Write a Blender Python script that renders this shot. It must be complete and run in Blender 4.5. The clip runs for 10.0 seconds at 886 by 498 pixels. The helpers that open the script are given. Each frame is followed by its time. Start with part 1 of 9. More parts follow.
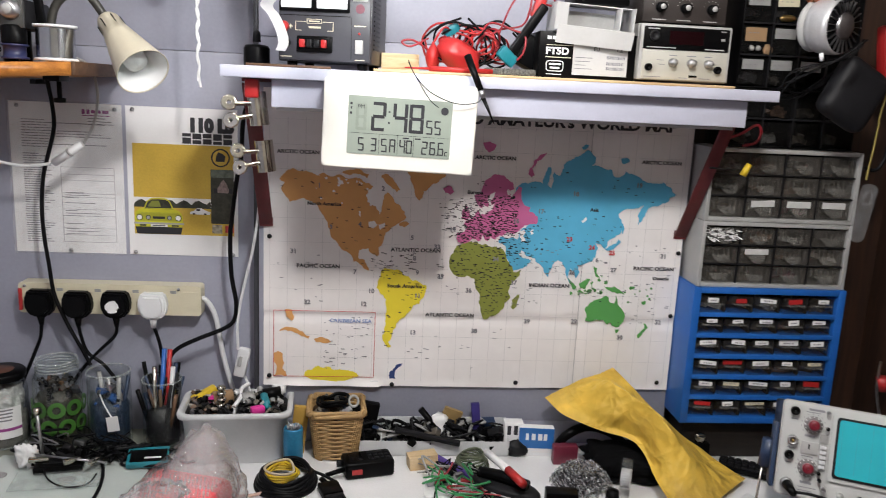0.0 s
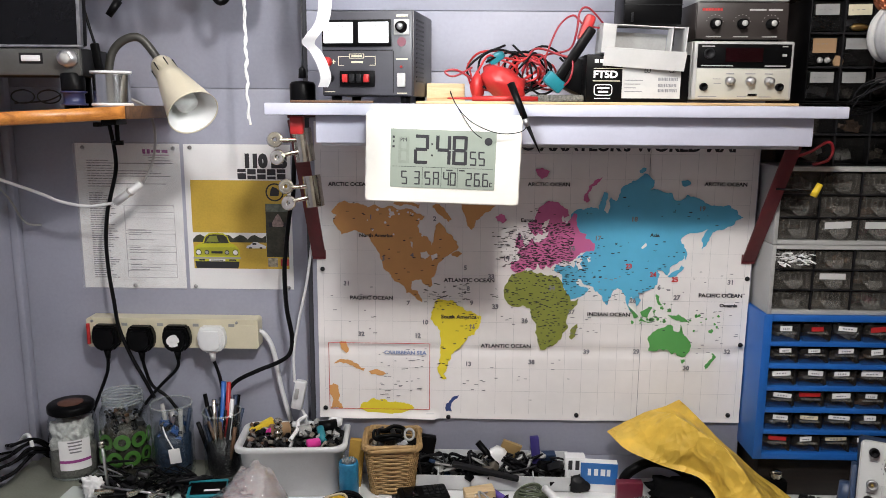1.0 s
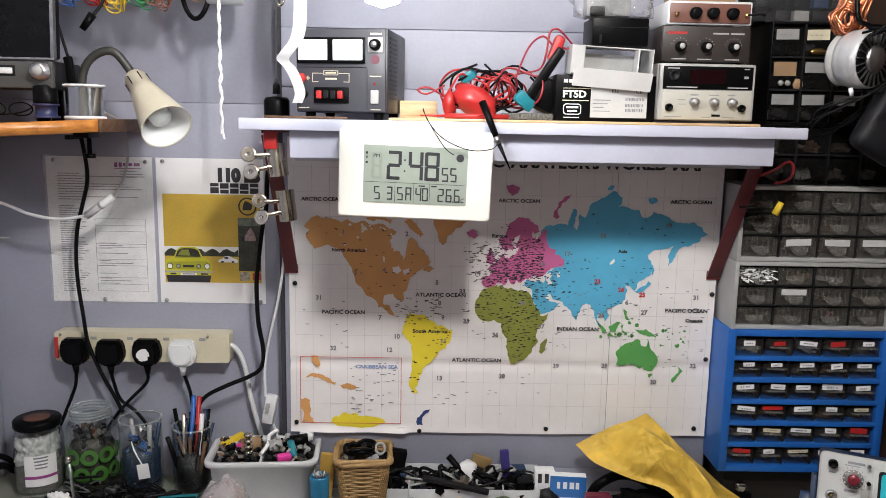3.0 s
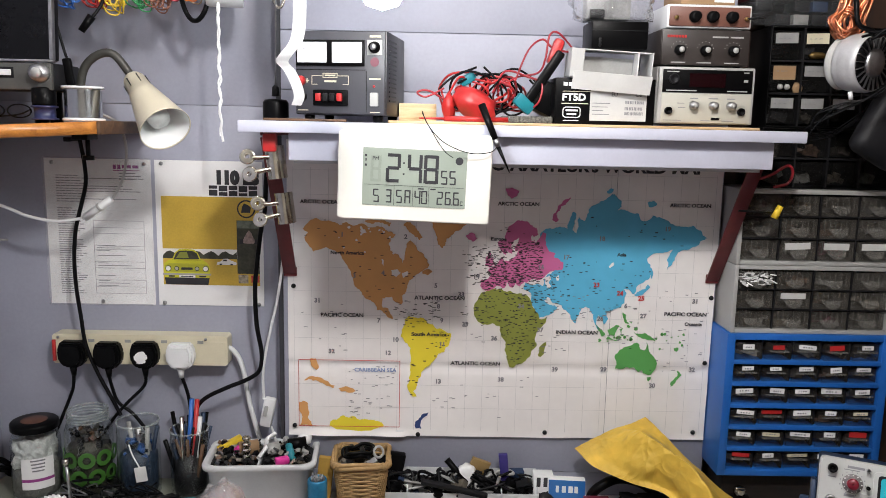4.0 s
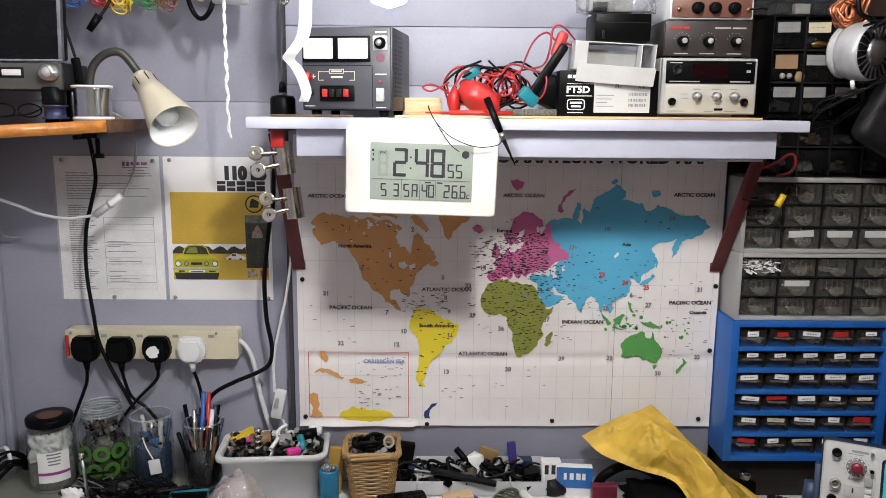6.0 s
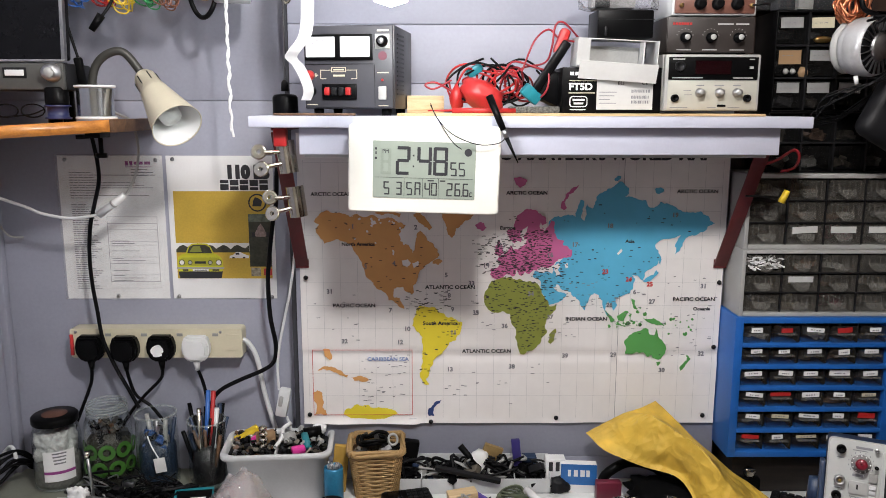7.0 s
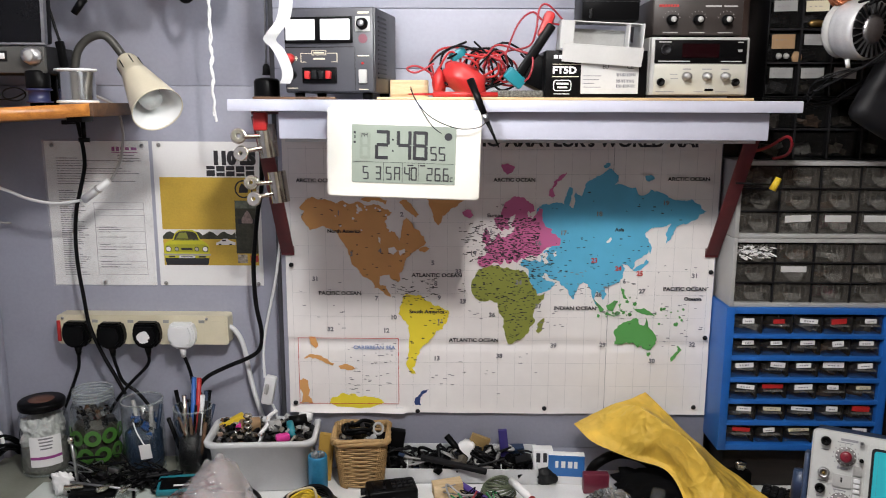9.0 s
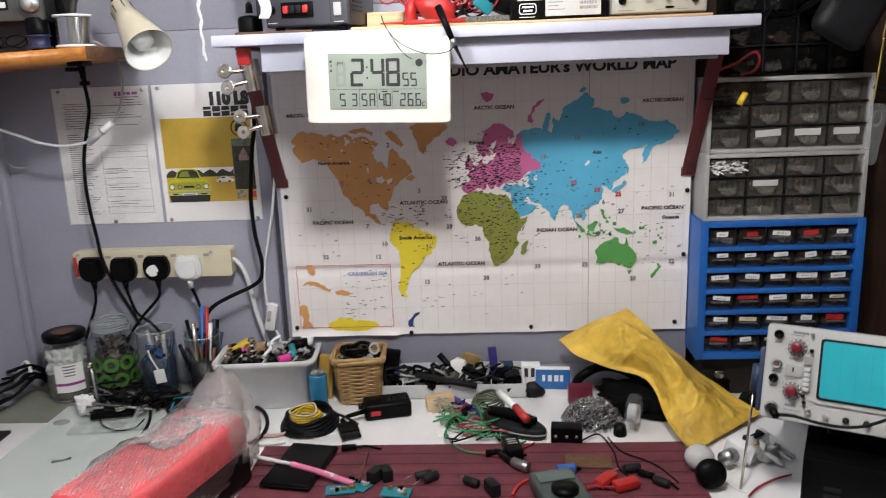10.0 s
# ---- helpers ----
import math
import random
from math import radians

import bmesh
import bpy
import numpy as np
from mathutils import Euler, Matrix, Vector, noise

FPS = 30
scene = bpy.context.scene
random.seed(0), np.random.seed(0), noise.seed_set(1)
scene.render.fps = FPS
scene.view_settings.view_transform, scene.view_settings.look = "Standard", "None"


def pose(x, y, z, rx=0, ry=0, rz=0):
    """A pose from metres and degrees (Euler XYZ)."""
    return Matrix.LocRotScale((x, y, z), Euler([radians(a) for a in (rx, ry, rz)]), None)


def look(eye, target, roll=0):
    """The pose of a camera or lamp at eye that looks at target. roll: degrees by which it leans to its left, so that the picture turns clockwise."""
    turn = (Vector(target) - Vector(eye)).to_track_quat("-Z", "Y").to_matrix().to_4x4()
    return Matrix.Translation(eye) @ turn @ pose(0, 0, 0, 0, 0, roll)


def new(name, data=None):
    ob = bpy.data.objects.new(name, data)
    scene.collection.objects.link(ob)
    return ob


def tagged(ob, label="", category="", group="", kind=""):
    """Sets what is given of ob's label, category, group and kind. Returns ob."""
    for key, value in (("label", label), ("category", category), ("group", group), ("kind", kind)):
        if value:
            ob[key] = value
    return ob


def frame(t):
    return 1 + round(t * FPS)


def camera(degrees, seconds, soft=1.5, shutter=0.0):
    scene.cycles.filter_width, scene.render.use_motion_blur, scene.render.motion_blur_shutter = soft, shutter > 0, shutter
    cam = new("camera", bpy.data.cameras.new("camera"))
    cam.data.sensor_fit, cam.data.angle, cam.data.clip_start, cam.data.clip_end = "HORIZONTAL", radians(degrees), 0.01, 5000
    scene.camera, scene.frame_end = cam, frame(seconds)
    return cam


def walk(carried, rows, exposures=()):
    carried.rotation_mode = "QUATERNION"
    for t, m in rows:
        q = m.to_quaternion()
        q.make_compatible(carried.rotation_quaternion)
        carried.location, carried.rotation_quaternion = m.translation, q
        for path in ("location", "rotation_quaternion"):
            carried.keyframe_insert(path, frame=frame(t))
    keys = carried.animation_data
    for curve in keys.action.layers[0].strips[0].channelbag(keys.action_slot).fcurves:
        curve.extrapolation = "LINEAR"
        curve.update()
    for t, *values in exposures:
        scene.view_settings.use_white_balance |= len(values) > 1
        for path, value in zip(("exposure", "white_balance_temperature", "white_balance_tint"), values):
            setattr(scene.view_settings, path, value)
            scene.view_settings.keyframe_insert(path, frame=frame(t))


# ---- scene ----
cam = camera(59.6, 10.0, soft=0.8, shutter=0.25)
PATH = [
    (0, (0.054, -1.53, 1.485), (0.224, 0.422, 1.084), 2.7),
    (0.5, (0.106, -1.494, 1.502), (0.097, 0.471, 1.13), 1.7),
    (1, (0.113, -1.499, 1.509), (0.069, 0.466, 1.142), 0.4),
    (1.5, (0.116, -1.504, 1.515), (0.119, 0.465, 1.166), 0.8),
    (2, (0.116, -1.512, 1.515), (0.145, 0.46, 1.186), 1.0),
    (2.5, (0.114, -1.517, 1.511), (0.141, 0.456, 1.183), 1.0),
    (4, (0.113, -1.514, 1.509), (0.144, 0.461, 1.192), 1.2),
    (4.5, (0.111, -1.527, 1.518), (0.13, 0.448, 1.203), 0.9),
    (5, (0.111, -1.531, 1.519), (0.124, 0.445, 1.21), 0.5),
    (5.5, (0.105, -1.53, 1.517), (0.13, 0.443, 1.19), 0.6),
    (7, (0.105, -1.529, 1.52), (0.121, 0.44, 1.166), 0.1),
    (7.5, (0.106, -1.531, 1.523), (0.127, 0.437, 1.169), 0.5),
    (8, (0.11, -1.531, 1.521), (0.131, 0.438, 1.173), 0.2),
    (8.5, (0.113, -1.533, 1.523), (0.136, 0.435, 1.171), 0.0),
    (9, (0.164, -1.514, 1.502), (0.138, 0.452, 1.136), 0.2),
    (9.5, (0.238, -1.532, 1.486), (0.236, 0.425, 1.071), -0.0),
    (10, (0.259, -1.602, 1.447), (0.149, 0.34, 0.984), -2.2),
]
walk(cam, [(t, look(eye, target, roll)) for t, eye, target, roll in PATH])

# ---- world, lights ----
world = bpy.data.worlds.new("world")
scene.world = world
world.use_nodes = True
world.node_tree.nodes["Background"].inputs[0].default_value = (0.5, 0.55, 0.65, 1)
world.node_tree.nodes["Background"].inputs[1].default_value = 0.015
scene.view_settings.exposure = 0.0

LAMP_A = (0.27, -1.17, 2.19)   # ceiling lamp in front of the bench
LAMP_B = (0.049, -0.550, 1.676)  # bare bulb in front of the shelf
LAMP_C = (-0.36, -0.66, 2.12)  # second ceiling lamp, over the left of the bench
GLOW_A, GLOW_B, GLOW_C = 275.0, 138.0, 66.0


# ---- materials ----
def mat(name, colour, rough=0.5, metal=0.0, var=0.18, scale=18.0, bump=0.06, fine=260.0, island=0.0, coat=0.0, spec=0.5, each=0.0):
    """A painted, plastic or metal surface: colour varied at two scales, with fine relief and uneven gloss."""
    m = bpy.data.materials.new(name)
    m.use_nodes = True
    nt = m.node_tree
    b = nt.nodes["Principled BSDF"]
    b.inputs["Metallic"].default_value = metal
    b.inputs["Specular IOR Level"].default_value = spec
    b.inputs["Coat Weight"].default_value = coat
    tc = nt.nodes.new("ShaderNodeTexCoord")
    n1 = nt.nodes.new("ShaderNodeTexNoise")
    n1.inputs["Scale"].default_value, n1.inputs["Detail"].default_value = scale, 6
    n2 = nt.nodes.new("ShaderNodeTexNoise")
    n2.inputs["Scale"].default_value, n2.inputs["Detail"].default_value = fine, 3
    for n in (n1, n2):
        nt.links.new(tc.outputs["Object"], n.inputs["Vector"])
    add = nt.nodes.new("ShaderNodeMath")
    add.operation = "MULTIPLY_ADD"
    nt.links.new(n2.outputs["Fac"], add.inputs[0])
    add.inputs[1].default_value = 0.35
    nt.links.new(n1.outputs["Fac"], add.inputs[2])
    ramp = nt.nodes.new("ShaderNodeValToRGB")
    c = Vector(colour)
    lo, hi = c * (1 - var), c * (1 + var * 0.6)
    ramp.color_ramp.elements[0].position, ramp.color_ramp.elements[1].position = 0.42, 0.95
    ramp.color_ramp.elements[0].color = (*lo, 1)
    ramp.color_ramp.elements[1].color = (min(hi[0], 1), min(hi[1], 1), min(hi[2], 1), 1)
    nt.links.new(add.outputs[0], ramp.inputs["Fac"])
    out = ramp.outputs["Color"]
    if island or each:
        src = nt.nodes.new("ShaderNodeNewGeometry" if island else "ShaderNodeObjectInfo")
        hsv = nt.nodes.new("ShaderNodeHueSaturation")
        rng = nt.nodes.new("ShaderNodeMapRange")
        k = island or each
        rng.inputs["To Min"].default_value, rng.inputs["To Max"].default_value = 1 - k, 1 + k
        nt.links.new(src.outputs["Random Per Island" if island else "Random"], rng.inputs["Value"])
        nt.links.new(rng.outputs[0], hsv.inputs["Value"])
        nt.links.new(out, hsv.inputs["Color"])
        out = hsv.outputs["Color"]
    nt.links.new(out, b.inputs["Base Color"])
    rr = nt.nodes.new("ShaderNodeMapRange")
    rr.inputs["To Min"].default_value, rr.inputs["To Max"].default_value = max(rough - 0.12, 0.03), min(rough + 0.12, 1)
    nt.links.new(n1.outputs["Fac"], rr.inputs["Value"])
    nt.links.new(rr.outputs[0], b.inputs["Roughness"])
    if bump:
        bp = nt.nodes.new("ShaderNodeBump")
        bp.inputs["Strength"].default_value, bp.inputs["Distance"].default_value = bump * 4, 0.0006
        nt.links.new(add.outputs[0], bp.inputs["Height"])
        nt.links.new(bp.outputs[0], b.inputs["Normal"])
    return m


def wood(name, dark, pale, rough=0.5, axis=(1, 12, 12), scale=6.0):
    m = bpy.data.materials.new(name)
    m.use_nodes = True
    nt = m.node_tree
    b = nt.nodes["Principled BSDF"]
    tc, mp = nt.nodes.new("ShaderNodeTexCoord"), nt.nodes.new("ShaderNodeMapping")
    mp.inputs["Scale"].default_value = axis
    n1, n2 = nt.nodes.new("ShaderNodeTexNoise"), nt.nodes.new("ShaderNodeTexNoise")
    n1.inputs["Scale"].default_value, n1.inputs["Detail"].default_value, n1.inputs["Distortion"].default_value = scale, 8, 1.2
    n2.inputs["Scale"].default_value = scale * 12
    nt.links.new(tc.outputs["Object"], mp.inputs["Vector"])
    for n in (n1, n2):
        nt.links.new(mp.outputs[0], n.inputs["Vector"])
    add = nt.nodes.new("ShaderNodeMath")
    add.operation = "MULTIPLY_ADD"
    add.inputs[1].default_value = 0.3
    nt.links.new(n2.outputs["Fac"], add.inputs[0])
    nt.links.new(n1.outputs["Fac"], add.inputs[2])
    ramp = nt.nodes.new("ShaderNodeValToRGB")
    ramp.color_ramp.elements[0].position, ramp.color_ramp.elements[1].position = 0.45, 0.85
    ramp.color_ramp.elements[0].color, ramp.color_ramp.elements[1].color = (*dark, 1), (*pale, 1)
    nt.links.new(add.outputs[0], ramp.inputs["Fac"])
    nt.links.new(ramp.outputs["Color"], b.inputs["Base Color"])
    b.inputs["Roughness"].default_value = rough
    bp = nt.nodes.new("ShaderNodeBump")
    bp.inputs["Strength"].default_value, bp.inputs["Distance"].default_value = 0.25, 0.0006
    nt.links.new(add.outputs[0], bp.inputs["Height"])
    nt.links.new(bp.outputs[0], b.inputs["Normal"])
    return m


def clear(name, colour=(1, 1, 1), rough=0.03, alpha=0.25, ior=1.45, bump=0.0, scale=60.0):
    """Thin clear plastic or glass: a glossy film that lets most of the light straight through."""
    m = bpy.data.materials.new(name)
    m.use_nodes = True
    nt = m.node_tree
    b = nt.nodes["Principled BSDF"]
    b.inputs["Base Color"].default_value = (*colour, 1)
    b.inputs["Roughness"].default_value, b.inputs["IOR"].default_value = rough, ior
    n = nt.nodes.new("ShaderNodeTexNoise")
    n.inputs["Scale"].default_value, n.inputs["Detail"].default_value = scale, 5
    tc = nt.nodes.new("ShaderNodeTexCoord")
    nt.links.new(tc.outputs["Object"], n.inputs["Vector"])
    rng = nt.nodes.new("ShaderNodeMapRange")
    rng.inputs["From Min"].default_value, rng.inputs["From Max"].default_value = 0.3, 0.75
    rng.inputs["To Min"].default_value, rng.inputs["To Max"].default_value = alpha * 0.5, min(alpha * 1.5, 1)
    nt.links.new(n.outputs["Fac"], rng.inputs["Value"])
    nt.links.new(rng.outputs[0], b.inputs["Alpha"])
    if bump:
        bp = nt.nodes.new("ShaderNodeBump")
        bp.inputs["Strength"].default_value, bp.inputs["Distance"].default_value = bump, 0.002
        nt.links.new(n.outputs["Fac"], bp.inputs["Height"])
        nt.links.new(bp.outputs[0], b.inputs["Normal"])
    return m


def film(name, tint=(0.92, 0.94, 0.93), rough=0.03, ior=1.5, bump=0.0, scale=40.0, haze=0.0):
    """Clear glass or film: straight through, with a gloss that grows towards the rim and, if wanted, a little milky haze."""
    m = bpy.data.materials.new(name)
    m.use_nodes = True
    nt = m.node_tree
    nt.nodes.remove(nt.nodes["Principled BSDF"])
    out = nt.nodes["Material Output"]
    tr, gl, fr, mx = (nt.nodes.new("ShaderNode" + k) for k in ("BsdfTransparent", "BsdfGlossy", "LayerWeight", "MixShader"))
    pw, sc = nt.nodes.new("ShaderNodeMath"), nt.nodes.new("ShaderNodeMath")
    tr.inputs["Color"].default_value = (*tint, 1)
    gl.inputs["Roughness"].default_value = rough
    fr.inputs["Blend"].default_value = 0.5
    pw.operation, sc.operation = "POWER", "MULTIPLY_ADD"
    pw.inputs[1].default_value, sc.inputs[1].default_value, sc.inputs[2].default_value = 2.6, 0.7, 1.4 * ((ior - 1) / (ior + 1)) ** 2
    nt.links.new(fr.outputs["Facing"], pw.inputs[0])
    nt.links.new(pw.outputs[0], sc.inputs[0])
    nt.links.new(sc.outputs[0], mx.inputs["Fac"])
    base = tr.outputs[0]
    if haze:
        df, mh = nt.nodes.new("ShaderNodeBsdfDiffuse"), nt.nodes.new("ShaderNodeMixShader")
        df.inputs["Color"].default_value = (0.8, 0.8, 0.8, 1)
        mh.inputs["Fac"].default_value = haze
        nt.links.new(tr.outputs[0], mh.inputs[1])
        nt.links.new(df.outputs[0], mh.inputs[2])
        base = mh.outputs[0]
    nt.links.new(base, mx.inputs[1])
    nt.links.new(gl.outputs[0], mx.inputs[2])
    nt.links.new(mx.outputs[0], out.inputs["Surface"])
    if bump:
        tc, n, bp = (nt.nodes.new("ShaderNode" + k) for k in ("TexCoord", "TexNoise", "Bump"))
        n.inputs["Scale"].default_value, n.inputs["Detail"].default_value = scale, 4
        bp.inputs["Strength"].default_value, bp.inputs["Distance"].default_value = bump, 0.004 * bump
        nt.links.new(tc.outputs["Object"], n.inputs["Vector"])
        nt.links.new(n.outputs["Fac"], bp.inputs["Height"])
        for node in (gl, fr):
            nt.links.new(bp.outputs[0], node.inputs["Normal"])
    return m


def glow(name, colour, strength):
    m = bpy.data.materials.new(name)
    m.use_nodes = True
    b = m.node_tree.nodes["Principled BSDF"]
    b.inputs["Base Color"].default_value = (*colour, 1)
    b.inputs["Emission Color"].default_value = (*colour, 1)
    b.inputs["Emission Strength"].default_value = strength
    return m


WALL = mat("lilac_grey_wall_paint", (0.34, 0.35, 0.425), 0.5, var=0.13, scale=5, bump=0.12, fine=140)
CEIL = mat("dull_ceiling_paint", (0.42, 0.41, 0.40), 0.7, var=0.08)
FLOORM = wood("worn_floorboards", (0.10, 0.07, 0.05), (0.22, 0.15, 0.10), 0.5, (12, 1, 12))
BROWN = wood("dark_brown_panelling", (0.014, 0.006, 0.0035), (0.042, 0.017, 0.008), 0.55, (14, 14, 1), 4)
SHELFM = mat("pale_lilac_shelf_paint", (0.53, 0.54, 0.64), 0.42, var=0.08, scale=9, bump=0.08)
WORKTOP = mat("white_worktop_laminate", (0.87, 0.87, 0.87), 0.35, var=0.13, scale=7, bump=0.03)
PLY = wood("pale_plywood", (0.50, 0.33, 0.16), (0.72, 0.53, 0.30), 0.6, (1, 10, 10))
PINE = wood("varnished_orange_pine", (0.32, 0.11, 0.022), (0.62, 0.26, 0.055), 0.3, (1, 14, 14), 5)
DARKWOOD = wood("dark_end_grain", (0.07, 0.035, 0.018), (0.15, 0.075, 0.035), 0.6, (10, 10, 10))
OXIDE = mat("oxide_red_steel", (0.13, 0.018, 0.022), 0.5, var=0.3, scale=40)
PAPER = mat("white_paper", (0.82, 0.82, 0.82), 0.75, var=0.06, scale=8, bump=0.05)
MAPPAPER = mat("aged_map_paper", (0.84, 0.815, 0.795), 0.6, var=0.08, scale=5, bump=0.22, fine=45)
INK = mat("black_ink", (0.025, 0.025, 0.03), 0.6, bump=0)
GREYINK = mat("grey_ink", (0.22, 0.22, 0.24), 0.7, bump=0)
PALEINK = mat("pale_grid_ink", (0.58, 0.57, 0.57), 0.7, bump=0)
ORANGE = mat("map_orange_ink", (0.68, 0.35, 0.12), 0.55, var=0.08, bump=0.1, fine=45)
YELLOW = mat("map_yellow_ink", (0.80, 0.66, 0.04), 0.55, var=0.06, bump=0.1, fine=45)
PINK = mat("map_pink_ink", (0.60, 0.14, 0.33), 0.55, var=0.08, bump=0.1, fine=45)
BLUE = mat("map_blue_ink", (0.10, 0.45, 0.68), 0.55, var=0.08, bump=0.1, fine=45)
OLIVE = mat("map_olive_ink", (0.25, 0.28, 0.05), 0.55, var=0.08, bump=0.1, fine=45)
GREEN = mat("map_green_ink", (0.10, 0.36, 0.09), 0.55, var=0.08, bump=0.1, fine=45)
PALEBLUE = mat("pale_blue_ink", (0.22, 0.30, 0.52), 0.6, bump=0)
NAVY = mat("map_navy_ink", (0.03, 0.06, 0.2), 0.6, bump=0)
REDINK = mat("red_ink", (0.6, 0.06, 0.06), 0.6, bump=0)
PURPLE = mat("purple_ink", (0.30, 0.05, 0.24), 0.6, bump=0)
CREAM = mat("cream_plastic", (0.66, 0.61, 0.45), 0.38, var=0.08)
CLOCKW = mat("ivory_clock_plastic", (0.80, 0.78, 0.71), 0.35, var=0.04)
LCD = mat("lcd_grey_green", (0.30, 0.34, 0.29), 0.18, var=0.05, bump=0)
LCDGHOST = mat("lcd_ghost_segment", (0.285, 0.322, 0.275), 0.2, bump=0)
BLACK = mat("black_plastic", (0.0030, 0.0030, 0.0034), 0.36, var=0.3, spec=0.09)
RUBBER = mat("black_cable_rubber", (0.005, 0.005, 0.006), 0.42, var=0.3, spec=0.12)
BLACKMETAL = mat("black_enamelled_steel", (0.020, 0.020, 0.025), 0.42, var=0.2, bump=0.1)
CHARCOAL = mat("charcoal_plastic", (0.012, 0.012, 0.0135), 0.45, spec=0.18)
GREYPL = mat("grey_plastic", (0.33, 0.33, 0.32), 0.45)
LIGHTGREY = mat("light_grey_plastic", (0.38, 0.38, 0.37), 0.45, var=0.1)
WHITEPL = mat("white_plastic", (0.74, 0.75, 0.76), 0.35, var=0.06)
OFFWHITE = mat("dull_white_plastic", (0.60, 0.61, 0.62), 0.42, var=0.1)
BLUEPL = mat("blue_cabinet_plastic", (0.015, 0.12, 0.44), 0.35, var=0.14)
SMOKE = clear("smoky_drawer_plastic", (0.13, 0.12, 0.105), 0.2, 0.24, bump=0.25)
DARKSMOKE = clear("dark_smoky_drawer_plastic", (0.055, 0.05, 0.045), 0.18, 0.22, bump=0.25)
DRAWERLIP = clear("drawer_lip_plastic", (0.30, 0.29, 0.265), 0.2, 0.34)
BLACKSMOKE = clear("dark_drawer_plastic", (0.012, 0.012, 0.012), 0.25, 0.35)
CLEARPL = clear("clear_plastic", (0.50, 0.52, 0.53), 0.12, 0.13, bump=0.5)
# Clear plastic with the dim light of the top right in its colour
DIMCLEARPL = clear("dimmed_clear_plastic", (0.10, 0.105, 0.11), 0.25, 0.26, bump=0.5)
WHITECARD = mat("white_carton_card", (0.54, 0.54, 0.53), 0.7, var=0.08, scale=20)
# White label paper, darkened to paint the dimmer light at upper right
DIMLABEL = mat("dimmed_label_paper", (0.29, 0.29, 0.29), 0.75, var=0.15, scale=40)
GLASS = film("jar_glass", (0.93, 0.955, 0.945), 0.03, 1.5, 0.3, 30, 0.0)
RIMGLASS = clear("thick_glass_edge", (0.60, 0.66, 0.64), 0.06, 0.24, bump=0.1)
GATHER = film("bunched_bubble_film", (0.97, 0.95, 0.95), 0.12, 1.7, 1.0, 150, 0.27)
POLY = film("crinkled_polythene", (0.93, 0.93, 0.94), 0.08, 1.5, 1.0, 90, 0.08)
BUBBLE = film("bubble_wrap_film", (0.97, 0.96, 0.96), 0.10, 1.75, 1.0, 190, 0.02)
CHROME = mat("nickel_plated_steel", (0.62, 0.58, 0.50), 0.20, 1.0, var=0.2, scale=60)
STEEL = mat("dull_steel", (0.42, 0.42, 0.43), 0.38, 1.0, var=0.25, scale=80)
SOLDER = mat("bright_solder_wire", (0.46, 0.47, 0.48), 0.2, 1.0, var=0.12, bump=0.05)
COPPER = mat("copper_wire", (0.75, 0.30, 0.16), 0.3, 1.0, var=0.2)
BRASS = mat("brass", (0.6, 0.42, 0.16), 0.3, 1.0)
REDPL = mat("red_plastic", (0.45, 0.022, 0.022), 0.42, var=0.15)
DARKRED = mat("dark_red_wire", (0.32, 0.02, 0.03), 0.4)
TEAL = mat("teal_plastic", (0.015, 0.21, 0.26), 0.4)
WIREBLUE = mat("blue_wire", (0.03, 0.13, 0.45), 0.4)
WIREGREEN = mat("green_wire", (0.03, 0.25, 0.08), 0.4)
WIREYELLOW = mat("yellow_wire", (0.72, 0.50, 0.03), 0.4)
MAGENTA = mat("magenta_plastic", (0.75, 0.05, 0.33), 0.4)
LAMPM = mat("cream_lamp_enamel", (0.60, 0.55, 0.42), 0.32, var=0.08)
LAMPIN = mat("white_reflector_enamel", (0.82, 0.83, 0.82), 0.3, var=0.03)
GOOSE = mat("grey_gooseneck_steel", (0.06, 0.058, 0.052), 0.45, 0.3, var=0.2)
WICKER = mat("straw_wicker", (0.46, 0.29, 0.12), 0.6, var=0.25, scale=60, island=0.3)
YBAG = mat("yellow_padded_paper", (0.80, 0.52, 0.075), 0.55, var=0.25, scale=9, bump=0.3, fine=40, spec=0.35)


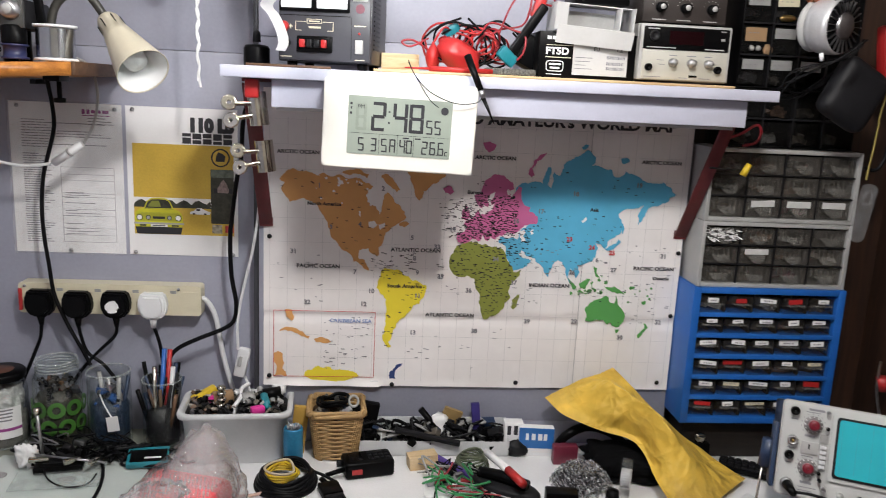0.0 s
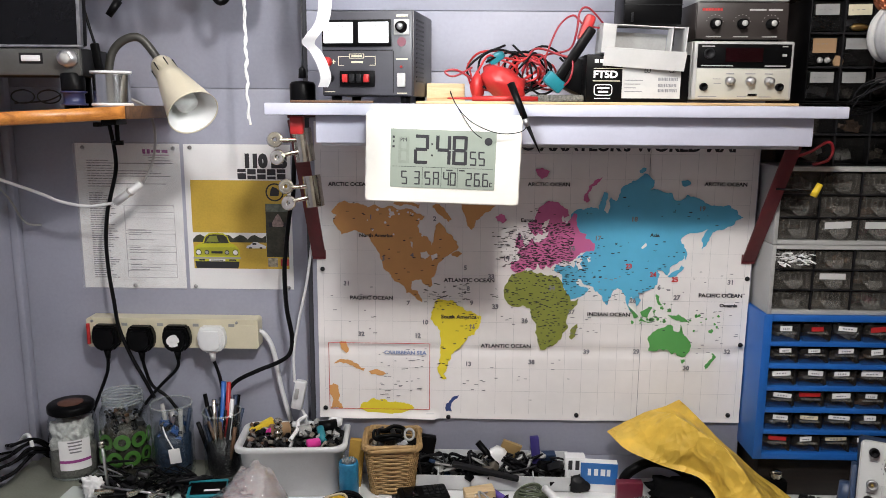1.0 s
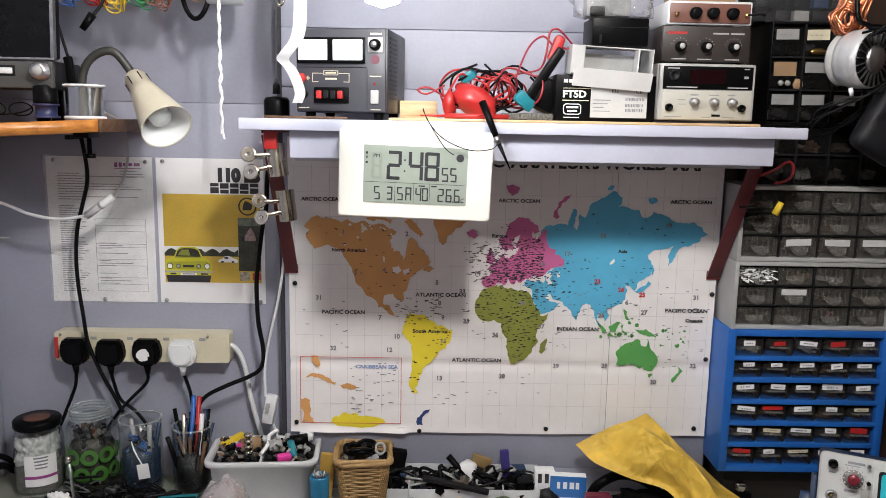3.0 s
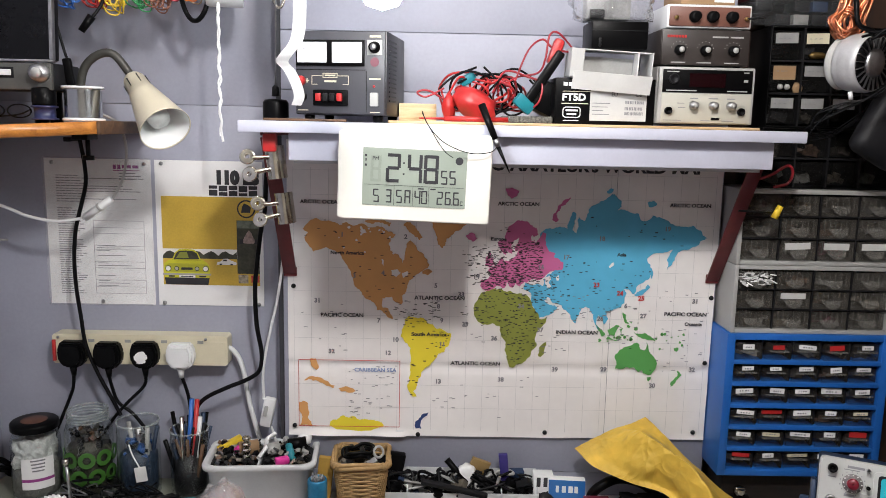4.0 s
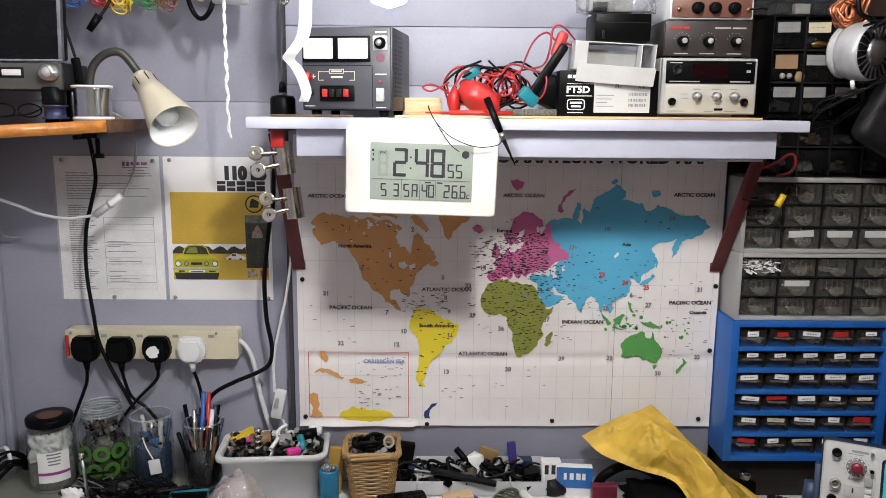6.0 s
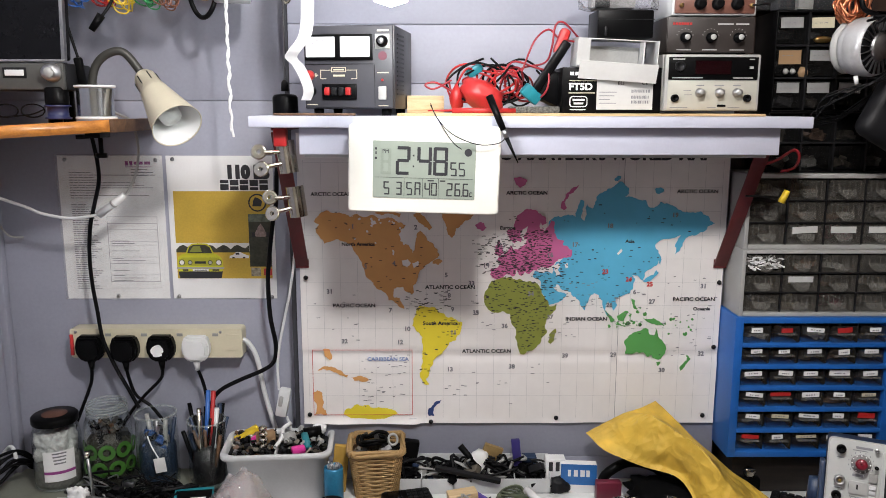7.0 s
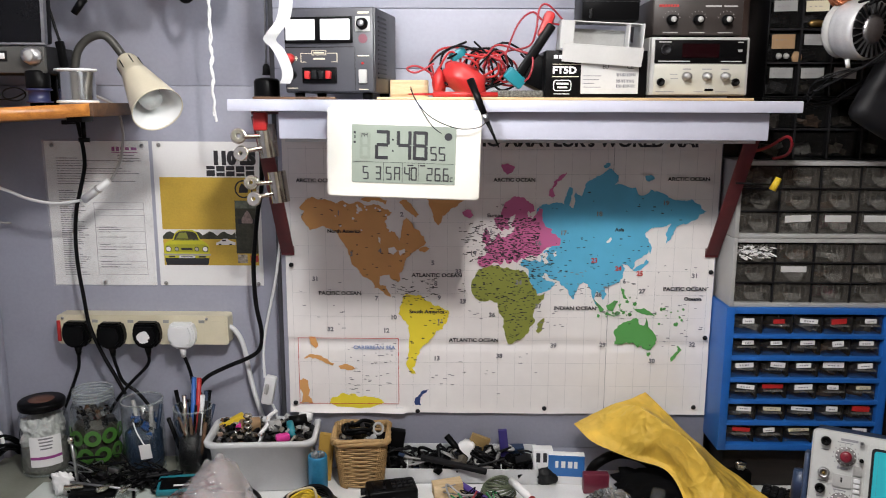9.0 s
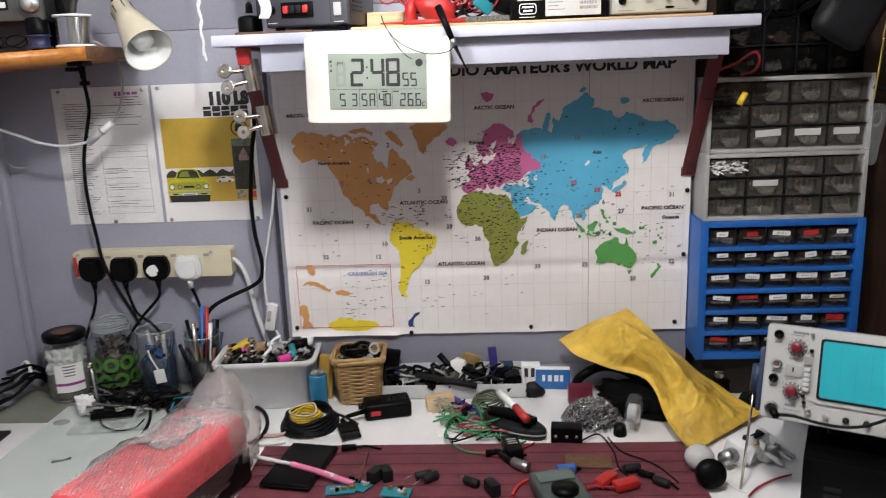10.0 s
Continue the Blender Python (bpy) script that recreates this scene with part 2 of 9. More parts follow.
def crease(material, scale=13.0, depth=0.009, stain_shade=(0.30, 0.19, 0.05)):
    """Adds sharp crumple creases to a paper material, and brown patches for grease stains and facet shade."""
    nt = material.node_tree
    b = nt.nodes["Principled BSDF"]
    tc, wob, mixv, vor, vor2, add, bp, n, ramp, mx = (nt.nodes.new("ShaderNode" + k) for k in ("TexCoord", "TexNoise", "VectorMath", "TexVoronoi", "TexVoronoi", "Math", "Bump", "TexNoise", "ValToRGB", "MixRGB"))
    wob.inputs["Scale"].default_value, wob.inputs["Detail"].default_value = 7.0, 3
    nt.links.new(tc.outputs["Object"], wob.inputs["Vector"])
    mixv.operation = "MULTIPLY_ADD"
    mixv.inputs[1].default_value = (0.16, 0.16, 0.16)
    nt.links.new(wob.outputs["Color"], mixv.inputs[0])
    nt.links.new(tc.outputs["Object"], mixv.inputs[2])
    for v, k in ((vor, 1.0), (vor2, 2.7)):
        v.feature = "F1"
        v.inputs["Scale"].default_value = scale * k
        nt.links.new(mixv.outputs[0], v.inputs["Vector"])
    add.operation = "MULTIPLY_ADD"
    add.inputs[1].default_value = 0.35
    nt.links.new(vor2.outputs["Distance"], add.inputs[0])
    nt.links.new(vor.outputs["Distance"], add.inputs[2])
    bp.inputs["Strength"].default_value, bp.inputs["Distance"].default_value = 0.75, depth
    nt.links.new(add.outputs[0], bp.inputs["Height"])
    old = b.inputs["Normal"].links[0].from_socket
    nt.links.new(old, bp.inputs["Normal"])
    nt.links.new(bp.outputs[0], b.inputs["Normal"])
    n.inputs["Scale"].default_value, n.inputs["Detail"].default_value = 8.0, 6
    nt.links.new(tc.outputs["Object"], n.inputs["Vector"])
    ramp.color_ramp.elements[0].position, ramp.color_ramp.elements[1].position = 0.49, 0.68
    ramp.color_ramp.elements[1].color = (0.7, 0.7, 0.7, 1)
    nt.links.new(n.outputs["Fac"], ramp.inputs["Fac"])
    nt.links.new(ramp.outputs["Color"], mx.inputs["Fac"])
    nt.links.new(b.inputs["Base Color"].links[0].from_socket, mx.inputs[1])
    mx.inputs[2].default_value = (*stain_shade, 1)
    nt.links.new(mx.outputs[0], b.inputs["Base Color"])


crease(YBAG, 17.0, 0.014)
MATM = mat("crimson_woven_mat", (0.135, 0.030, 0.042), 0.75, var=0.4, scale=30, bump=0.6, fine=300, each=0.12)
BROWNGEAR = mat("brown_hammertone_paint", (0.030, 0.024, 0.022), 0.45, var=0.2, bump=0.2)
COPPERPANEL = mat("coppery_brown_panel", (0.155, 0.066, 0.048), 0.42, var=0.15)
CREAMPANEL = mat("cream_instrument_panel", (0.44, 0.43, 0.375), 0.4, var=0.05)
SCOPEW = mat("scope_off_white_panel", (0.47, 0.48, 0.47), 0.38, var=0.08)
SCOPEBLUE = mat("scope_blue_case", (0.02, 0.04, 0.09), 0.45, var=0.15)
CYANSCREEN = mat("cyan_crt_glass", (0.02, 0.42, 0.50), 0.12, var=0.06, bump=0)
CARDB = mat("brown_cardboard", (0.32, 0.20, 0.105), 0.7, var=0.1)
BLOCKWOOD = wood("pale_pine_offcut", (0.52, 0.36, 0.19), (0.70, 0.54, 0.33), 0.6, (1, 8, 8), 12)
CORAL = mat("coral_red_packing", (0.92, 0.11, 0.13), 0.5, var=0.12, scale=60, bump=0.3)
LIDBROWN = mat("worn_brown_lid", (0.12, 0.05, 0.03), 0.5, var=0.35, scale=70)
GLASSBOARD = mat("green_tinted_glass_board", (0.56, 0.62, 0.59), 0.14, var=0.08, scale=6, bump=0.02)
SILVER = mat("silver_headphone_shell", (0.52, 0.52, 0.53), 0.38, 0.35, var=0.2)
SCREEN = mat("dark_glass_screen", (0.004, 0.004, 0.005), 0.08, var=0.2, bump=0, spec=0.15)
CARYELLOW = mat("photo_acid_yellow", (0.62, 0.60, 0.03), 0.5, bump=0)
PHOTOGOLD = mat("photo_golden_yellow", (0.62, 0.42, 0.06), 0.5, var=0.22, scale=9, bump=0)
PHOTODARK = mat("photo_dark_olive", (0.05, 0.052, 0.035), 0.5, var=0.7, scale=60, bump=0)
BULB_A = glow("lit_bulb_warm", (1.0, 0.962, 0.935), GLOW_A)
BULB_B = glow("lit_bulb_cool", (0.95, 0.98, 1.0), GLOW_B)
BULB_C = glow("lit_bulb_white", (1.0, 0.97, 0.93), GLOW_C)


# ---- mesh helpers ----
WHERE = {}


def thing(name, label, category, m=None, group="", kind=""):
    """An Empty at the thing's base, which parents its parts."""
    ob = tagged(new(name), label, category, group, kind)
    ob.empty_display_size = 0.02
    ob.matrix_basis = m or Matrix()
    WHERE[ob.name] = ob.matrix_basis.copy()
    return ob


def part(name, bm, material, parent=None, label="", world_space=False, smooth=True):
    """Links a bmesh as one mesh object under a thing or a part."""
    me = bpy.data.meshes.new(name)
    if world_space and parent is not None:
        bm.transform(WHERE[parent.name].inverted())
    if smooth:
        for f in bm.faces:
            f.smooth = True
        for e in bm.edges:
            e.smooth = len(e.link_faces) == 2 and e.calc_face_angle(0) < 0.6
    bm.to_mesh(me)
    bm.free()
    me.materials.append(material)
    ob = new(name, me)
    if parent is not None:
        ob.parent = parent
        WHERE[ob.name] = WHERE[parent.name]
    if label:
        ob["label"] = label
    return ob


def solo(name, bm, material, label, category, m=None, group="", kind=""):
    ob = tagged(part(name, bm, material), label, category, group, kind)
    if m is not None:
        ob.matrix_basis = m
    WHERE[ob.name] = ob.matrix_basis.copy()
    return ob


def box(c, s, bevel=0.0, rot=None, bm=None, seg=2):
    bm = bm or bmesh.new()
    m = Matrix.Translation(c) @ (rot or Matrix()) @ Matrix.Diagonal((*s, 1))
    got = bmesh.ops.create_cube(bm, size=1, matrix=m)["verts"]
    if bevel:
        edges = list({e for v in got for e in v.link_edges})
        bmesh.ops.bevel(bm, geom=edges, offset=bevel, segments=seg, affect="EDGES", profile=0.5)
    return bm


def span(a, b, bevel=0.0, bm=None):
    """A box from corner to corner."""
    a, b = Vector(a), Vector(b)
    return box((a + b) / 2, [abs(x) for x in (b - a)], bevel, None, bm)


def ring_faces(bm, rings, closed=False):
    for r0, r1 in zip(rings, rings[1:]):
        n = len(r0)
        for i in range(n):
            bm.faces.new((r0[i], r0[(i + 1) % n], r1[(i + 1) % n], r1[i]))


def rod(p, q, r, r2=None, n=14, bm=None, caps=True):
    bm = bm or bmesh.new()
    p, q = Vector(p), Vector(q)
    r2 = r if r2 is None else r2
    t = (q - p).to_track_quat("Z", "Y").to_matrix()
    rings = [[bm.verts.new(c + t @ Vector((rad * math.cos(a), rad * math.sin(a), 0))) for a in [2 * math.pi * k / n for k in range(n)]] for c, rad in ((p, r), (q, r2))]
    ring_faces(bm, rings)
    if caps:
        bm.faces.new(list(reversed(rings[0])))
        bm.faces.new(rings[1])
    return bm


def lathe(profile, n=24, m=None, bm=None, sx=1.0, sy=1.0):
    """A body of revolution about z, from (radius, height) pairs."""
    bm = bm or bmesh.new()
    m = m or Matrix()
    rings = [[bm.verts.new(m @ Vector((max(r, 1e-4) * sx * math.cos(2 * math.pi * k / n), max(r, 1e-4) * sy * math.sin(2 * math.pi * k / n), z))) for k in range(n)] for r, z in profile]
    ring_faces(bm, rings)
    if profile[0][0] > 1e-3 and profile[-1] != profile[0]:
        bm.faces.new(list(reversed(rings[0])))
    if profile[-1][0] > 1e-3 and profile[-1] != profile[0]:
        bm.faces.new(rings[-1])
    return bm


def shell(profile, n=28, m=None, sx=1.0, sy=1.0):
    """Like lathe, with no closing discs."""
    bm = bmesh.new()
    m = m or Matrix()
    rings = [[bm.verts.new(m @ Vector((max(r, 1e-4) * sx * math.cos(2 * math.pi * k / n), max(r, 1e-4) * sy * math.sin(2 * math.pi * k / n), z))) for k in range(n)] for r, z in profile]
    ring_faces(bm, rings)
    return bm


def glide(points, steps=5, closed=False):
    p = [Vector(q) for q in points]
    if len(p) < 3:
        return p
    out = []
    n = len(p)
    for i in range(n if closed else n - 1):
        a, b, c, d = (p[(i + k) % n] if closed else p[min(max(i + k, 0), n - 1)] for k in (-1, 0, 1, 2))
        for s in range(steps):
            t = s / steps
            out.append(0.5 * (2 * b + (c - a) * t + (2 * a - 5 * b + 4 * c - d) * t * t + (3 * b - a - 3 * c + d) * t ** 3))
    if not closed:
        out.append(p[-1])
    return out


def tube(points, r, n=7, bm=None, steps=5, closed=False):
    """A cord along a smooth line."""
    bm = bm or bmesh.new()
    line = glide(points, steps, closed)
    rings, up = [], Vector((0.13, 0.31, 0.94))
    count = len(line)
    for i, c in enumerate(line):
        a, b = (line[(i - 1) % count], line[(i + 1) % count]) if closed else (line[max(i - 1, 0)], line[min(i + 1, count - 1)])
        d = (b - a).normalized() if (b - a).length > 1e-9 else Vector((0, 0, 1))
        s = d.cross(up)
        s = s.normalized() if s.length > 1e-4 else d.orthogonal().normalized()
        up = s.cross(d).normalized()
        rings.append([bm.verts.new(c + r * (math.cos(2 * math.pi * k / n) * s + math.sin(2 * math.pi * k / n) * up)) for k in range(n)])
    if closed:
        rings.append(rings[0])
    ring_faces(bm, rings)
    if not closed:
        bm.faces.new(rings[0])
        bm.faces.new(list(reversed(rings[-1])))
    return bm


def plate(outline, depth, m=None, bm=None):
    """A flat plate: a 2D outline (x, z) facing -y, that goes back by depth."""
    bm = bm or bmesh.new()
    m = m or Matrix()
    area = sum(x0 * z1 - x1 * z0 for (x0, z0), (x1, z1) in zip(outline, outline[1:] + outline[:1]))
    if area < 0:
        outline = outline[::-1]
    n = len(outline)
    f = [bm.verts.new(m @ Vector((x, 0, z))) for x, z in outline]
    bk = [bm.verts.new(m @ Vector((x, depth, z))) for x, z in outline]
    faces = [bm.faces.new(f), bm.faces.new(bk[::-1])]
    for i in range(n):
        bm.faces.new((f[(i + 1) % n], f[i], bk[i], bk[(i + 1) % n]))
    if n > 4:
        for face in faces:
            face.normal_update()
        bmesh.ops.triangulate(bm, faces=faces, ngon_method="EAR_CLIP")
    return bm


def rounded(x0, z0, x1, z1, r, n=5):
    out = []
    for cx, cz, a0 in ((x1 - r, z1 - r, 0), (x0 + r, z1 - r, 90), (x0 + r, z0 + r, 180), (x1 - r, z0 + r, 270)):
        for k in range(n + 1):
            a = radians(a0 + 90 * k / n)
            out.append((cx + r * math.cos(a), cz + r * math.sin(a)))
    return out


def disc_outline(cx, cz, r, n=20):
    return [(cx + r * math.cos(2 * math.pi * k / n), cz + r * math.sin(2 * math.pi * k / n)) for k in range(n)]


def lettering(text, size, place, parent, material, m=None, align="CENTER", bold=0.0, squeeze=1.0, name="lettering"):
    """Raised flat letters in the built-in font, upright and facing -y, under a thing (in its own space)."""
    cu = bpy.data.curves.new(name, "FONT")
    cu.body, cu.size, cu.align_x, cu.align_y, cu.extrude, cu.offset, cu.resolution_u = text, size, align, "CENTER", 0.0002, bold, 3
    tmp = new("temporary", cu)
    me = bpy.data.meshes.new_from_object(tmp.evaluated_get(bpy.context.evaluated_depsgraph_get()))
    bpy.data.objects.remove(tmp)
    bpy.data.curves.remove(cu)
    me.transform((m or Matrix()) @ Matrix.Translation(place) @ pose(0, 0, 0, 90, 0, 0) @ Matrix.Diagonal((squeeze, 1, 1, 1)))
    me.materials.clear()
    me.materials.append(material)
    ob = new(name, me)
    ob.parent = parent
    WHERE[ob.name] = WHERE[parent.name]
    return ob


def bars(rects, y, depth=0.0006, bm=None):
    """Small flat bars (x0, z0, x1, z1) at one depth."""
    bm = bm or bmesh.new()
    for x0, z0, x1, z1 in rects:
        v = [bm.verts.new((x, yy, z)) for yy in (y, y + depth) for x, z in ((x0, z0), (x1, z0), (x1, z1), (x0, z1))]
        for q in ((0, 1, 2, 3), (7, 6, 5, 4), (0, 4, 5, 1), (1, 5, 6, 2), (2, 6, 7, 3), (3, 7, 4, 0)):
            bm.faces.new([v[k] for k in q])
    return bm


def blob(c, s, rough=0.15, sub=2, seed=0, bm=None, rot=None):
    """An uneven lump."""
    bm = bm or bmesh.new()
    got = bmesh.ops.create_icosphere(bm, subdivisions=sub, radius=1)["verts"]
    m = Matrix.Translation(c) @ (rot or Matrix()) @ Matrix.Diagonal((*s, 1))
    for v in got:
        k = 1 + rough * noise.noise(v.co * 1.9 + Vector((seed * 3.7, seed * 1.3, 0)))
        v.co = m @ (v.co * k)
    return bm


def scatter_loop(c, r, turns, seed, spread=0.3, lift=0.01, pts=9):
    """The points of a loose coil of wire round c."""
    rnd = random.Random(seed)
    out = []
    for k in range(int(turns * pts)):
        a = 2 * math.pi * k / pts
        rr = r * (1 + rnd.uniform(-spread, spread))
        out.append((c[0] + rr * math.cos(a), c[1] + 0.8 * rr * math.sin(a), c[2] + rnd.uniform(0, lift)))
    return out


def coastline(points, seed, amount=0.17, levels=2):
    """Breaks the straight runs of an outline into a ragged coast."""
    rnd = random.Random(seed)
    p = [Vector(q) for q in points]
    for _ in range(levels):
        out = []
        for a, b in zip(p, p[1:] + p[:1]):
            d = b - a
            out += [a, (a + b) / 2 + Vector((-d.y, d.x)) * rnd.uniform(-amount, amount)]
        p = out
    return [(q.x, q.y) for q in p]


# ---- the setting ----
def structure(name, bm, material, label):
    return tagged(part(name, bm, material), label, kind="structure")


structure("floor", span((-0.86, -2.6, -0.06), (1.2, 0.12, 0)), FLOORM, "worn brown wooden floorboards of the workshop")
# Unseen ceiling closes the room; its tone sets the bounced fill
structure("ceiling", span((-0.86, -2.6, 2.4), (1.2, 0.12, 2.46)), CEIL, "unseen ceiling that closes the room and bounces fill light")
structure("wall_back", span((-0.86, 0.062, 0), (1.2, 0.12, 2.4)), WALL, "lilac grey painted boarded back wall")
structure("wall_left", span((-0.86, -2.6, 0), (-0.802, 0.062, 2.4)), WALL, "lilac grey painted side wall beside the bench")
structure("wall_right", span((1.13, -2.6, 0), (1.2, 0.062, 2.4)), BROWN, "dark brown wood panelled side wall")
# Unseen wall closes the room, pale to bounce fill towards the bench
structure("wall_front", span((-0.86, -2.66, 0), (1.2, -2.6, 2.4)), mat("bounce_fill_paint", (0.50, 0.47, 0.42), 0.6, var=0.1, scale=5), "unseen pale wall that closes the room and bounces fill light")
# boards on the back wall, with open joints
left_boards = tagged(new("wall_boards"), "lilac grey painted boards on the back wall", kind="structure")
WHERE[left_boards.name] = Matrix()
for z0, z1 in ((0.0, 1.5371), (1.5378, 2.4)):
    part("board", span((-0.80, 0.051, z0), (-0.192, 0.062, z1), 0.0012), WALL, left_boards)
part("corner_batten", span((-0.802, 0.03, 0.75), (-0.786, 0.051, 2.4), 0.003), WALL, left_boards)
centre_boards = tagged(new("wall_panel"), "lilac grey boarded panel that stands proud behind the map", kind="structure")
WHERE[centre_boards.name] = Matrix()
for z0, z1 in ((0.0, 0.80), (0.8007, 1.5695), (1.5703, 1.6805), (1.6813, 1.80), (1.8008, 2.4)):
    part("board", span((-0.180, 0.0, z0), (0.686, 0.062, z1), 0.0015), WALL, centre_boards)
# Dark strip painted for the shade in the step beside the panel
structure("shade_strip", span((-0.1915, 0.012, 0.75), (-0.1803, 0.0605, 2.4)), mat("step_shade_paint", (0.045, 0.046, 0.055), 0.6), "dark strip standing in for the shade beside the wall panel")
right_boards = structure("wall_right_lining", span((1.004, 0.03, 0.0), (1.13, 0.062, 2.4)), BROWN, "dark brown wood panelling beside the drawer cabinets")
# Dark sheet added for the shade and dark clutter behind the cabinets
structure("shade_backing", span((0.6865, 0.047, 0.76), (1.0038, 0.0615, 2.4)), BROWN, "added dark sheet standing in for shade behind the drawer cabinets")

# ---- the bench ----
bench = thing("workbench", "white laminate workbench along the wall, covered in clutter", "workbench", pose(0.16, -0.37, 0))
part("worktop", span((-0.80, -0.84, 0.715), (1.128, 0.0495, 0.75), 0.003), WORKTOP, bench, "white laminate worktop", True)
for x in (-0.72, 1.04):
    for y in (-0.78, -0.04):
        part("leg", span((x, y - 0.03, 0.0), (x + 0.06, y + 0.03, 0.715), 0.003), OFFWHITE, bench, "", True)
# cut the bench back where the proud panel stands
bm = span((-0.17, -0.86, 0.7508), (0.612, -0.276, 0.7538), 0.001)
mat_ob = solo("bench_mat", bm, MATM, "crimson woven mat lying on the white bench", "mat")
for k in range(46):
    y = -0.282 - k * 0.0122
    part("rib", span((-0.169, y - 0.0058, 0.7536), (0.611, y + 0.0058, 0.7541 + 0.0004 * (k % 3))), MATM, mat_ob, "", False, False)

# ---- the wall shelf ----
shelf = thing("wall_shelf", "pale lilac painted shelf on oxide red steel brackets", "shelf", pose(0.26, -0.12, 1.445))
part("board", span((-0.203, -0.248, 1.491), (0.724, -0.001, 1.510), 0.002), SHELFM, shelf, "", True)
part("apron", span((-0.125, -0.226, 1.446), (0.680, -0.206, 1.4905), 0.0015), SHELFM, shelf, "", True)
part("batten", span((-0.12, -0.205, 1.440), (0.668, -0.17, 1.4455), 0.001), OFFWHITE, shelf, "", True)
bracket_label = "oxide red steel angle bracket"
for x in (-0.177, 0.661):
    part("wall_leg", span((x, -0.010, 1.208), (x + 0.026, -0.0075, 1.226), 0.001), OXIDE, shelf, bracket_label, True)
    part("shelf_arm", span((x, -0.20, 1.485), (x + 0.026, -0.003, 1.4905), 0.001), OXIDE, shelf, bracket_label, True)
    part("brace", box((x + 0.013, -0.105, 1.348), (0.026, 0.004, 0.327), 0.0008, pose(0, 0, 0, 35.2, 0, 0)), OXIDE, shelf, bracket_label, True)
part("plywood_liner", span((0.04, -0.246, 1.5103), (0.645, -0.01, 1.5145), 0.0008), PLY, shelf, "pale plywood liner", True)

# ---- world map ----
MX, MZ, MY = -0.170, 0.878, -0.0058
wall_map = thing("wall_map", "large creased paper world map with coloured continents, pinned up", "map", pose(MX, MY, MZ))
MW, MH = 0.852, 0.598


def map_sheet():
    bm = bmesh.new()
    nx, nz = 120, 84
    grid = []
    for j in range(nz + 1):
        row = []
        for i in range(nx + 1):
            x, z = MW * i / nx, MH * j / nz
            d = 0.0007 * noise.noise(Vector((x * 9, z * 9, 1.0))) + 0.0004 * noise.noise(Vector((x * 30, z * 30, 4.0)))
            d += 0.0022 * max(0, 1 - abs(x - 0.645) / 0.022) + 0.0042 * max(0, 1 - abs(z - 0.147) / 0.015) + 0.0015 * max(0, 1 - abs(z - 0.31) / 0.02)
            curl = 0.009 * max(0, 0.013 - z) / 0.013 * (1 if x < 0.24 else 0.25) * (0.4 + 0.6 * math.sin(x * 21) ** 2)
            edge = 0.0015 * noise.noise(Vector((x * 12, 3.3, 0)))
            row.append(bm.verts.new((x, d - curl, z + (edge if j == 0 else 0))))
        grid.append(row)
    for j in range(nz):
        for i in range(nx):
            bm.faces.new((grid[j][i], grid[j][i + 1], grid[j + 1][i + 1], grid[j + 1][i]))
    return bm


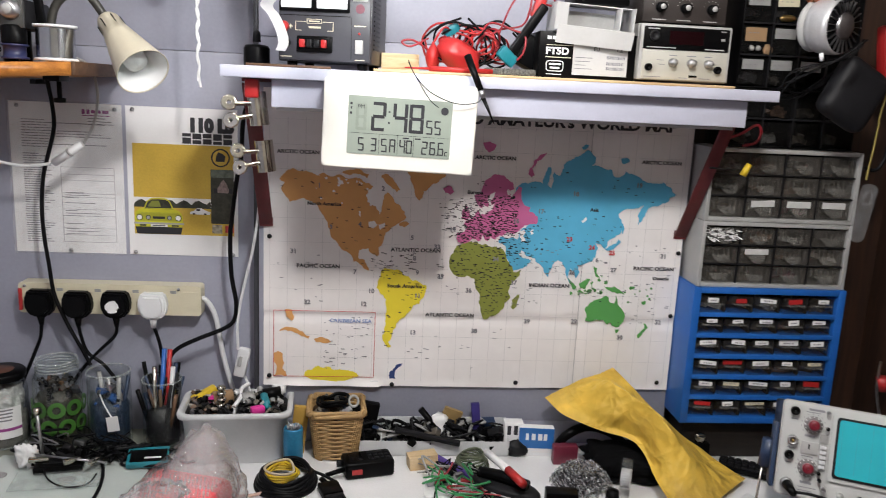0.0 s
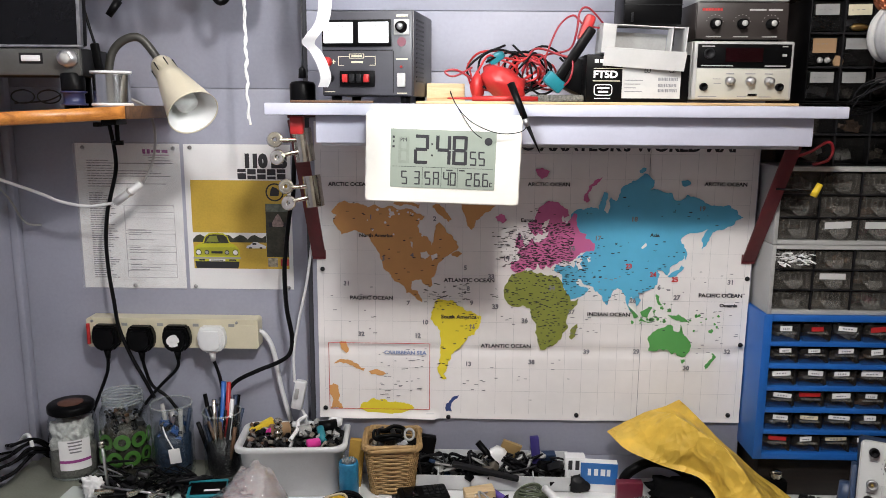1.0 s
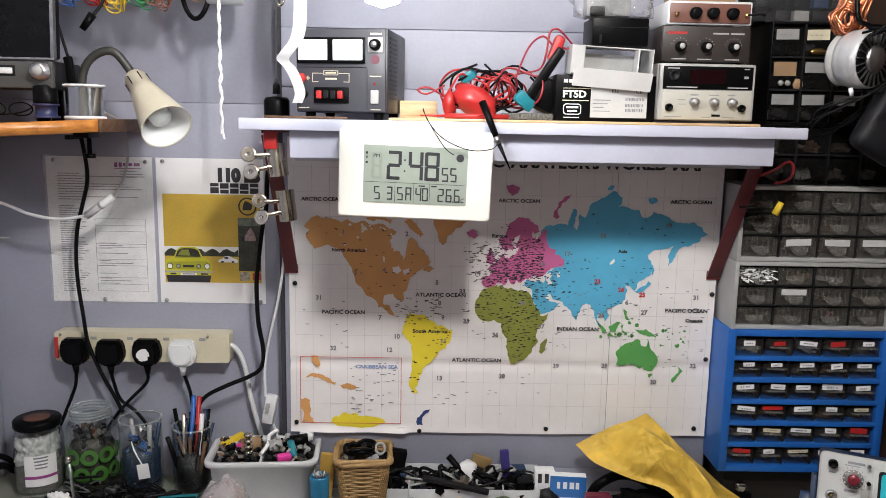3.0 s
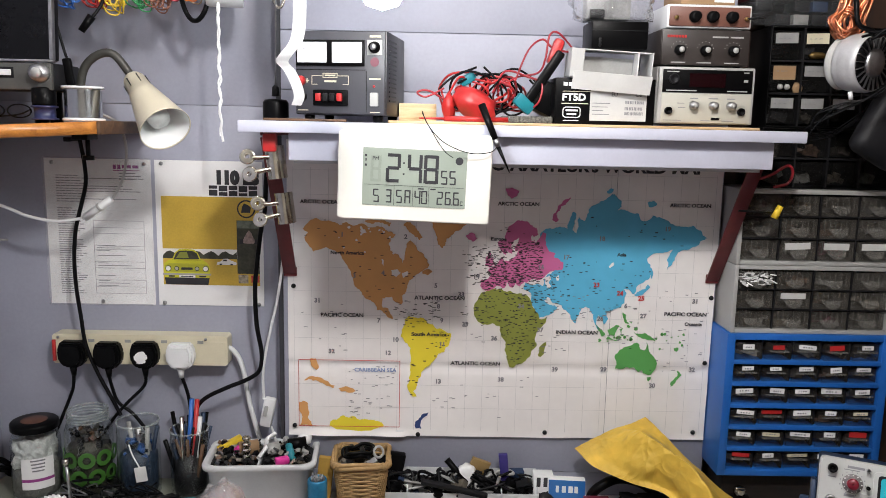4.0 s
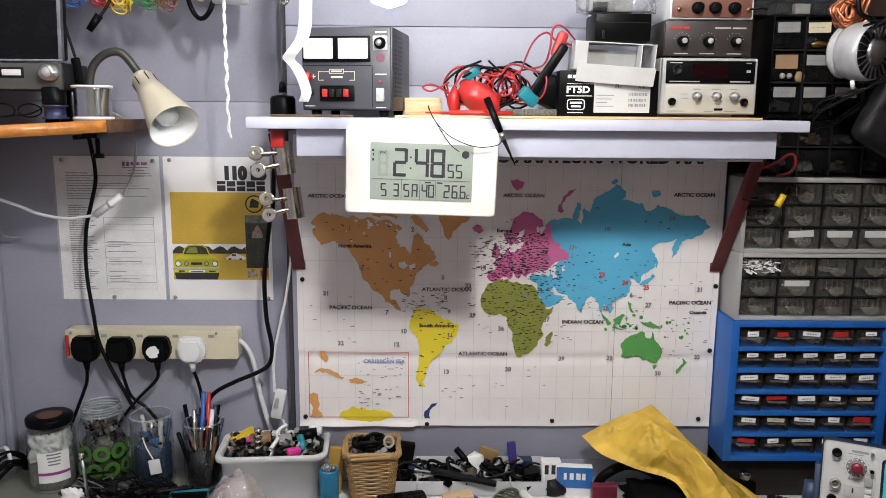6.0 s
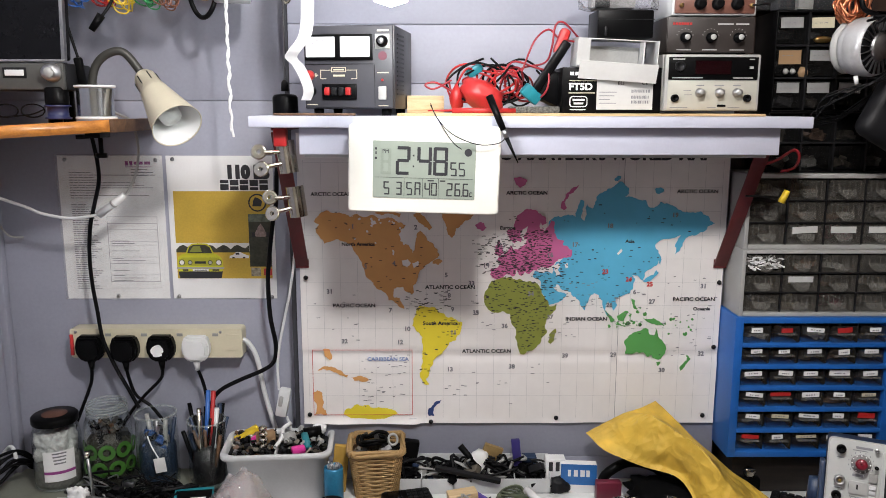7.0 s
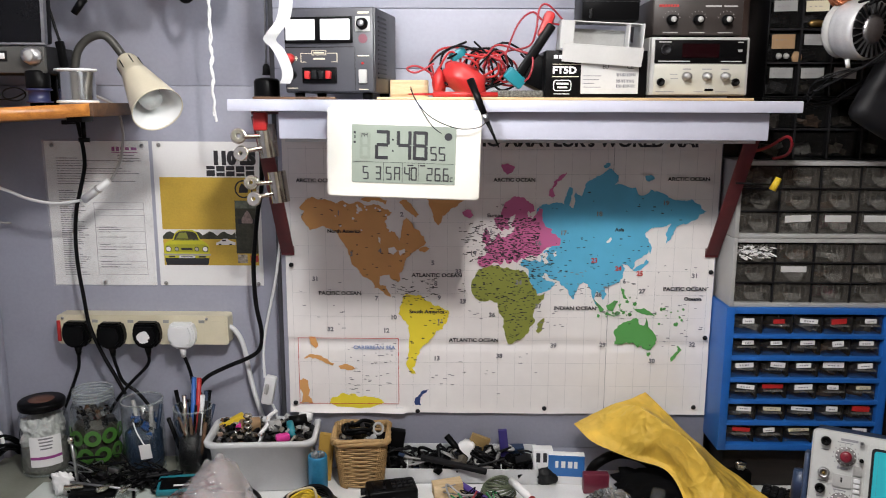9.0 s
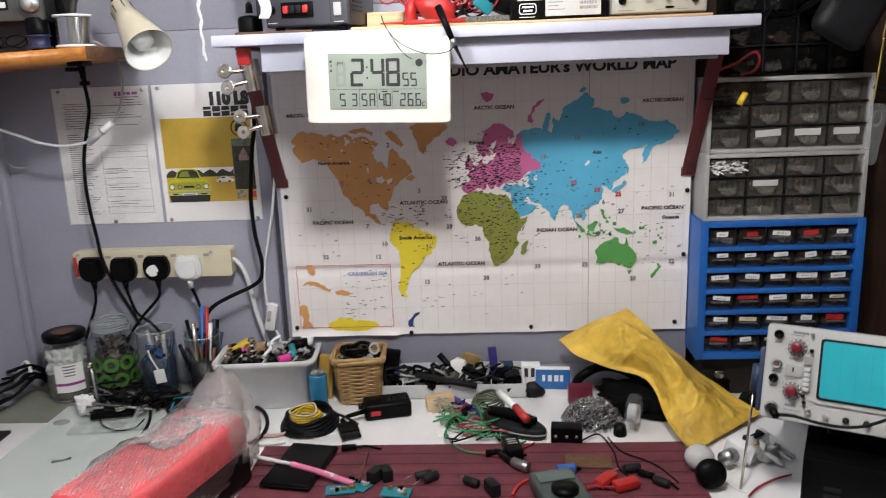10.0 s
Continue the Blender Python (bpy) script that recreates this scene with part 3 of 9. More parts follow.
sheet = part("sheet", map_sheet(), MAPPAPER, wall_map)
sol = sheet.modifiers.new("thickness", "SOLIDIFY")
sol.thickness, sol.offset = 0.0005, -1
INKY = -0.0014
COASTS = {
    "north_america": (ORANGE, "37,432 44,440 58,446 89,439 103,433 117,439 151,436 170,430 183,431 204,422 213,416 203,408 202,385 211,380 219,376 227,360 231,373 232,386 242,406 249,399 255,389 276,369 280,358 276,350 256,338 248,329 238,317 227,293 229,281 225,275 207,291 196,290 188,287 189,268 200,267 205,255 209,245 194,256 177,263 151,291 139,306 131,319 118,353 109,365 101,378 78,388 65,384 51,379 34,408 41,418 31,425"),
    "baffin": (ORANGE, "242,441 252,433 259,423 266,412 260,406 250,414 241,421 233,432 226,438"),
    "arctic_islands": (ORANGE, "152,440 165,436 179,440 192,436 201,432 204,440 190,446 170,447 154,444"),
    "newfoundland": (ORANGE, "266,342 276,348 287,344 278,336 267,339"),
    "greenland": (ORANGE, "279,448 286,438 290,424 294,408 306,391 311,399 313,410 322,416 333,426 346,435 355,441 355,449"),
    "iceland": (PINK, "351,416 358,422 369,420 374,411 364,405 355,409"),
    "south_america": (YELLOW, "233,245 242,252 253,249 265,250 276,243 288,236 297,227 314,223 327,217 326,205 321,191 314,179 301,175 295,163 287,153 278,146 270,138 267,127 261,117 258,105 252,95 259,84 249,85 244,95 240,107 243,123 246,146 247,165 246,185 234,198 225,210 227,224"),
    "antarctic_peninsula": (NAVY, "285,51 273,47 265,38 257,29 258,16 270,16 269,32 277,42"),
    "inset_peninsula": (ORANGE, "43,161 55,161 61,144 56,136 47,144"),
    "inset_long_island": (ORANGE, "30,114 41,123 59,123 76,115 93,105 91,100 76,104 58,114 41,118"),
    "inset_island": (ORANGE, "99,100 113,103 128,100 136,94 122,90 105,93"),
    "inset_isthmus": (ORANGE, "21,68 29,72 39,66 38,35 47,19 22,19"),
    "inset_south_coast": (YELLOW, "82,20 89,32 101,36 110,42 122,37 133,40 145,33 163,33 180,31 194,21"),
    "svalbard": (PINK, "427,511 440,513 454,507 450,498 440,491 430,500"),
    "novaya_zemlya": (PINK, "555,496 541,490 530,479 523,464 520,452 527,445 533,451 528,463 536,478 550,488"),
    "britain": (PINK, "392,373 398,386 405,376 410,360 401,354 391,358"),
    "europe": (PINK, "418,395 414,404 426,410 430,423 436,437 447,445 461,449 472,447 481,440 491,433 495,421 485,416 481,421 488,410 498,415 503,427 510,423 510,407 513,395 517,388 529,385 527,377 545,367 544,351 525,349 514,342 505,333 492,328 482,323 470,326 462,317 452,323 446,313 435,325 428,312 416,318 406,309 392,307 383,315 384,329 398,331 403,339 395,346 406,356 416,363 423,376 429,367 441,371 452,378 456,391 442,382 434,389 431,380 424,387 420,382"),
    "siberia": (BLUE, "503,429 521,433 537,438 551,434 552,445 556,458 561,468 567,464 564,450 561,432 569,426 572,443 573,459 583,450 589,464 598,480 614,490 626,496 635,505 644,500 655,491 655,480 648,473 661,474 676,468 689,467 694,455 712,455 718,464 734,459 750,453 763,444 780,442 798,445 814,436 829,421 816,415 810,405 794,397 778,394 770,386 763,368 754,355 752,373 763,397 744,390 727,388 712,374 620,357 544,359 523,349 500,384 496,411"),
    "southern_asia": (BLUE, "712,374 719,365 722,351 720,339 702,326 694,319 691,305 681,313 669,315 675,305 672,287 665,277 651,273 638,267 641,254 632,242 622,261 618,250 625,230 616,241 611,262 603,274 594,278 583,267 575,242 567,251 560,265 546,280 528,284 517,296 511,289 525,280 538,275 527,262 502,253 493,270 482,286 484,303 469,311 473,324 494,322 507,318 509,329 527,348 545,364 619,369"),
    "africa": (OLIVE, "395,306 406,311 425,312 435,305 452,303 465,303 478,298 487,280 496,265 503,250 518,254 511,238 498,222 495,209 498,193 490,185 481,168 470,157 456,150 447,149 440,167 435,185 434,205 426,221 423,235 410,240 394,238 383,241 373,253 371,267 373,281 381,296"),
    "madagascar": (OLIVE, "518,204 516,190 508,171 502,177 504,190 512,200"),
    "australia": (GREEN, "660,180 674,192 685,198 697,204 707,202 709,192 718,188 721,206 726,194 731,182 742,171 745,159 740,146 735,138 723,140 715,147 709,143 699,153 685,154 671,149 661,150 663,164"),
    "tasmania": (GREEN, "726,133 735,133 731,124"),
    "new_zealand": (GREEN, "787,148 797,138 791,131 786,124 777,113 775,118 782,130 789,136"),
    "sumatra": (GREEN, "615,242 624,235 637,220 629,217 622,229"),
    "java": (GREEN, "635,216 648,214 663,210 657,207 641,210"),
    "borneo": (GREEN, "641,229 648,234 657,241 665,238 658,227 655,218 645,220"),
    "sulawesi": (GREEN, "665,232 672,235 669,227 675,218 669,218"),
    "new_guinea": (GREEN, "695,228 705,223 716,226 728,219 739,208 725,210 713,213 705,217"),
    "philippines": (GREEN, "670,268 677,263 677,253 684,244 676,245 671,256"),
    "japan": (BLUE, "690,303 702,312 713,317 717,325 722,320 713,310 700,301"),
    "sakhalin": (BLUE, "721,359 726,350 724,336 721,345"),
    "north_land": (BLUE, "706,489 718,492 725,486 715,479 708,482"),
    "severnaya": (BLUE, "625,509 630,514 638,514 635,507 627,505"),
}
WATERS = {
    "foxe_basin": "217,412 223,426 231,434 239,423 238,409 228,407",
    "baltic": "439,373 445,389 441,398 446,408 456,415 454,403 448,394 450,384 444,372",
    "white_sea": "480,419 486,408 496,413 490,405 481,409",
    "caspian": "510,335 519,340 523,333 518,326 524,317 516,314 511,324",
    "aral": "531,337 538,341 539,331 534,329",
    "baikal": "636,359 645,369 647,365 639,357",
    "black_sea": "474,323 485,332 499,329 503,323 488,320",
    "lakes": "205,345 217,348 224,340 215,331 207,335",
    "lake_huron": "226,340 237,344 239,336 229,329",
    "slave_lake": "143,423 152,426 156,419 147,416",
    "winnipeg": "186,367 190,365 190,354 186,358",
    "hudson_water": "199,397 205,406 215,412 226,404 234,397 232,381 227,361 222,375 208,380",
}
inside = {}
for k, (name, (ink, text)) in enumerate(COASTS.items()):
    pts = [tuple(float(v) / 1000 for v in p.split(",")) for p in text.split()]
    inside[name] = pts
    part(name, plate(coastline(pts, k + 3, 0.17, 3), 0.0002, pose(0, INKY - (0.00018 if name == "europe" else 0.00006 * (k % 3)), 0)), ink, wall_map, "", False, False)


def within(p, poly):
    hit = False
    for (x0, z0), (x1, z1) in zip(poly, poly[1:] + poly[:1]):
        if (z0 > p[1]) != (z1 > p[1]) and p[0] < (x1 - x0) * (p[1] - z0) / (z1 - z0) + x0:
            hit = not hit
    return hit


# archipelagos of small islands
rnd = random.Random(5)
bm = bmesh.new()
for x0, z0, x1, z1, count in ((0.655, 0.205, 0.70, 0.25, 8), (0.74, 0.19, 0.80, 0.225, 12), (0.62, 0.205, 0.69, 0.215, 7)):
    for _ in range(count):
        c = (rnd.uniform(x0, x1), rnd.uniform(z0, z1))
        r = rnd.uniform(0.0015, 0.005)
        plate(coastline(disc_outline(*c, r, 5), rnd.random(), 0.3, 1), 0.0003, pose(0, INKY, 0), bm)
tagged(part("small_islands", bm, GREEN, wall_map, "", False, False), kind="stuff")
bm = bmesh.new()
for k in range(22):
    c = (rnd.uniform(0.10, 0.23), rnd.uniform(0.37, 0.44))
    plate(coastline(disc_outline(*c, rnd.uniform(0.001, 0.003), 6), rnd.random(), 0.4, 1), 0.0001, pose(0, INKY - 0.0003 - 0.000006 * k, 0), bm)
for k, text in enumerate(WATERS.values()):
    pts = [tuple(float(v) / 1000 for v in p.split(",")) for p in text.split()]
    plate(coastline(pts, k, 0.12, 2), 0.0001, pose(0, INKY - 0.00047 - 0.000006 * k, 0), bm)
tagged(part("lake_print", bm, MAPPAPER, wall_map, "", False, False), kind="stuff")
# grid, frame of the inset, prefix marks
for k in range(25):
    part("meridian", bars([(0.012 + k * 0.0345, 0.012, 0.0125 + k * 0.0345, 0.545)], -0.00092, 0.0001), PALEINK, wall_map, "", False, False)
for k in range(11):
    part("parallel", bars([(0.012, 0.06 + k * 0.048, 0.84, 0.0604 + k * 0.048)], -0.00097, 0.0001), PALEINK, wall_map, "", False, False)
# Grey line painted down the vertical crease for its shade
part("fold_shade_line", bars([(0.6445, 0.0, 0.6453, MH)], -0.00102, 0.0001), GREYINK, wall_map, "", False, False)
x0, z0, x1, z1 = 0.020, 0.018, 0.225, 0.159
w = 0.0011
part("inset_frame", bars([(x0, z0, x1, z0 + w), (x0, z1 - w, x1, z1), (x0, z0, x0 + w, z1), (x1 - w, z0, x1, z1)], INKY - 0.0004, 0.0001), REDINK, wall_map, "", False, False)
marks, faint = [], []
for name, count in (("europe", 520), ("britain", 44), ("africa", 230), ("south_america", 34), ("north_america", 34), ("southern_asia", 95), ("siberia", 14), ("australia", 3)):
    poly = inside[name]
    xs, zs = [p[0] for p in poly], [p[1] for p in poly]
    while count:
        p = (rnd.uniform(min(xs), max(xs)), rnd.uniform(min(zs), max(zs)))
        if within(p, poly) and not (name == "southern_asia" and p[0] > 0.56 and rnd.random() < 0.6) and not (name == "europe" and (p[1] > 0.405 or p[0] > 0.505)):
            l, hh = rnd.uniform(0.0018, 0.0062), rnd.uniform(0.0009, 0.0020)
            marks.append((p[0] - l / 2, p[1], p[0] + l / 2, p[1] + hh))
            count -= 1
for x0, z0, x1, z1, count in ((0.345, 0.315, 0.43, 0.40, 110), (0.46, 0.28, 0.53, 0.34, 50), (0.41, 0.36, 0.47, 0.44, 20), (0.21, 0.24, 0.30, 0.285, 60), (0.53, 0.235, 0.60, 0.31, 20), (0.60, 0.20, 0.70, 0.29, 30), (0.73, 0.13, 0.83, 0.24, 26), (0.34, 0.20, 0.40, 0.30, 16), (0.02, 0.17, 0.12, 0.28, 14), (0.28, 0.05, 0.36, 0.11, 10), (0.12, 0.03, 0.215, 0.15, 45), (0.40, 0.04, 0.60, 0.13, 8), (0.50, 0.17, 0.56, 0.22, 10), (0.72, 0.25, 0.84, 0.32, 10)):
    for _ in range(count):
        x, z, l, hh = rnd.uniform(x0, x1), rnd.uniform(z0, z1), rnd.uniform(0.0025, 0.008), rnd.uniform(0.0011, 0.0018)
        (marks if z > 0.235 and x < 0.54 and x > 0.2 else faint).append((x, z, x + l, z + hh * 0.9))
tagged(part("sea_print", bars(faint, INKY - 0.0008, 0.0001), GREYINK, wall_map, "", False, False), kind="stuff")
tagged(part("place_name_print", bars(marks, INKY - 0.00055, 0.0001), INK, wall_map, "", False, False), kind="stuff")
for text, x, z, size in (("ARCTIC OCEAN", 67, 478, 9.5), ("ATLANTIC OCEAN", 302, 290, 10), ("PACIFIC OCEAN", 108, 252, 10), ("North America", 118, 378, 9), ("South America", 282, 215, 10), ("ATLANTIC OCEAN", 377, 156, 10), ("ARCTIC OCEAN", 453, 481, 9.5), ("ARCTIC OCEAN", 791, 484, 9.5), ("INDIAN OCEAN", 579, 224, 10), ("PACIFIC OCEAN", 796, 265, 10), ("Oceania", 813, 245, 9), ("Europe", 416, 411, 9), ("Asia", 661, 384, 9), ("CARIBBEAN SEA", 175, 139, 10)):
    lettering(text, size / 1000 * 1.05, (x / 1000, INKY - 0.0009, z / 1000), wall_map, PALEBLUE if "CARIB" in text else INK, None, "CENTER", 0.0003, 1.12)
for n, x, z in ((1, 108, 414), (2, 233, 412), (4, 189, 339), (3, 132, 332), (5, 294, 315), (8, 300, 273), (7, 181, 242), (9, 307, 244), (10, 215, 203), (11, 309, 195), (12, 200, 175), (13, 302, 117), (31, 59, 281), (32, 87, 177), (14, 374, 335), (33, 345, 298), (35, 354, 237), (17, 551, 377), (18, 620, 415), (19, 749, 437)):
    lettering(str(n), 0.0125, (x / 1000, INKY - 0.0009, z / 1000), wall_map, GREYINK, None, "CENTER", 0.0005, 1.0, "zone_number")
for n, x, z in ((23, 614, 322), (24, 662, 306), (25, 705, 296), (26, 625, 253), (27, 711, 260), (31, 814, 292), (16, 502, 356), (34, 465, 276), (37, 505, 228), (36, 413, 209), (39, 538, 146), (38, 429, 123), (29, 637, 148), (30, 738, 115), (32, 817, 150), (6, 675, 280), (15, 406, 376)):
    lettering(str(n), 0.0125, (x / 1000, INKY - 0.0009, z / 1000), wall_map, REDINK if n in (23, 24, 25) else GREYINK, None, "CENTER", 0.0005, 1.0, "zone_number")
lettering("RADIO AMATEUR's WORLD MAP", 0.030, (0.815, INKY - 0.0003, 0.5555), wall_map, INK, None, "RIGHT", 0.0011, 1.12, "title")
for x, z in ((0.012, 0.02), (0.263, 0.004), (0.523, 0.012), (0.828, 0.017), (0.842, 0.165), (0.845, 0.30), (0.012, 0.31)):
    part("drawing_pin", lathe([(0.0001, 0.0), (0.0048, 0.001), (0.0045, 0.0028), (0.0001, 0.0042)], 12, pose(x, -0.002, z, 90)), CHARCOAL, wall_map)
part("corner_tag", bars([(0.218, 0.001, 0.234, 0.012)], -0.003, 0.0004), PAPER, wall_map, "", False, False)

# ---- two A4 sheets on the left boards ----
PY = 0.0495
notice = thing("notice_sheet", "typed A4 notice in a shiny plastic pocket pinned to the wall", "paper", pose(-0.664, PY, 1.131))
part("paper", span((0, 0, 0), (0.212, 0.0006, 0.297)), PAPER, notice, "", False, False)
rects, rnd = [], random.Random(8)
for z in [0.268, 0.262, 0.256]:
    rects.append((0.148, z, 0.148 + rnd.uniform(0.03, 0.045), z + 0.0016))
for z in np.arange(0.262, 0.205, -0.0052):
    x, end = 0.022, 0.022 + rnd.choice((0.045, 0.055, 0.15, 0.165, 0.13))
    while x < end:
        w = rnd.uniform(0.004, 0.012)
        rects.append((x, z, x + w, z + 0.0017))
        x += w + 0.0016
for z in np.arange(0.196, 0.02, -0.0046):
    x = 0.022
    while x < 0.022 + rnd.uniform(0.025, 0.060):
        w = rnd.uniform(0.004, 0.012)
        rects.append((x, z, x + w, z + 0.0018))
        x += w + 0.0016
for z in np.arange(0.168, 0.03, -0.0052):
    if rnd.random() < 0.5:
        rects.append((0.098, z, 0.098 + rnd.uniform(0.02, 0.07), z + 0.0013))
part("printed_lines", bars(rects, -0.0006, 0.0004), GREYINK, notice, "", False, False)
grid = [(0.092, z, 0.194, z + 0.0006) for z in (0.172, 0.158, 0.146, 0.12, 0.113, 0.088, 0.075, 0.05, 0.036, 0.022)] + [(x, 0.022, x + 0.0006, 0.172) for x in (0.092, 0.194)]
part("table_lines", bars(grid, -0.0006, 0.0004), GREYINK, notice, "", False, False)
part("letterhead", bars([(0.137, 0.277, 0.143, 0.286), (0.146, 0.277, 0.152, 0.286), (0.155, 0.279, 0.162, 0.285), (0.165, 0.279, 0.173, 0.285), (0.176, 0.279, 0.188, 0.285), (0.137, 0.2735, 0.190, 0.275)], -0.0006, 0.0004), PURPLE, notice, "purple letterhead", False, False)
part("plastic_pocket", span((-0.004, -0.0022, -0.003), (0.2125, -0.0015, 0.300)), clear("pocket_film", (0.95, 0.95, 0.96), 0.1, 0.10, bump=0.25, scale=14), notice, "", False, False)
for x, z in ((0.017, 0.289), (0.200, 0.288), (0.106, 0.006)):
    part("pin", lathe([(0.0001, 0), (0.0042, 0.0008), (0.004, 0.002), (0.0001, 0.0034)], 12, pose(x, -0.0024, z, 90)), STEEL, notice)

poster = thing("car_poster", "A4 poster with a yellow vintage car and bold black heading", "poster", pose(-0.4445, PY, 1.131))
part("paper", span((0, 0, 0), (0.2155, 0.0006, 0.297)), PAPER, poster, "", False, False)
part("yellow_panel", bars([(0.011, 0.118, 0.162, 0.225)], -0.0006, 0.0004), PHOTOGOLD, poster, "", False, False)
part("yellow_panel", bars([(0.162, 0.178, 0.2075, 0.225)], -0.0006, 0.0004), PHOTOGOLD, poster, "", False, False)
part("yellow_panel", bars([(0.162, 0.043, 0.2075, 0.068)], -0.0006, 0.0004), PHOTOGOLD, poster, "", False, False)
part("side_photo", bars([(0.162, 0.068, 0.2075, 0.178)], -0.0007, 0.0004), PHOTODARK, poster, "", False, False)
part("photo_sky", bars([(0.011, 0.098, 0.162, 0.1178)], -0.0006, 0.0004), PAPER, poster, "", False, False)
part("photo_ground", bars([(0.011, 0.043, 0.162, 0.098)], -0.00055, 0.0004), PHOTOGOLD, poster, "", False, False)
trees = [(0.011, 0.098)] + [(0.011 + 0.0075 * k, 0.104 + 0.010 * abs(math.sin(k * 2.3))) for k in range(21)] + [(0.162, 0.098)]
part("photo_hedge", plate(trees, 0.0003, pose(0, -0.0010, 0)), PHOTODARK, poster, "", False, False)
car = [(0.014, 0.058), (0.103, 0.058), (0.106, 0.064), (0.106, 0.080), (0.102, 0.088), (0.094, 0.094), (0.088, 0.096), (0.082, 0.110), (0.074, 0.1165), (0.058, 0.1175), (0.044, 0.1165), (0.036, 0.110), (0.030, 0.096), (0.022, 0.094), (0.014, 0.088), (0.0125, 0.080), (0.0125, 0.064)]
part("car", plate(car, 0.0003, pose(0, -0.0014, 0)), CARYELLOW, poster, "acid yellow vintage car", False, False)
part("car_shadow", plate([(0.016, 0.0435), (0.102, 0.0435), (0.105, 0.058), (0.013, 0.058)], 0.0002, pose(0, -0.0012, 0)), INK, poster, "", False, False)
part("windscreen", plate([(0.033, 0.0965), (0.085, 0.0965), (0.080, 0.109), (0.073, 0.1135), (0.058, 0.1145), (0.045, 0.1135), (0.038, 0.109)], 0.0003, pose(0, -0.0018, 0)), PHOTODARK, poster, "", False, False)
part("windscreen_glint", plate([(0.038, 0.099), (0.064, 0.099), (0.060, 0.1115), (0.046, 0.111)], 0.0002, pose(0, -0.0021, 0)), OLIVE, poster, "", False, False)
part("bonnet_line", bars([(0.030, 0.0945, 0.088, 0.0953), (0.022, 0.0868, 0.097, 0.0873)], -0.0018, 0.0003), OLIVE, poster, "", False, False)
part("front_panel", plate([(0.016, 0.070), (0.103, 0.070), (0.104, 0.083), (0.097, 0.086), (0.022, 0.086), (0.015, 0.083)], 0.0002, pose(0, -0.0017, 0)), mat("photo_shaded_yellow", (0.42, 0.42, 0.03), 0.5, bump=0), poster, "", False, False)
for x in (0.0215, 0.0385, 0.080, 0.0975):
    part("lamp_rim", plate(disc_outline(x, 0.077, 0.0062 if abs(x - 0.0595) > 0.03 else 0.0048), 0.0002, pose(0, -0.0020, 0)), PHOTODARK, poster, "", False, False)
    part("headlight", plate(disc_outline(x, 0.077, 0.0048 if abs(x - 0.0595) > 0.03 else 0.0034), 0.0002, pose(0, -0.0023, 0)), PAPER if abs(x - 0.0595) > 0.03 else LIGHTGREY, poster, "", False, False)
part("bumper", bars([(0.0105, 0.0635, 0.1085, 0.0672)], -0.0021, 0.0003), LIGHTGREY, poster, "", False, False)
part("number_plate", bars([(0.043, 0.0585, 0.076, 0.0632)], -0.0024, 0.0003), PAPER, poster, "", False, False)
part("number_plate_bar", bars([(0.047, 0.0600, 0.072, 0.0617)], -0.0027, 0.0002), INK, poster, "", False, False)
part("grille", bars([(0.048, 0.0745, 0.071, 0.0795), (0.022, 0.0595, 0.034, 0.0625), (0.084, 0.0595, 0.098, 0.0625)], -0.0021, 0.0003), INK, poster, "", False, False)
part("white_car", plate([(0.120, 0.086), (0.160, 0.086), (0.161, 0.091), (0.150, 0.095), (0.143, 0.099), (0.134, 0.0985), (0.128, 0.093), (0.121, 0.091)], 0.0003, pose(0, -0.0014, 0)), PAPER, poster, "", False, False)
part("white_car_detail", bars([(0.133, 0.0935, 0.141, 0.097), (0.126, 0.0855, 0.131, 0.0885), (0.148, 0.0855, 0.153, 0.0885)], -0.0018, 0.0003), INK, poster, "", False, False)
part("racing_car", plate([(0.172, 0.134), (0.178, 0.131), (0.196, 0.131), (0.200, 0.136), (0.196, 0.142), (0.192, 0.152), (0.187, 0.158), (0.182, 0.152), (0.177, 0.143)], 0.0002, pose(0, -0.0011, 0)), mat("photo_pinkish_grey", (0.36, 0.27, 0.25), 0.5, var=0.5, scale=150, bump=0), poster, "", False, False)
part("racing_wheel", bars([(0.168, 0.130, 0.175, 0.140), (0.198, 0.130, 0.205, 0.140)], -0.0014, 0.0002), INK, poster, "", False, False)
part("photo_horizon", bars([(0.1625, 0.162, 0.207, 0.1775)], -0.0010, 0.0002), mat("photo_grey_green", (0.16, 0.19, 0.15), 0.5, var=0.6, scale=80, bump=0), poster, "", False, False)
part("small_photo", bars([(0.164, 0.048, 0.184, 0.066)], -0.0010, 0.0002), mat("photo_mixed_white", (0.40, 0.36, 0.28), 0.5, var=0.8, scale=120, bump=0), poster, "", False, False)
part("small_photo", bars([(0.190, 0.050, 0.2065, 0.064)], -0.0010, 0.0002), REDINK, poster, "", False, False)
lettering("110 LS", 0.034, (0.164, -0.001, 0.263), poster, INK, None, "CENTER", 0.0030, 0.94, "heading")
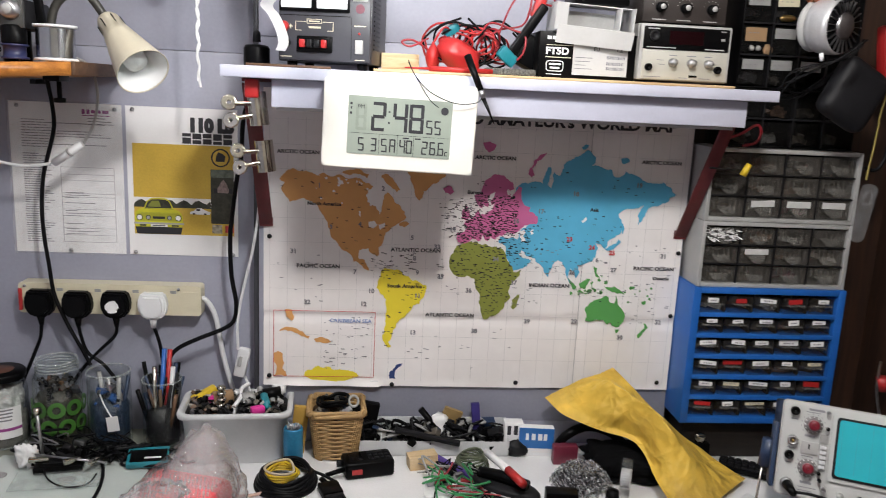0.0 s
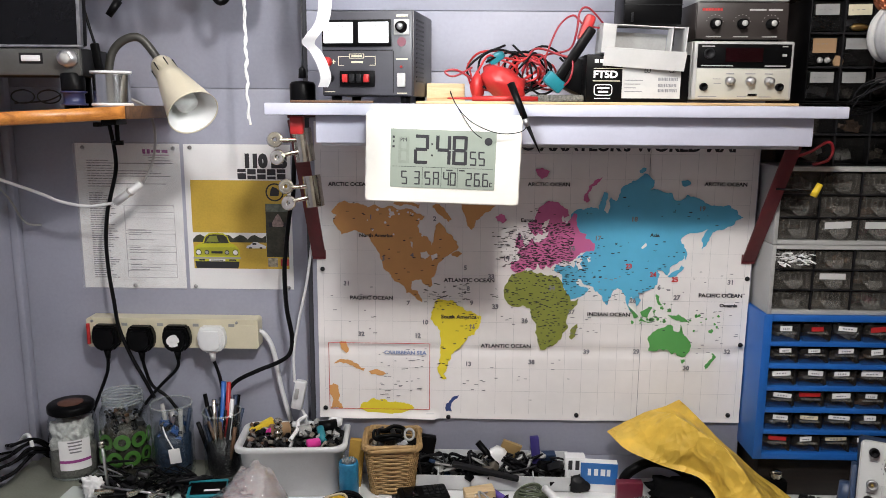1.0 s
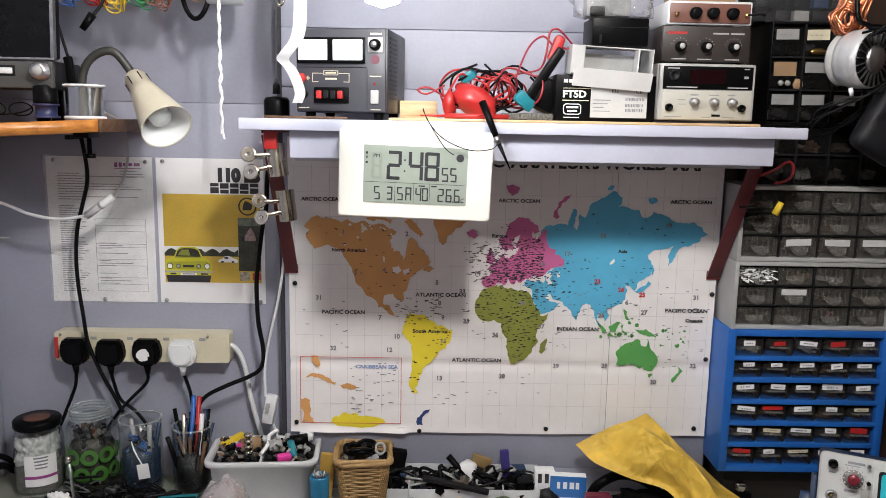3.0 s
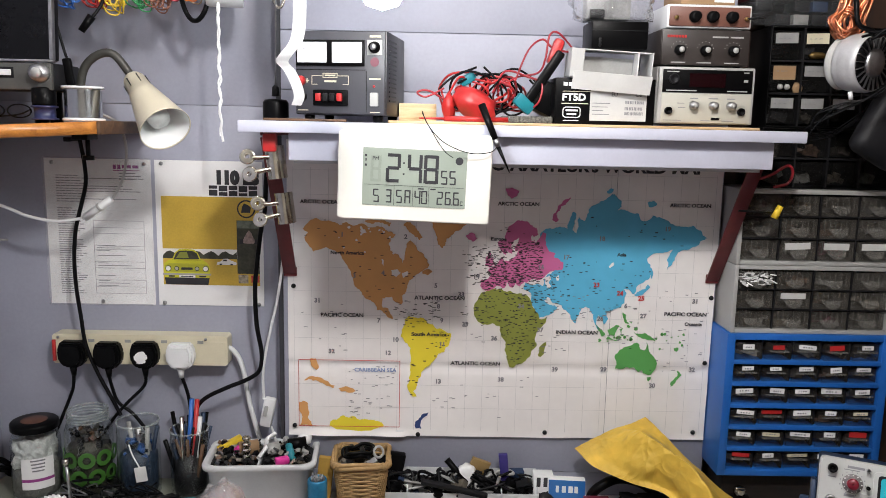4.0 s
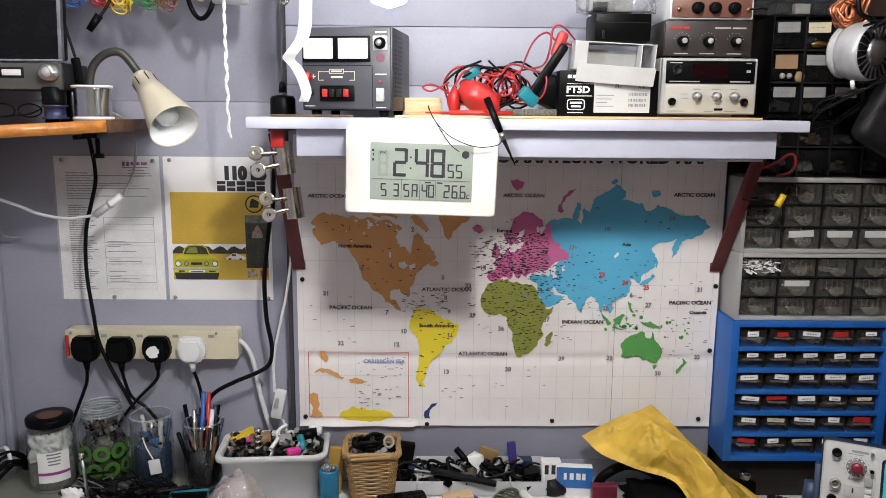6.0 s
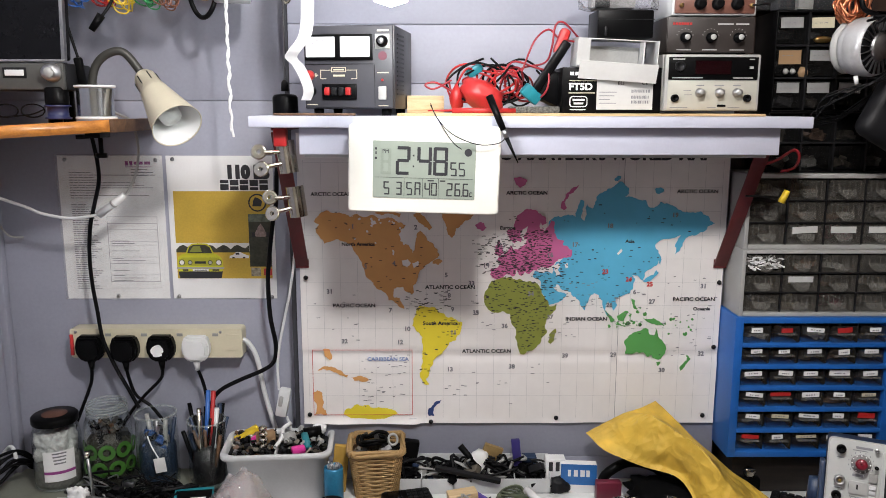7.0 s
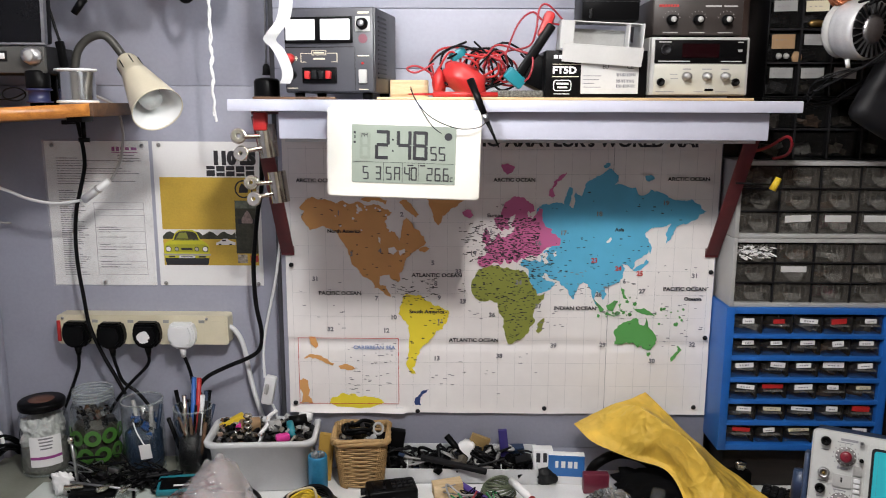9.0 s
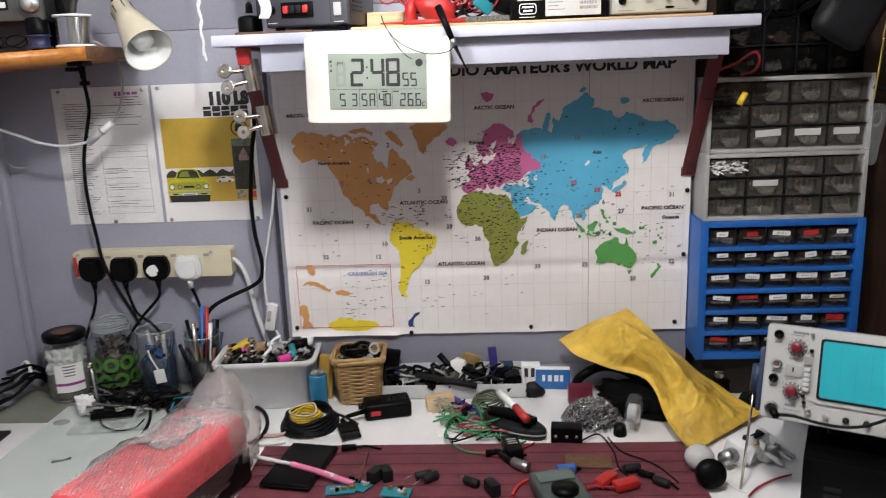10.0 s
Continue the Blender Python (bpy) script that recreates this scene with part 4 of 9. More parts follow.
# the maker's name as plain block shapes
word = []
for k in range(5):
    x = 0.108 + k * 0.0200
    s = (0.2405, 0.2360, 0.2385, 0.2345, 0.2395)[k]
    word += [(x, 0.2275, x + 0.017, s - 0.0011), (x, s + 0.0011, x + 0.017, 0.248)]
for rect in word:
    part("maker_name_block", bars([rect], -0.001, 0.0004), INK, poster, "", False, False)
bm = plate(disc_outline(0.182, 0.2015, 0.0185, 28), 0.0003, pose(0, -0.0012, 0))
part("emblem_ring", bm, INK, poster, "", False, False)
part("emblem_field", plate(disc_outline(0.182, 0.2015, 0.0155, 28), 0.0003, pose(0, -0.0016, 0)), PHOTOGOLD, poster, "", False, False)
part("emblem_shape", plate([(0.172, 0.194), (0.19, 0.194), (0.192, 0.205), (0.186, 0.21), (0.178, 0.213), (0.174, 0.206)], 0.0003, pose(0, -0.002, 0)), INK, poster, "", False, False)
for x, z in ((0.014, 0.290), (0.012, 0.005), (0.205, 0.004)):
    part("pin", lathe([(0.0001, 0), (0.0042, 0.0008), (0.004, 0.002), (0.0001, 0.0034)], 12, pose(x, -0.0008, z, 90)), STEEL, poster)

# ---- socket strip with four plugs ----
strip = thing("socket_strip", "cream four-way mains extension strip screwed to the wall", "socket strip", pose(-0.652, 0.05, 1.013))
part("body", plate(rounded(0, 0, 0.354, 0.062, 0.006), 0.034, pose(0, -0.034, 0)), CREAM, strip)
part("red_switch", span((0.0005, -0.038, 0.006), (0.007, -0.033, 0.050), 0.001), REDPL, strip, "red rocker at the end")
for k in range(4):
    x = 0.045 + k * 0.0735
    part("shutter_slot", span((x + 0.028, -0.0348, 0.046), (x + 0.040, -0.0338, 0.052)), GREYPL, strip)
part("fuse_cover", plate(rounded(0.318, 0.016, 0.350, 0.05, 0.004), 0.002, pose(0, -0.0355, 0)), CREAM, strip)
for x in (0.012, 0.31):
    part("screw", rod((x, -0.0355, 0.055), (x, -0.034, 0.055), 0.003), STEEL, strip)


def plug(x, z, body, face, label):
    p = thing("mains_plug", label, "plug", pose(x, 0.016, z), "plugs in the socket strip")
    out = [(-0.029, 0.007), (-0.022, 0.027), (0.022, 0.027), (0.029, 0.007), (0.027, -0.014), (0.015, -0.027), (-0.015, -0.027), (-0.027, -0.014)]
    bm = plate(out, 0.02, pose(0, -0.02, 0))
    bmesh.ops.bevel(bm, geom=[e for e in bm.edges if e.calc_face_angle(0) > 0.2], offset=0.0035, segments=2, affect="EDGES")
    part("body", bm, body, p)
    part("cap", plate([(a * 0.72, b * 0.72) for a, b in out], 0.007, pose(0, -0.027, 0)), body, p)
    if face is not None:
        part("worn_label", plate(coastline(disc_outline(-0.002, -0.002, 0.013, 7), 4, 0.3, 2), 0.0006, pose(0, -0.0279, 0)), face, p, "peeling pale label")
    part("cable_grip", rod((0, -0.012, -0.025), (0, -0.010, -0.046), 0.0075, 0.0045), body, p)
    return p


for x, z, body, face, label in ((-0.607, 1.037, BLACK, None, "black mains plug pushed into the cream socket strip"), (-0.536, 1.035, BLACK, None, "black mains plug pushed into the cream socket strip"), (-0.462, 1.037, BLACK, PAPER, "black mains plug with a peeling pale label"), (-0.390, 1.036, WHITEPL, None, "white mains plug pushed into the cream socket strip")):
    plug(x, z, body, face, label)


def cord(name, points, r, material, label, category="cable", steps=6):
    return solo(name, tube(points, r, 8, None, steps), material, label, category)


cord("mains_cable", [(-0.607, 0.005, 0.995), (-0.614, 0.015, 0.965), (-0.626, 0.025, 0.940), (-0.643, 0.025, 0.900), (-0.665, 0.025, 0.849), (-0.677, 0.025, 0.811)], 0.0035, RUBBER, "black mains cable hanging from a plug")
cord("mains_cable", [(-0.536, 0.005, 0.993), (-0.537, 0.018, 0.965), (-0.528, 0.025, 0.928), (-0.498, 0.025, 0.903), (-0.473, 0.025, 0.869)], 0.0035, RUBBER, "black mains cable hanging from a plug")
cord("mains_cable", [(-0.462, 0.005, 0.995), (-0.470, 0.015, 0.968), (-0.510, 0.022, 0.927), (-0.542, 0.022, 0.889), (-0.569, 0.022, 0.844), (-0.577, 0.022, 0.812)], 0.0035, RUBBER, "black mains cable hanging from a plug")
cord("mains_cable", [(-0.390, 0.005, 0.994), (-0.386, 0.015, 0.970), (-0.381, 0.020, 0.941), (-0.378, 0.020, 0.903), (-0.378, 0.020, 0.853)], 0.0035, RUBBER, "dark grey cable from the white plug")
cord("hanging_cable", [(-0.569, 0.000, 1.473), (-0.563, 0.000, 1.435), (-0.560, 0.000, 1.402), (-0.562, 0.000, 1.375), (-0.573, 0.000, 1.335), (-0.585, 0.000, 1.290), (-0.591, 0.000, 1.233), (-0.590, 0.000, 1.175), (-0.584, 0.000, 1.116), (-0.577, 0.000, 1.056), (-0.555, 0.000, 0.996), (-0.531, 0.000, 0.947), (-0.514, 0.000, 0.910)], 0.004, RUBBER, "long black cable hanging over the notice sheet")
cord("hanging_cable", [(-0.202, -0.005, 1.438), (-0.209, -0.005, 1.405), (-0.213, -0.005, 1.338), (-0.222, -0.005, 1.293), (-0.231, -0.005, 1.224), (-0.235, -0.005, 1.178), (-0.233, -0.005, 1.107), (-0.224, -0.005, 1.048), (-0.229, -0.005, 1.012), (-0.252, -0.005, 0.993), (-0.300, -0.005, 0.972), (-0.341, -0.005, 0.950), (-0.360, -0.005, 0.923), (-0.367, -0.005, 0.876), (-0.363, -0.005, 0.813), (-0.346, -0.005, 0.750), (-0.309, -0.005, 0.727)], 0.0045, RUBBER, "thick black cord beside the car poster, looping into the pen jar")
cord("strip_flex", [(-0.305, 0.030, 1.049), (-0.292, 0.030, 1.044), (-0.278, 0.030, 1.024), (-0.269, 0.030, 0.994), (-0.260, 0.030, 0.937), (-0.247, 0.030, 0.881), (-0.232, 0.030, 0.830)], 0.005, WHITEPL, "thick white flex from the end of the socket strip")
cord("switch_cord", [(-0.182, -0.005, 1.361), (-0.178, -0.005, 1.316), (-0.178, -0.005, 1.271), (-0.181, -0.005, 1.225), (-0.192, -0.005, 1.155), (-0.203, -0.005, 1.108), (-0.216, -0.005, 1.048), (-0.222, -0.005, 1.000), (-0.221, -0.005, 0.951)], 0.0028, WHITEPL, "thin white cord with an inline switch")
sw = thing("inline_switch", "white inline cord switch hanging from a thin white cord", "switch", pose(*(-0.213, -0.005, 0.924), 0, 12, 0))
part("body", box((0, 0, 0), (0.024, 0.018, 0.062), 0.005), WHITEPL, sw)
part("rocker", box((-0.004, -0.010, 0.004), (0.008, 0.006, 0.022), 0.002), LIGHTGREY, sw)
cord("switch_cord", [(-0.207, -0.005, 0.892), (-0.200, -0.005, 0.870), (-0.196, -0.005, 0.839), (-0.192, -0.005, 0.814)], 0.0028, WHITEPL, "thin white cord below its inline switch")

# ---- the digital clock hung on the shelf edge ----
clock = thing("digital_clock", "ivory plastic digital wall clock with a grey-green display", "clock", pose(0.0845, -0.249, 1.4255, 3, 1.6, 0))
part("case", plate(rounded(-0.1225, -0.0715, 0.1225, 0.0715, 0.007), 0.022, pose(0, -0.022, 0)), CLOCKW, clock)
part("face", plate(rounded(-0.1205, -0.0695, 0.1205, 0.0695, 0.006), 0.003, pose(0, -0.0245, 0)), CLOCKW, clock)
LX0, LX1, LZ0, LZ1 = -0.083, 0.083, -0.0465, 0.0455
part("display", plate(rounded(LX0, LZ0, LX1, LZ1, 0.0015), 0.002, pose(0, -0.0255, 0)), LCD, clock, "grey-green liquid crystal display")
SEG = {"0": "abcdef", "1": "bc", "2": "abged", "3": "abgcd", "4": "fgbc", "5": "afgcd", "6": "afgedc", "7": "abc", "8": "abcdefg", "9": "abcdfg", "S": "afgcd", "A": "abcefg", "C": "ged"}


def segments(ch, x, z, w, h, t):
    k, out = t / 2, []
    q = t * 0.12
    rows = {"a": (x + k, z + h - t, x + w - k, z + h), "d": (x + k, z, x + w - k, z + t), "g": (x + k, z + h / 2 - k, x + w - k, z + h / 2 + k),
            "f": (x, z + h / 2 + q, x + t, z + h - q), "e": (x, z + q, x + t, z + h / 2 - q), "b": (x + w - t, z + h / 2 + q, x + w, z + h - q), "c": (x + w - t, z + q, x + w, z + h / 2 - q)}
    for s in SEG.get(ch, ""):
        out.append(rows[s])
    return out


segs, ghosts = [], []
for ch, x in (("2", -0.046), ("4", -0.0115), ("8", 0.0145)):
    segs += segments(ch, x, -0.0085, 0.0235, 0.046, 0.0052)
ghosts += [r for x in (-0.0705,) for r in segments("8", x, -0.0085, 0.017, 0.042, 0.0045)]
segs += [(-0.0188, 0.0215, -0.0162, 0.0245), (-0.0188, 0.004, -0.0162, 0.007)]
for ch, x in (("5", 0.042), ("5", 0.0555)):
    segs += segments(ch, x, -0.0085, 0.0108, 0.0225, 0.0024)
for ch, x in (("5", -0.0655), ("3", -0.0455), ("S", -0.0285), ("A", -0.0150), ("4", 0.0010), ("0", 0.0118), ("2", 0.0370), ("6", 0.0500), ("6", 0.0632)):
    segs += segments(ch, x, -0.0415, 0.0098, 0.0215, 0.0022)
segs += segments("C", 0.0745, -0.0415, 0.0055, 0.013, 0.0013)
segs += [(0.0610, -0.0415, 0.0624, -0.0398)]
segs += [(LX0 + 0.003, -0.0135, LX1 - 0.003, -0.0130)] + [(x, LZ0 + 0.001, x + 0.0006, -0.0135) for x in (-0.0322, -0.0022, 0.0235)]
segs += [(0.006, -0.0180, 0.016, -0.0160), (0.026, -0.0180, 0.035, -0.0160), (-0.080, 0.031, -0.0765, 0.0345), (-0.079, 0.024, -0.077, 0.028), (-0.080, 0.016, -0.0765, 0.0195)]
part("digit_print", bars(segs, -0.0262, 0.0005), INK, clock, "dark display segments", False, False)
part("ghost_print", bars(ghosts, -0.0259, 0.0003), LCDGHOST, clock, "", False, False)
lettering("PM", 0.0085, (-0.0625, -0.0262, 0.0285), clock, INK)
part("moon_symbol", plate(disc_outline(0.0705, 0.030, 0.0062), 0.0005, pose(0, -0.0264, 0)), INK, clock)


# ---- things on the wall shelf ----
TOP = 1.5105


def knob(parent, x, y, z, r, depth, body, cap=None):
    k = part("knob", lathe([(r * 1.15, 0), (r * 1.1, depth * 0.25), (r, depth * 0.3), (r * 0.92, depth), (r * 0.5, depth)], 18, pose(x, y, z, 90)), body, parent)
    if cap is not None:
        part("knob_cap", lathe([(r * 0.62, depth), (r * 0.6, depth + 0.0012), (0.0002, depth + 0.0012)], 14, pose(x, y, z, 90)), cap, k)
    return k


# bench power supply
psu = thing("power_supply", "black bench power supply with two white meters", "power supply", pose(-0.119, -0.200, TOP, 0, 0, -9))
part("case", span((0.0, 0.006, 0.011), (0.156, 0.150, 0.147), 0.003), BLACKMETAL, psu)
# Fascia colour raised to take in the lamp glare washing over it
part("front_panel", span((0.0025, 0.0, 0.013), (0.1535, 0.007, 0.1455), 0.002), mat("glare_washed_fascia", (0.050, 0.050, 0.060), 0.45), psu)
part("meter_bezel", span((0.004, -0.004, 0.090), (0.120, 0.001, 0.132), 0.0015), BLACK, psu)
for x0 in (0.007, 0.066):
    mt = part("meter", span((x0, -0.006, 0.095), (x0 + 0.050, -0.0035, 0.128), 0.0015), WHITEPL, psu, "white meter face")
    arc = [(x0 + 0.025 + 0.018 * math.cos(radians(a)), 0.104 + 0.018 * math.sin(radians(a))) for a in range(35, 146, 10)]
    part("scale_arc", bars([(x - 0.0012, z, x + 0.0012, z + 0.0008) for x, z in arc], -0.0066, 0.0004), GREYINK, mt, "", False, False)
part("knob_plate", span((0.124, -0.002, 0.108), (0.149, 0.001, 0.132), 0.001), LIGHTGREY, psu)
knob(psu, 0.1365, -0.001, 0.120, 0.0085, 0.012, BLACK, STEEL)
part("warning_mark", plate(disc_outline(0.1365, 0.097, 0.0075), 0.0006, pose(0, -0.0006, 0)), mat("faded_red_print", (0.16, 0.05, 0.07), 0.5), psu)
part("divider", bars([(0.004, 0.0835, 0.122, 0.0845), (0.1225, 0.016, 0.1232, 0.083)], -0.0006, 0.0006), BLACK, psu, "", False, False)
bx = [(0.030, 0.0605, 0.031, 0.0745), (0.092, 0.0605, 0.093, 0.0745), (0.030, 0.0738, 0.048, 0.0748), (0.075, 0.0738, 0.093, 0.0748), (0.030, 0.060, 0.040, 0.061), (0.083, 0.060, 0.093, 0.061)]
part("printed_outline", bars(bx, -0.0006, 0.0005), CREAM, psu, "", False, False)
part("output_label", bars([(0.049, 0.0712, 0.074, 0.0722), (0.049, 0.0778, 0.074, 0.0788), (0.049, 0.0712, 0.050, 0.0788), (0.073, 0.0712, 0.074, 0.0788), (0.0525, 0.0738, 0.0705, 0.0762)], -0.0008, 0.0006), CREAM, psu, "cream outlined output label", False, False)
part("caption_mark", bars([(0.052, 0.064, 0.072, 0.067), (0.1275, 0.069, 0.1465, 0.071), (0.129, 0.0155, 0.1455, 0.017), (0.006, 0.0175, 0.024, 0.019), (0.128, 0.136, 0.147, 0.139), (0.019, 0.0655, 0.0255, 0.0672), (0.0214, 0.063, 0.0231, 0.0697)], -0.0006, 0.0005), CREAM, psu, "", False, False)
part("terminal_block", span((0.033, -0.004, 0.026), (0.092, 0.001, 0.052), 0.0015), BLACK, psu)
for x, mtl in ((0.043, REDPL), (0.055, CHARCOAL), (0.067, CHARCOAL), (0.079, REDPL)):
    part("spring_terminal", span((x - 0.0045, -0.010, 0.033), (x + 0.0045, -0.003, 0.046), 0.0015), mtl, psu)
part("positive_post", rod((0.012, 0.002, 0.066), (0.012, -0.014, 0.066), 0.0085, 0.0075), REDPL, psu, "red binding post")
part("negative_post", rod((0.014, 0.002, 0.040), (0.014, -0.014, 0.040), 0.0085, 0.0075), BLACK, psu)
part("rocker_switch", span((0.1295, -0.005, 0.026), (0.143, 0.001, 0.048), 0.0015), LIGHTGREY, psu, "pale rocker switch")
part("pilot_light", rod((0.136, 0.0, 0.058), (0.136, -0.003, 0.058), 0.002), REDPL, psu)
for k in range(14):
    part("louvre", span((0.1555, 0.022, 0.034 + k * 0.0075), (0.1572, 0.075, 0.0368 + k * 0.0075)), BLACK, psu, "", False, False)
for x in (0.02, 0.138):
    for y in (0.02, 0.135):
        part("foot", rod((x, y, 0.0), (x, y, 0.012), 0.008, 0.009), BLACK, psu)
solo("dark_strip", span((-0.165, -0.232, TOP), (-0.03, -0.212, TOP + 0.004), 0.001), DARKWOOD, "thin dark strip lying under the power supply", "strip")

# magnetic-mount aerial
aer = thing("aerial_mount", "black magnetic aerial base with a thin whip", "aerial", pose(-0.160, -0.15, TOP))
part("base", lathe([(0.021, 0), (0.022, 0.003), (0.022, 0.030), (0.019, 0.035), (0.006, 0.037)], 24), BLACK, aer)
part("stem", lathe([(0.007, 0.041), (0.006, 0.056), (0.003, 0.06)], 14), CHARCOAL, aer)
part("whip", rod((0, 0, 0.058), (0.002, 0.02, 0.50), 0.0016, 0.001), STEEL, aer)

# a curled white paper ribbon hanging from above
def ribbon(points, width, twist=0.0):
    bm, line = bmesh.new(), glide(points, 7)
    prev = None
    for i, p in enumerate(line):
        a = twist * i / len(line)
        o = Vector((width / 2 * math.cos(a), width / 2 * math.sin(a), 0))
        cur = (bm.verts.new(p - o), bm.verts.new(p + o))
        if prev:
            bm.faces.new((prev[0], prev[1], cur[1], cur[0]))
        prev = cur
    bmesh.ops.solidify(bm, geom=bm.faces[:], thickness=0.0008)
    return bm


solo("paper_ribbon", ribbon([(-0.102, -0.25, 1.98), (-0.103, -0.245, 1.80), (-0.102, -0.24, 1.69), (-0.106, -0.245, 1.64), (-0.122, -0.25, 1.615), (-0.130, -0.245, 1.603), (-0.120, -0.235, 1.590), (-0.110, -0.235, 1.57), (-0.104, -0.24, 1.55), (-0.108, -0.245, 1.535)], 0.021, 0.9), PAPER, "curled white paper ribbon hanging in front of the power supply", "ribbon")

# wood offcut
solo("wood_block", span((0.052, -0.13, TOP + 0.0045), (0.118, -0.075, 1.545), 0.001), BLOCKWOOD, "small pale pine offcut on the shelf", "wood block")

# test leads heap
heap = thing("test_lead_heap", "tangled red and black test leads round a red clip case", "test leads", pose(0.2, -0.18, TOP + 0.0045))
part("clip_case", blob((-0.018, -0.005, 0.030), (0.042, 0.03, 0.024), 0.25, 3, 2, None, pose(0, 0, 0, 0, 28, 0)), REDPL, heap, "red plastic clip case")
part("side_clip", blob((-0.062, 0.0, 0.024), (0.012, 0.014, 0.022), 0.3, 2, 5), REDPL, heap)
part("teal_clip", box((0.066, 0.0, 0.032), (0.036, 0.016, 0.022), 0.004, pose(0, 0, 0, 10, 38, 15)), TEAL, heap, "teal crocodile clip")
part("teal_clip", box((-0.03, 0.02, 0.072), (0.03, 0.016, 0.016), 0.004, pose(0, 0, 0, 10, -30, 0)), TEAL, heap, "teal crocodile clip")
part("black_clip", box((0.098, 0.005, 0.075), (0.016, 0.022, 0.105), 0.004, pose(0, 0, 0, 0, 33, 0)), BLACK, heap, "large black clip")
part("black_clip", box((0.108, 0.015, 0.040), (0.05, 0.03, 0.055), 0.008, pose(0, 0, 0, 0, 25, 10)), BLACK, heap, "large black clip")
part("red_clip", box((0.118, 0.012, 0.120), (0.018, 0.022, 0.045), 0.006, pose(0, 0, 0, 0, 20, 0)), REDPL, heap, "red crocodile clip")
rnd = random.Random(21)
for k in range(15):
    c = (rnd.uniform(-0.05, 0.06), rnd.uniform(0.0, 0.03), 0.05)
    pts = []
    r = rnd.uniform(0.018, 0.042)
    ph = rnd.uniform(0, 6)
    for q in range(9):
        a = ph + q * 0.9
        pts.append((c[0] + r * 1.25 * math.cos(a) + rnd.uniform(-0.008, 0.008), c[1] + rnd.uniform(-0.028, 0.02), max(0.004, c[2] + r * math.sin(a) + rnd.uniform(-0.008, 0.008))))
    part("lead", tube(pts, 0.0019, 6), (REDPL, DARKRED, RUBBER, REDPL, RUBBER)[k % 5], heap)
part("lead", tube([(0.02, 0, 0.05), (0.05, 0.01, 0.075), (0.09, 0.01, 0.085), (0.10, 0.0, 0.11), (0.105, 0.0, 0.145), (0.12, 0, 0.15), (0.15, 0.02, 0.125)], 0.0018, 6), DARKRED, heap)
part("lead", tube([(0.05, 0.0, 0.07), (0.07, 0.0, 0.12), (0.095, 0.01, 0.14), (0.115, 0.01, 0.125), (0.16, 0.02, 0.118)], 0.0018, 6), DARKRED, heap)
part("lead", tube([(-0.06, 0, 0.03), (-0.095, -0.01, 0.05), (-0.115, -0.01, 0.047), (-0.10, -0.01, 0.04), (-0.07, -0.005, 0.055)], 0.0018, 6), DARKRED, heap)
probe = thing("test_probe", "red test probe lying on the shelf edge", "test probe", pose(0.10, -0.236, TOP + 0.0085))
part("handle", rod((0.03, 0, 0), (0.135, 0.004, 0.0), 0.0045, 0.0040), REDPL, probe)
part("guard", rod((0.10, 0.0025, 0), (0.103, 0.0026, 0), 0.008), REDPL, probe)
part("tip", rod((0.03, 0, 0), (-0.01, -0.001, 0), 0.0022, 0.0012), REDPL, probe)
probe2 = thing("test_probe", "black test probe hanging over the clock", "test probe", pose(0.19, -0.262, 1.53))
part("handle", rod((0.0, 0.008, 0.012), (0.022, -0.012, -0.042), 0.0062, 0.005), BLACK, probe2)
part("collar", rod((0.022, -0.012, -0.042), (0.027, -0.013, -0.054), 0.0048, 0.004), STEEL, probe2)
part("tip", rod((0.027, -0.013, -0.054), (0.046, -0.016, -0.094), 0.0036, 0.0008), BLACK, probe2)
part("thin_lead", tube([(0.027, -0.013, -0.05), (0.015, -0.02, -0.062), (-0.02, -0.028, -0.064), (-0.06, -0.026, -0.048), (-0.085, -0.018, -0.022), (-0.095, 0.0, 0.0)], 0.0008, 5), RUBBER, probe2)
part("thin_lead", tube([(-0.095, 0.0, -0.003), (-0.08, -0.022, -0.03), (-0.06, -0.028, -0.06), (-0.045, -0.026, -0.072)], 0.0007, 5), RUBBER, probe2)
solo("foam_pad", box((0.268, -0.205, TOP + 0.010), (0.085, 0.03, 0.011), 0.003), mat("speckled_grey_foam", (0.13, 0.13, 0.12), 0.9, var=0.8, scale=300, bump=0.8), "speckled grey foam pad at the shelf edge", "foam pad")

# radio carton with open white tray on top
carton = thing("radio_carton", "black printed carton with a white label", "box", pose(0.313, -0.218, TOP + 0.0045, 0, 0, 1))
part("carton_body", span((0, 0, 0), (0.166, 0.10, 0.075), 0.0012), BLACK, carton)
lb = part("label", bars([(0.058, 0.006, 0.152, 0.056)], -0.0012, 0.0006), WHITECARD, carton, "white barcode label", False, False)
rnd = random.Random(4)
lab = []
for z in (0.034, 0.024, 0.016):
    x = 0.116
    while x < 0.146:
        w = rnd.uniform(0.0006, 0.002)
        lab.append((x, z, x + w, z + 0.005))
        x += w + rnd.uniform(0.0006, 0.0014)
lab += [(0.062, z, 0.062 + rnd.uniform(0.01, 0.03), z + 0.0012) for z in (0.034, 0.028, 0.022, 0.016)]
part("barcode", bars(lab, -0.0017, 0.0004), GREYINK, lb, "", False, False)
lettering("EU", 0.009, (0.098, -0.0017, 0.049), carton, INK)
lettering("CE", 0.009, (0.138, -0.0017, 0.049), carton, INK)
lettering("FT5D", 0.0155, (0.031, -0.0008, 0.043), carton, PAPER, None, "CENTER", 0.0006, 1.1)
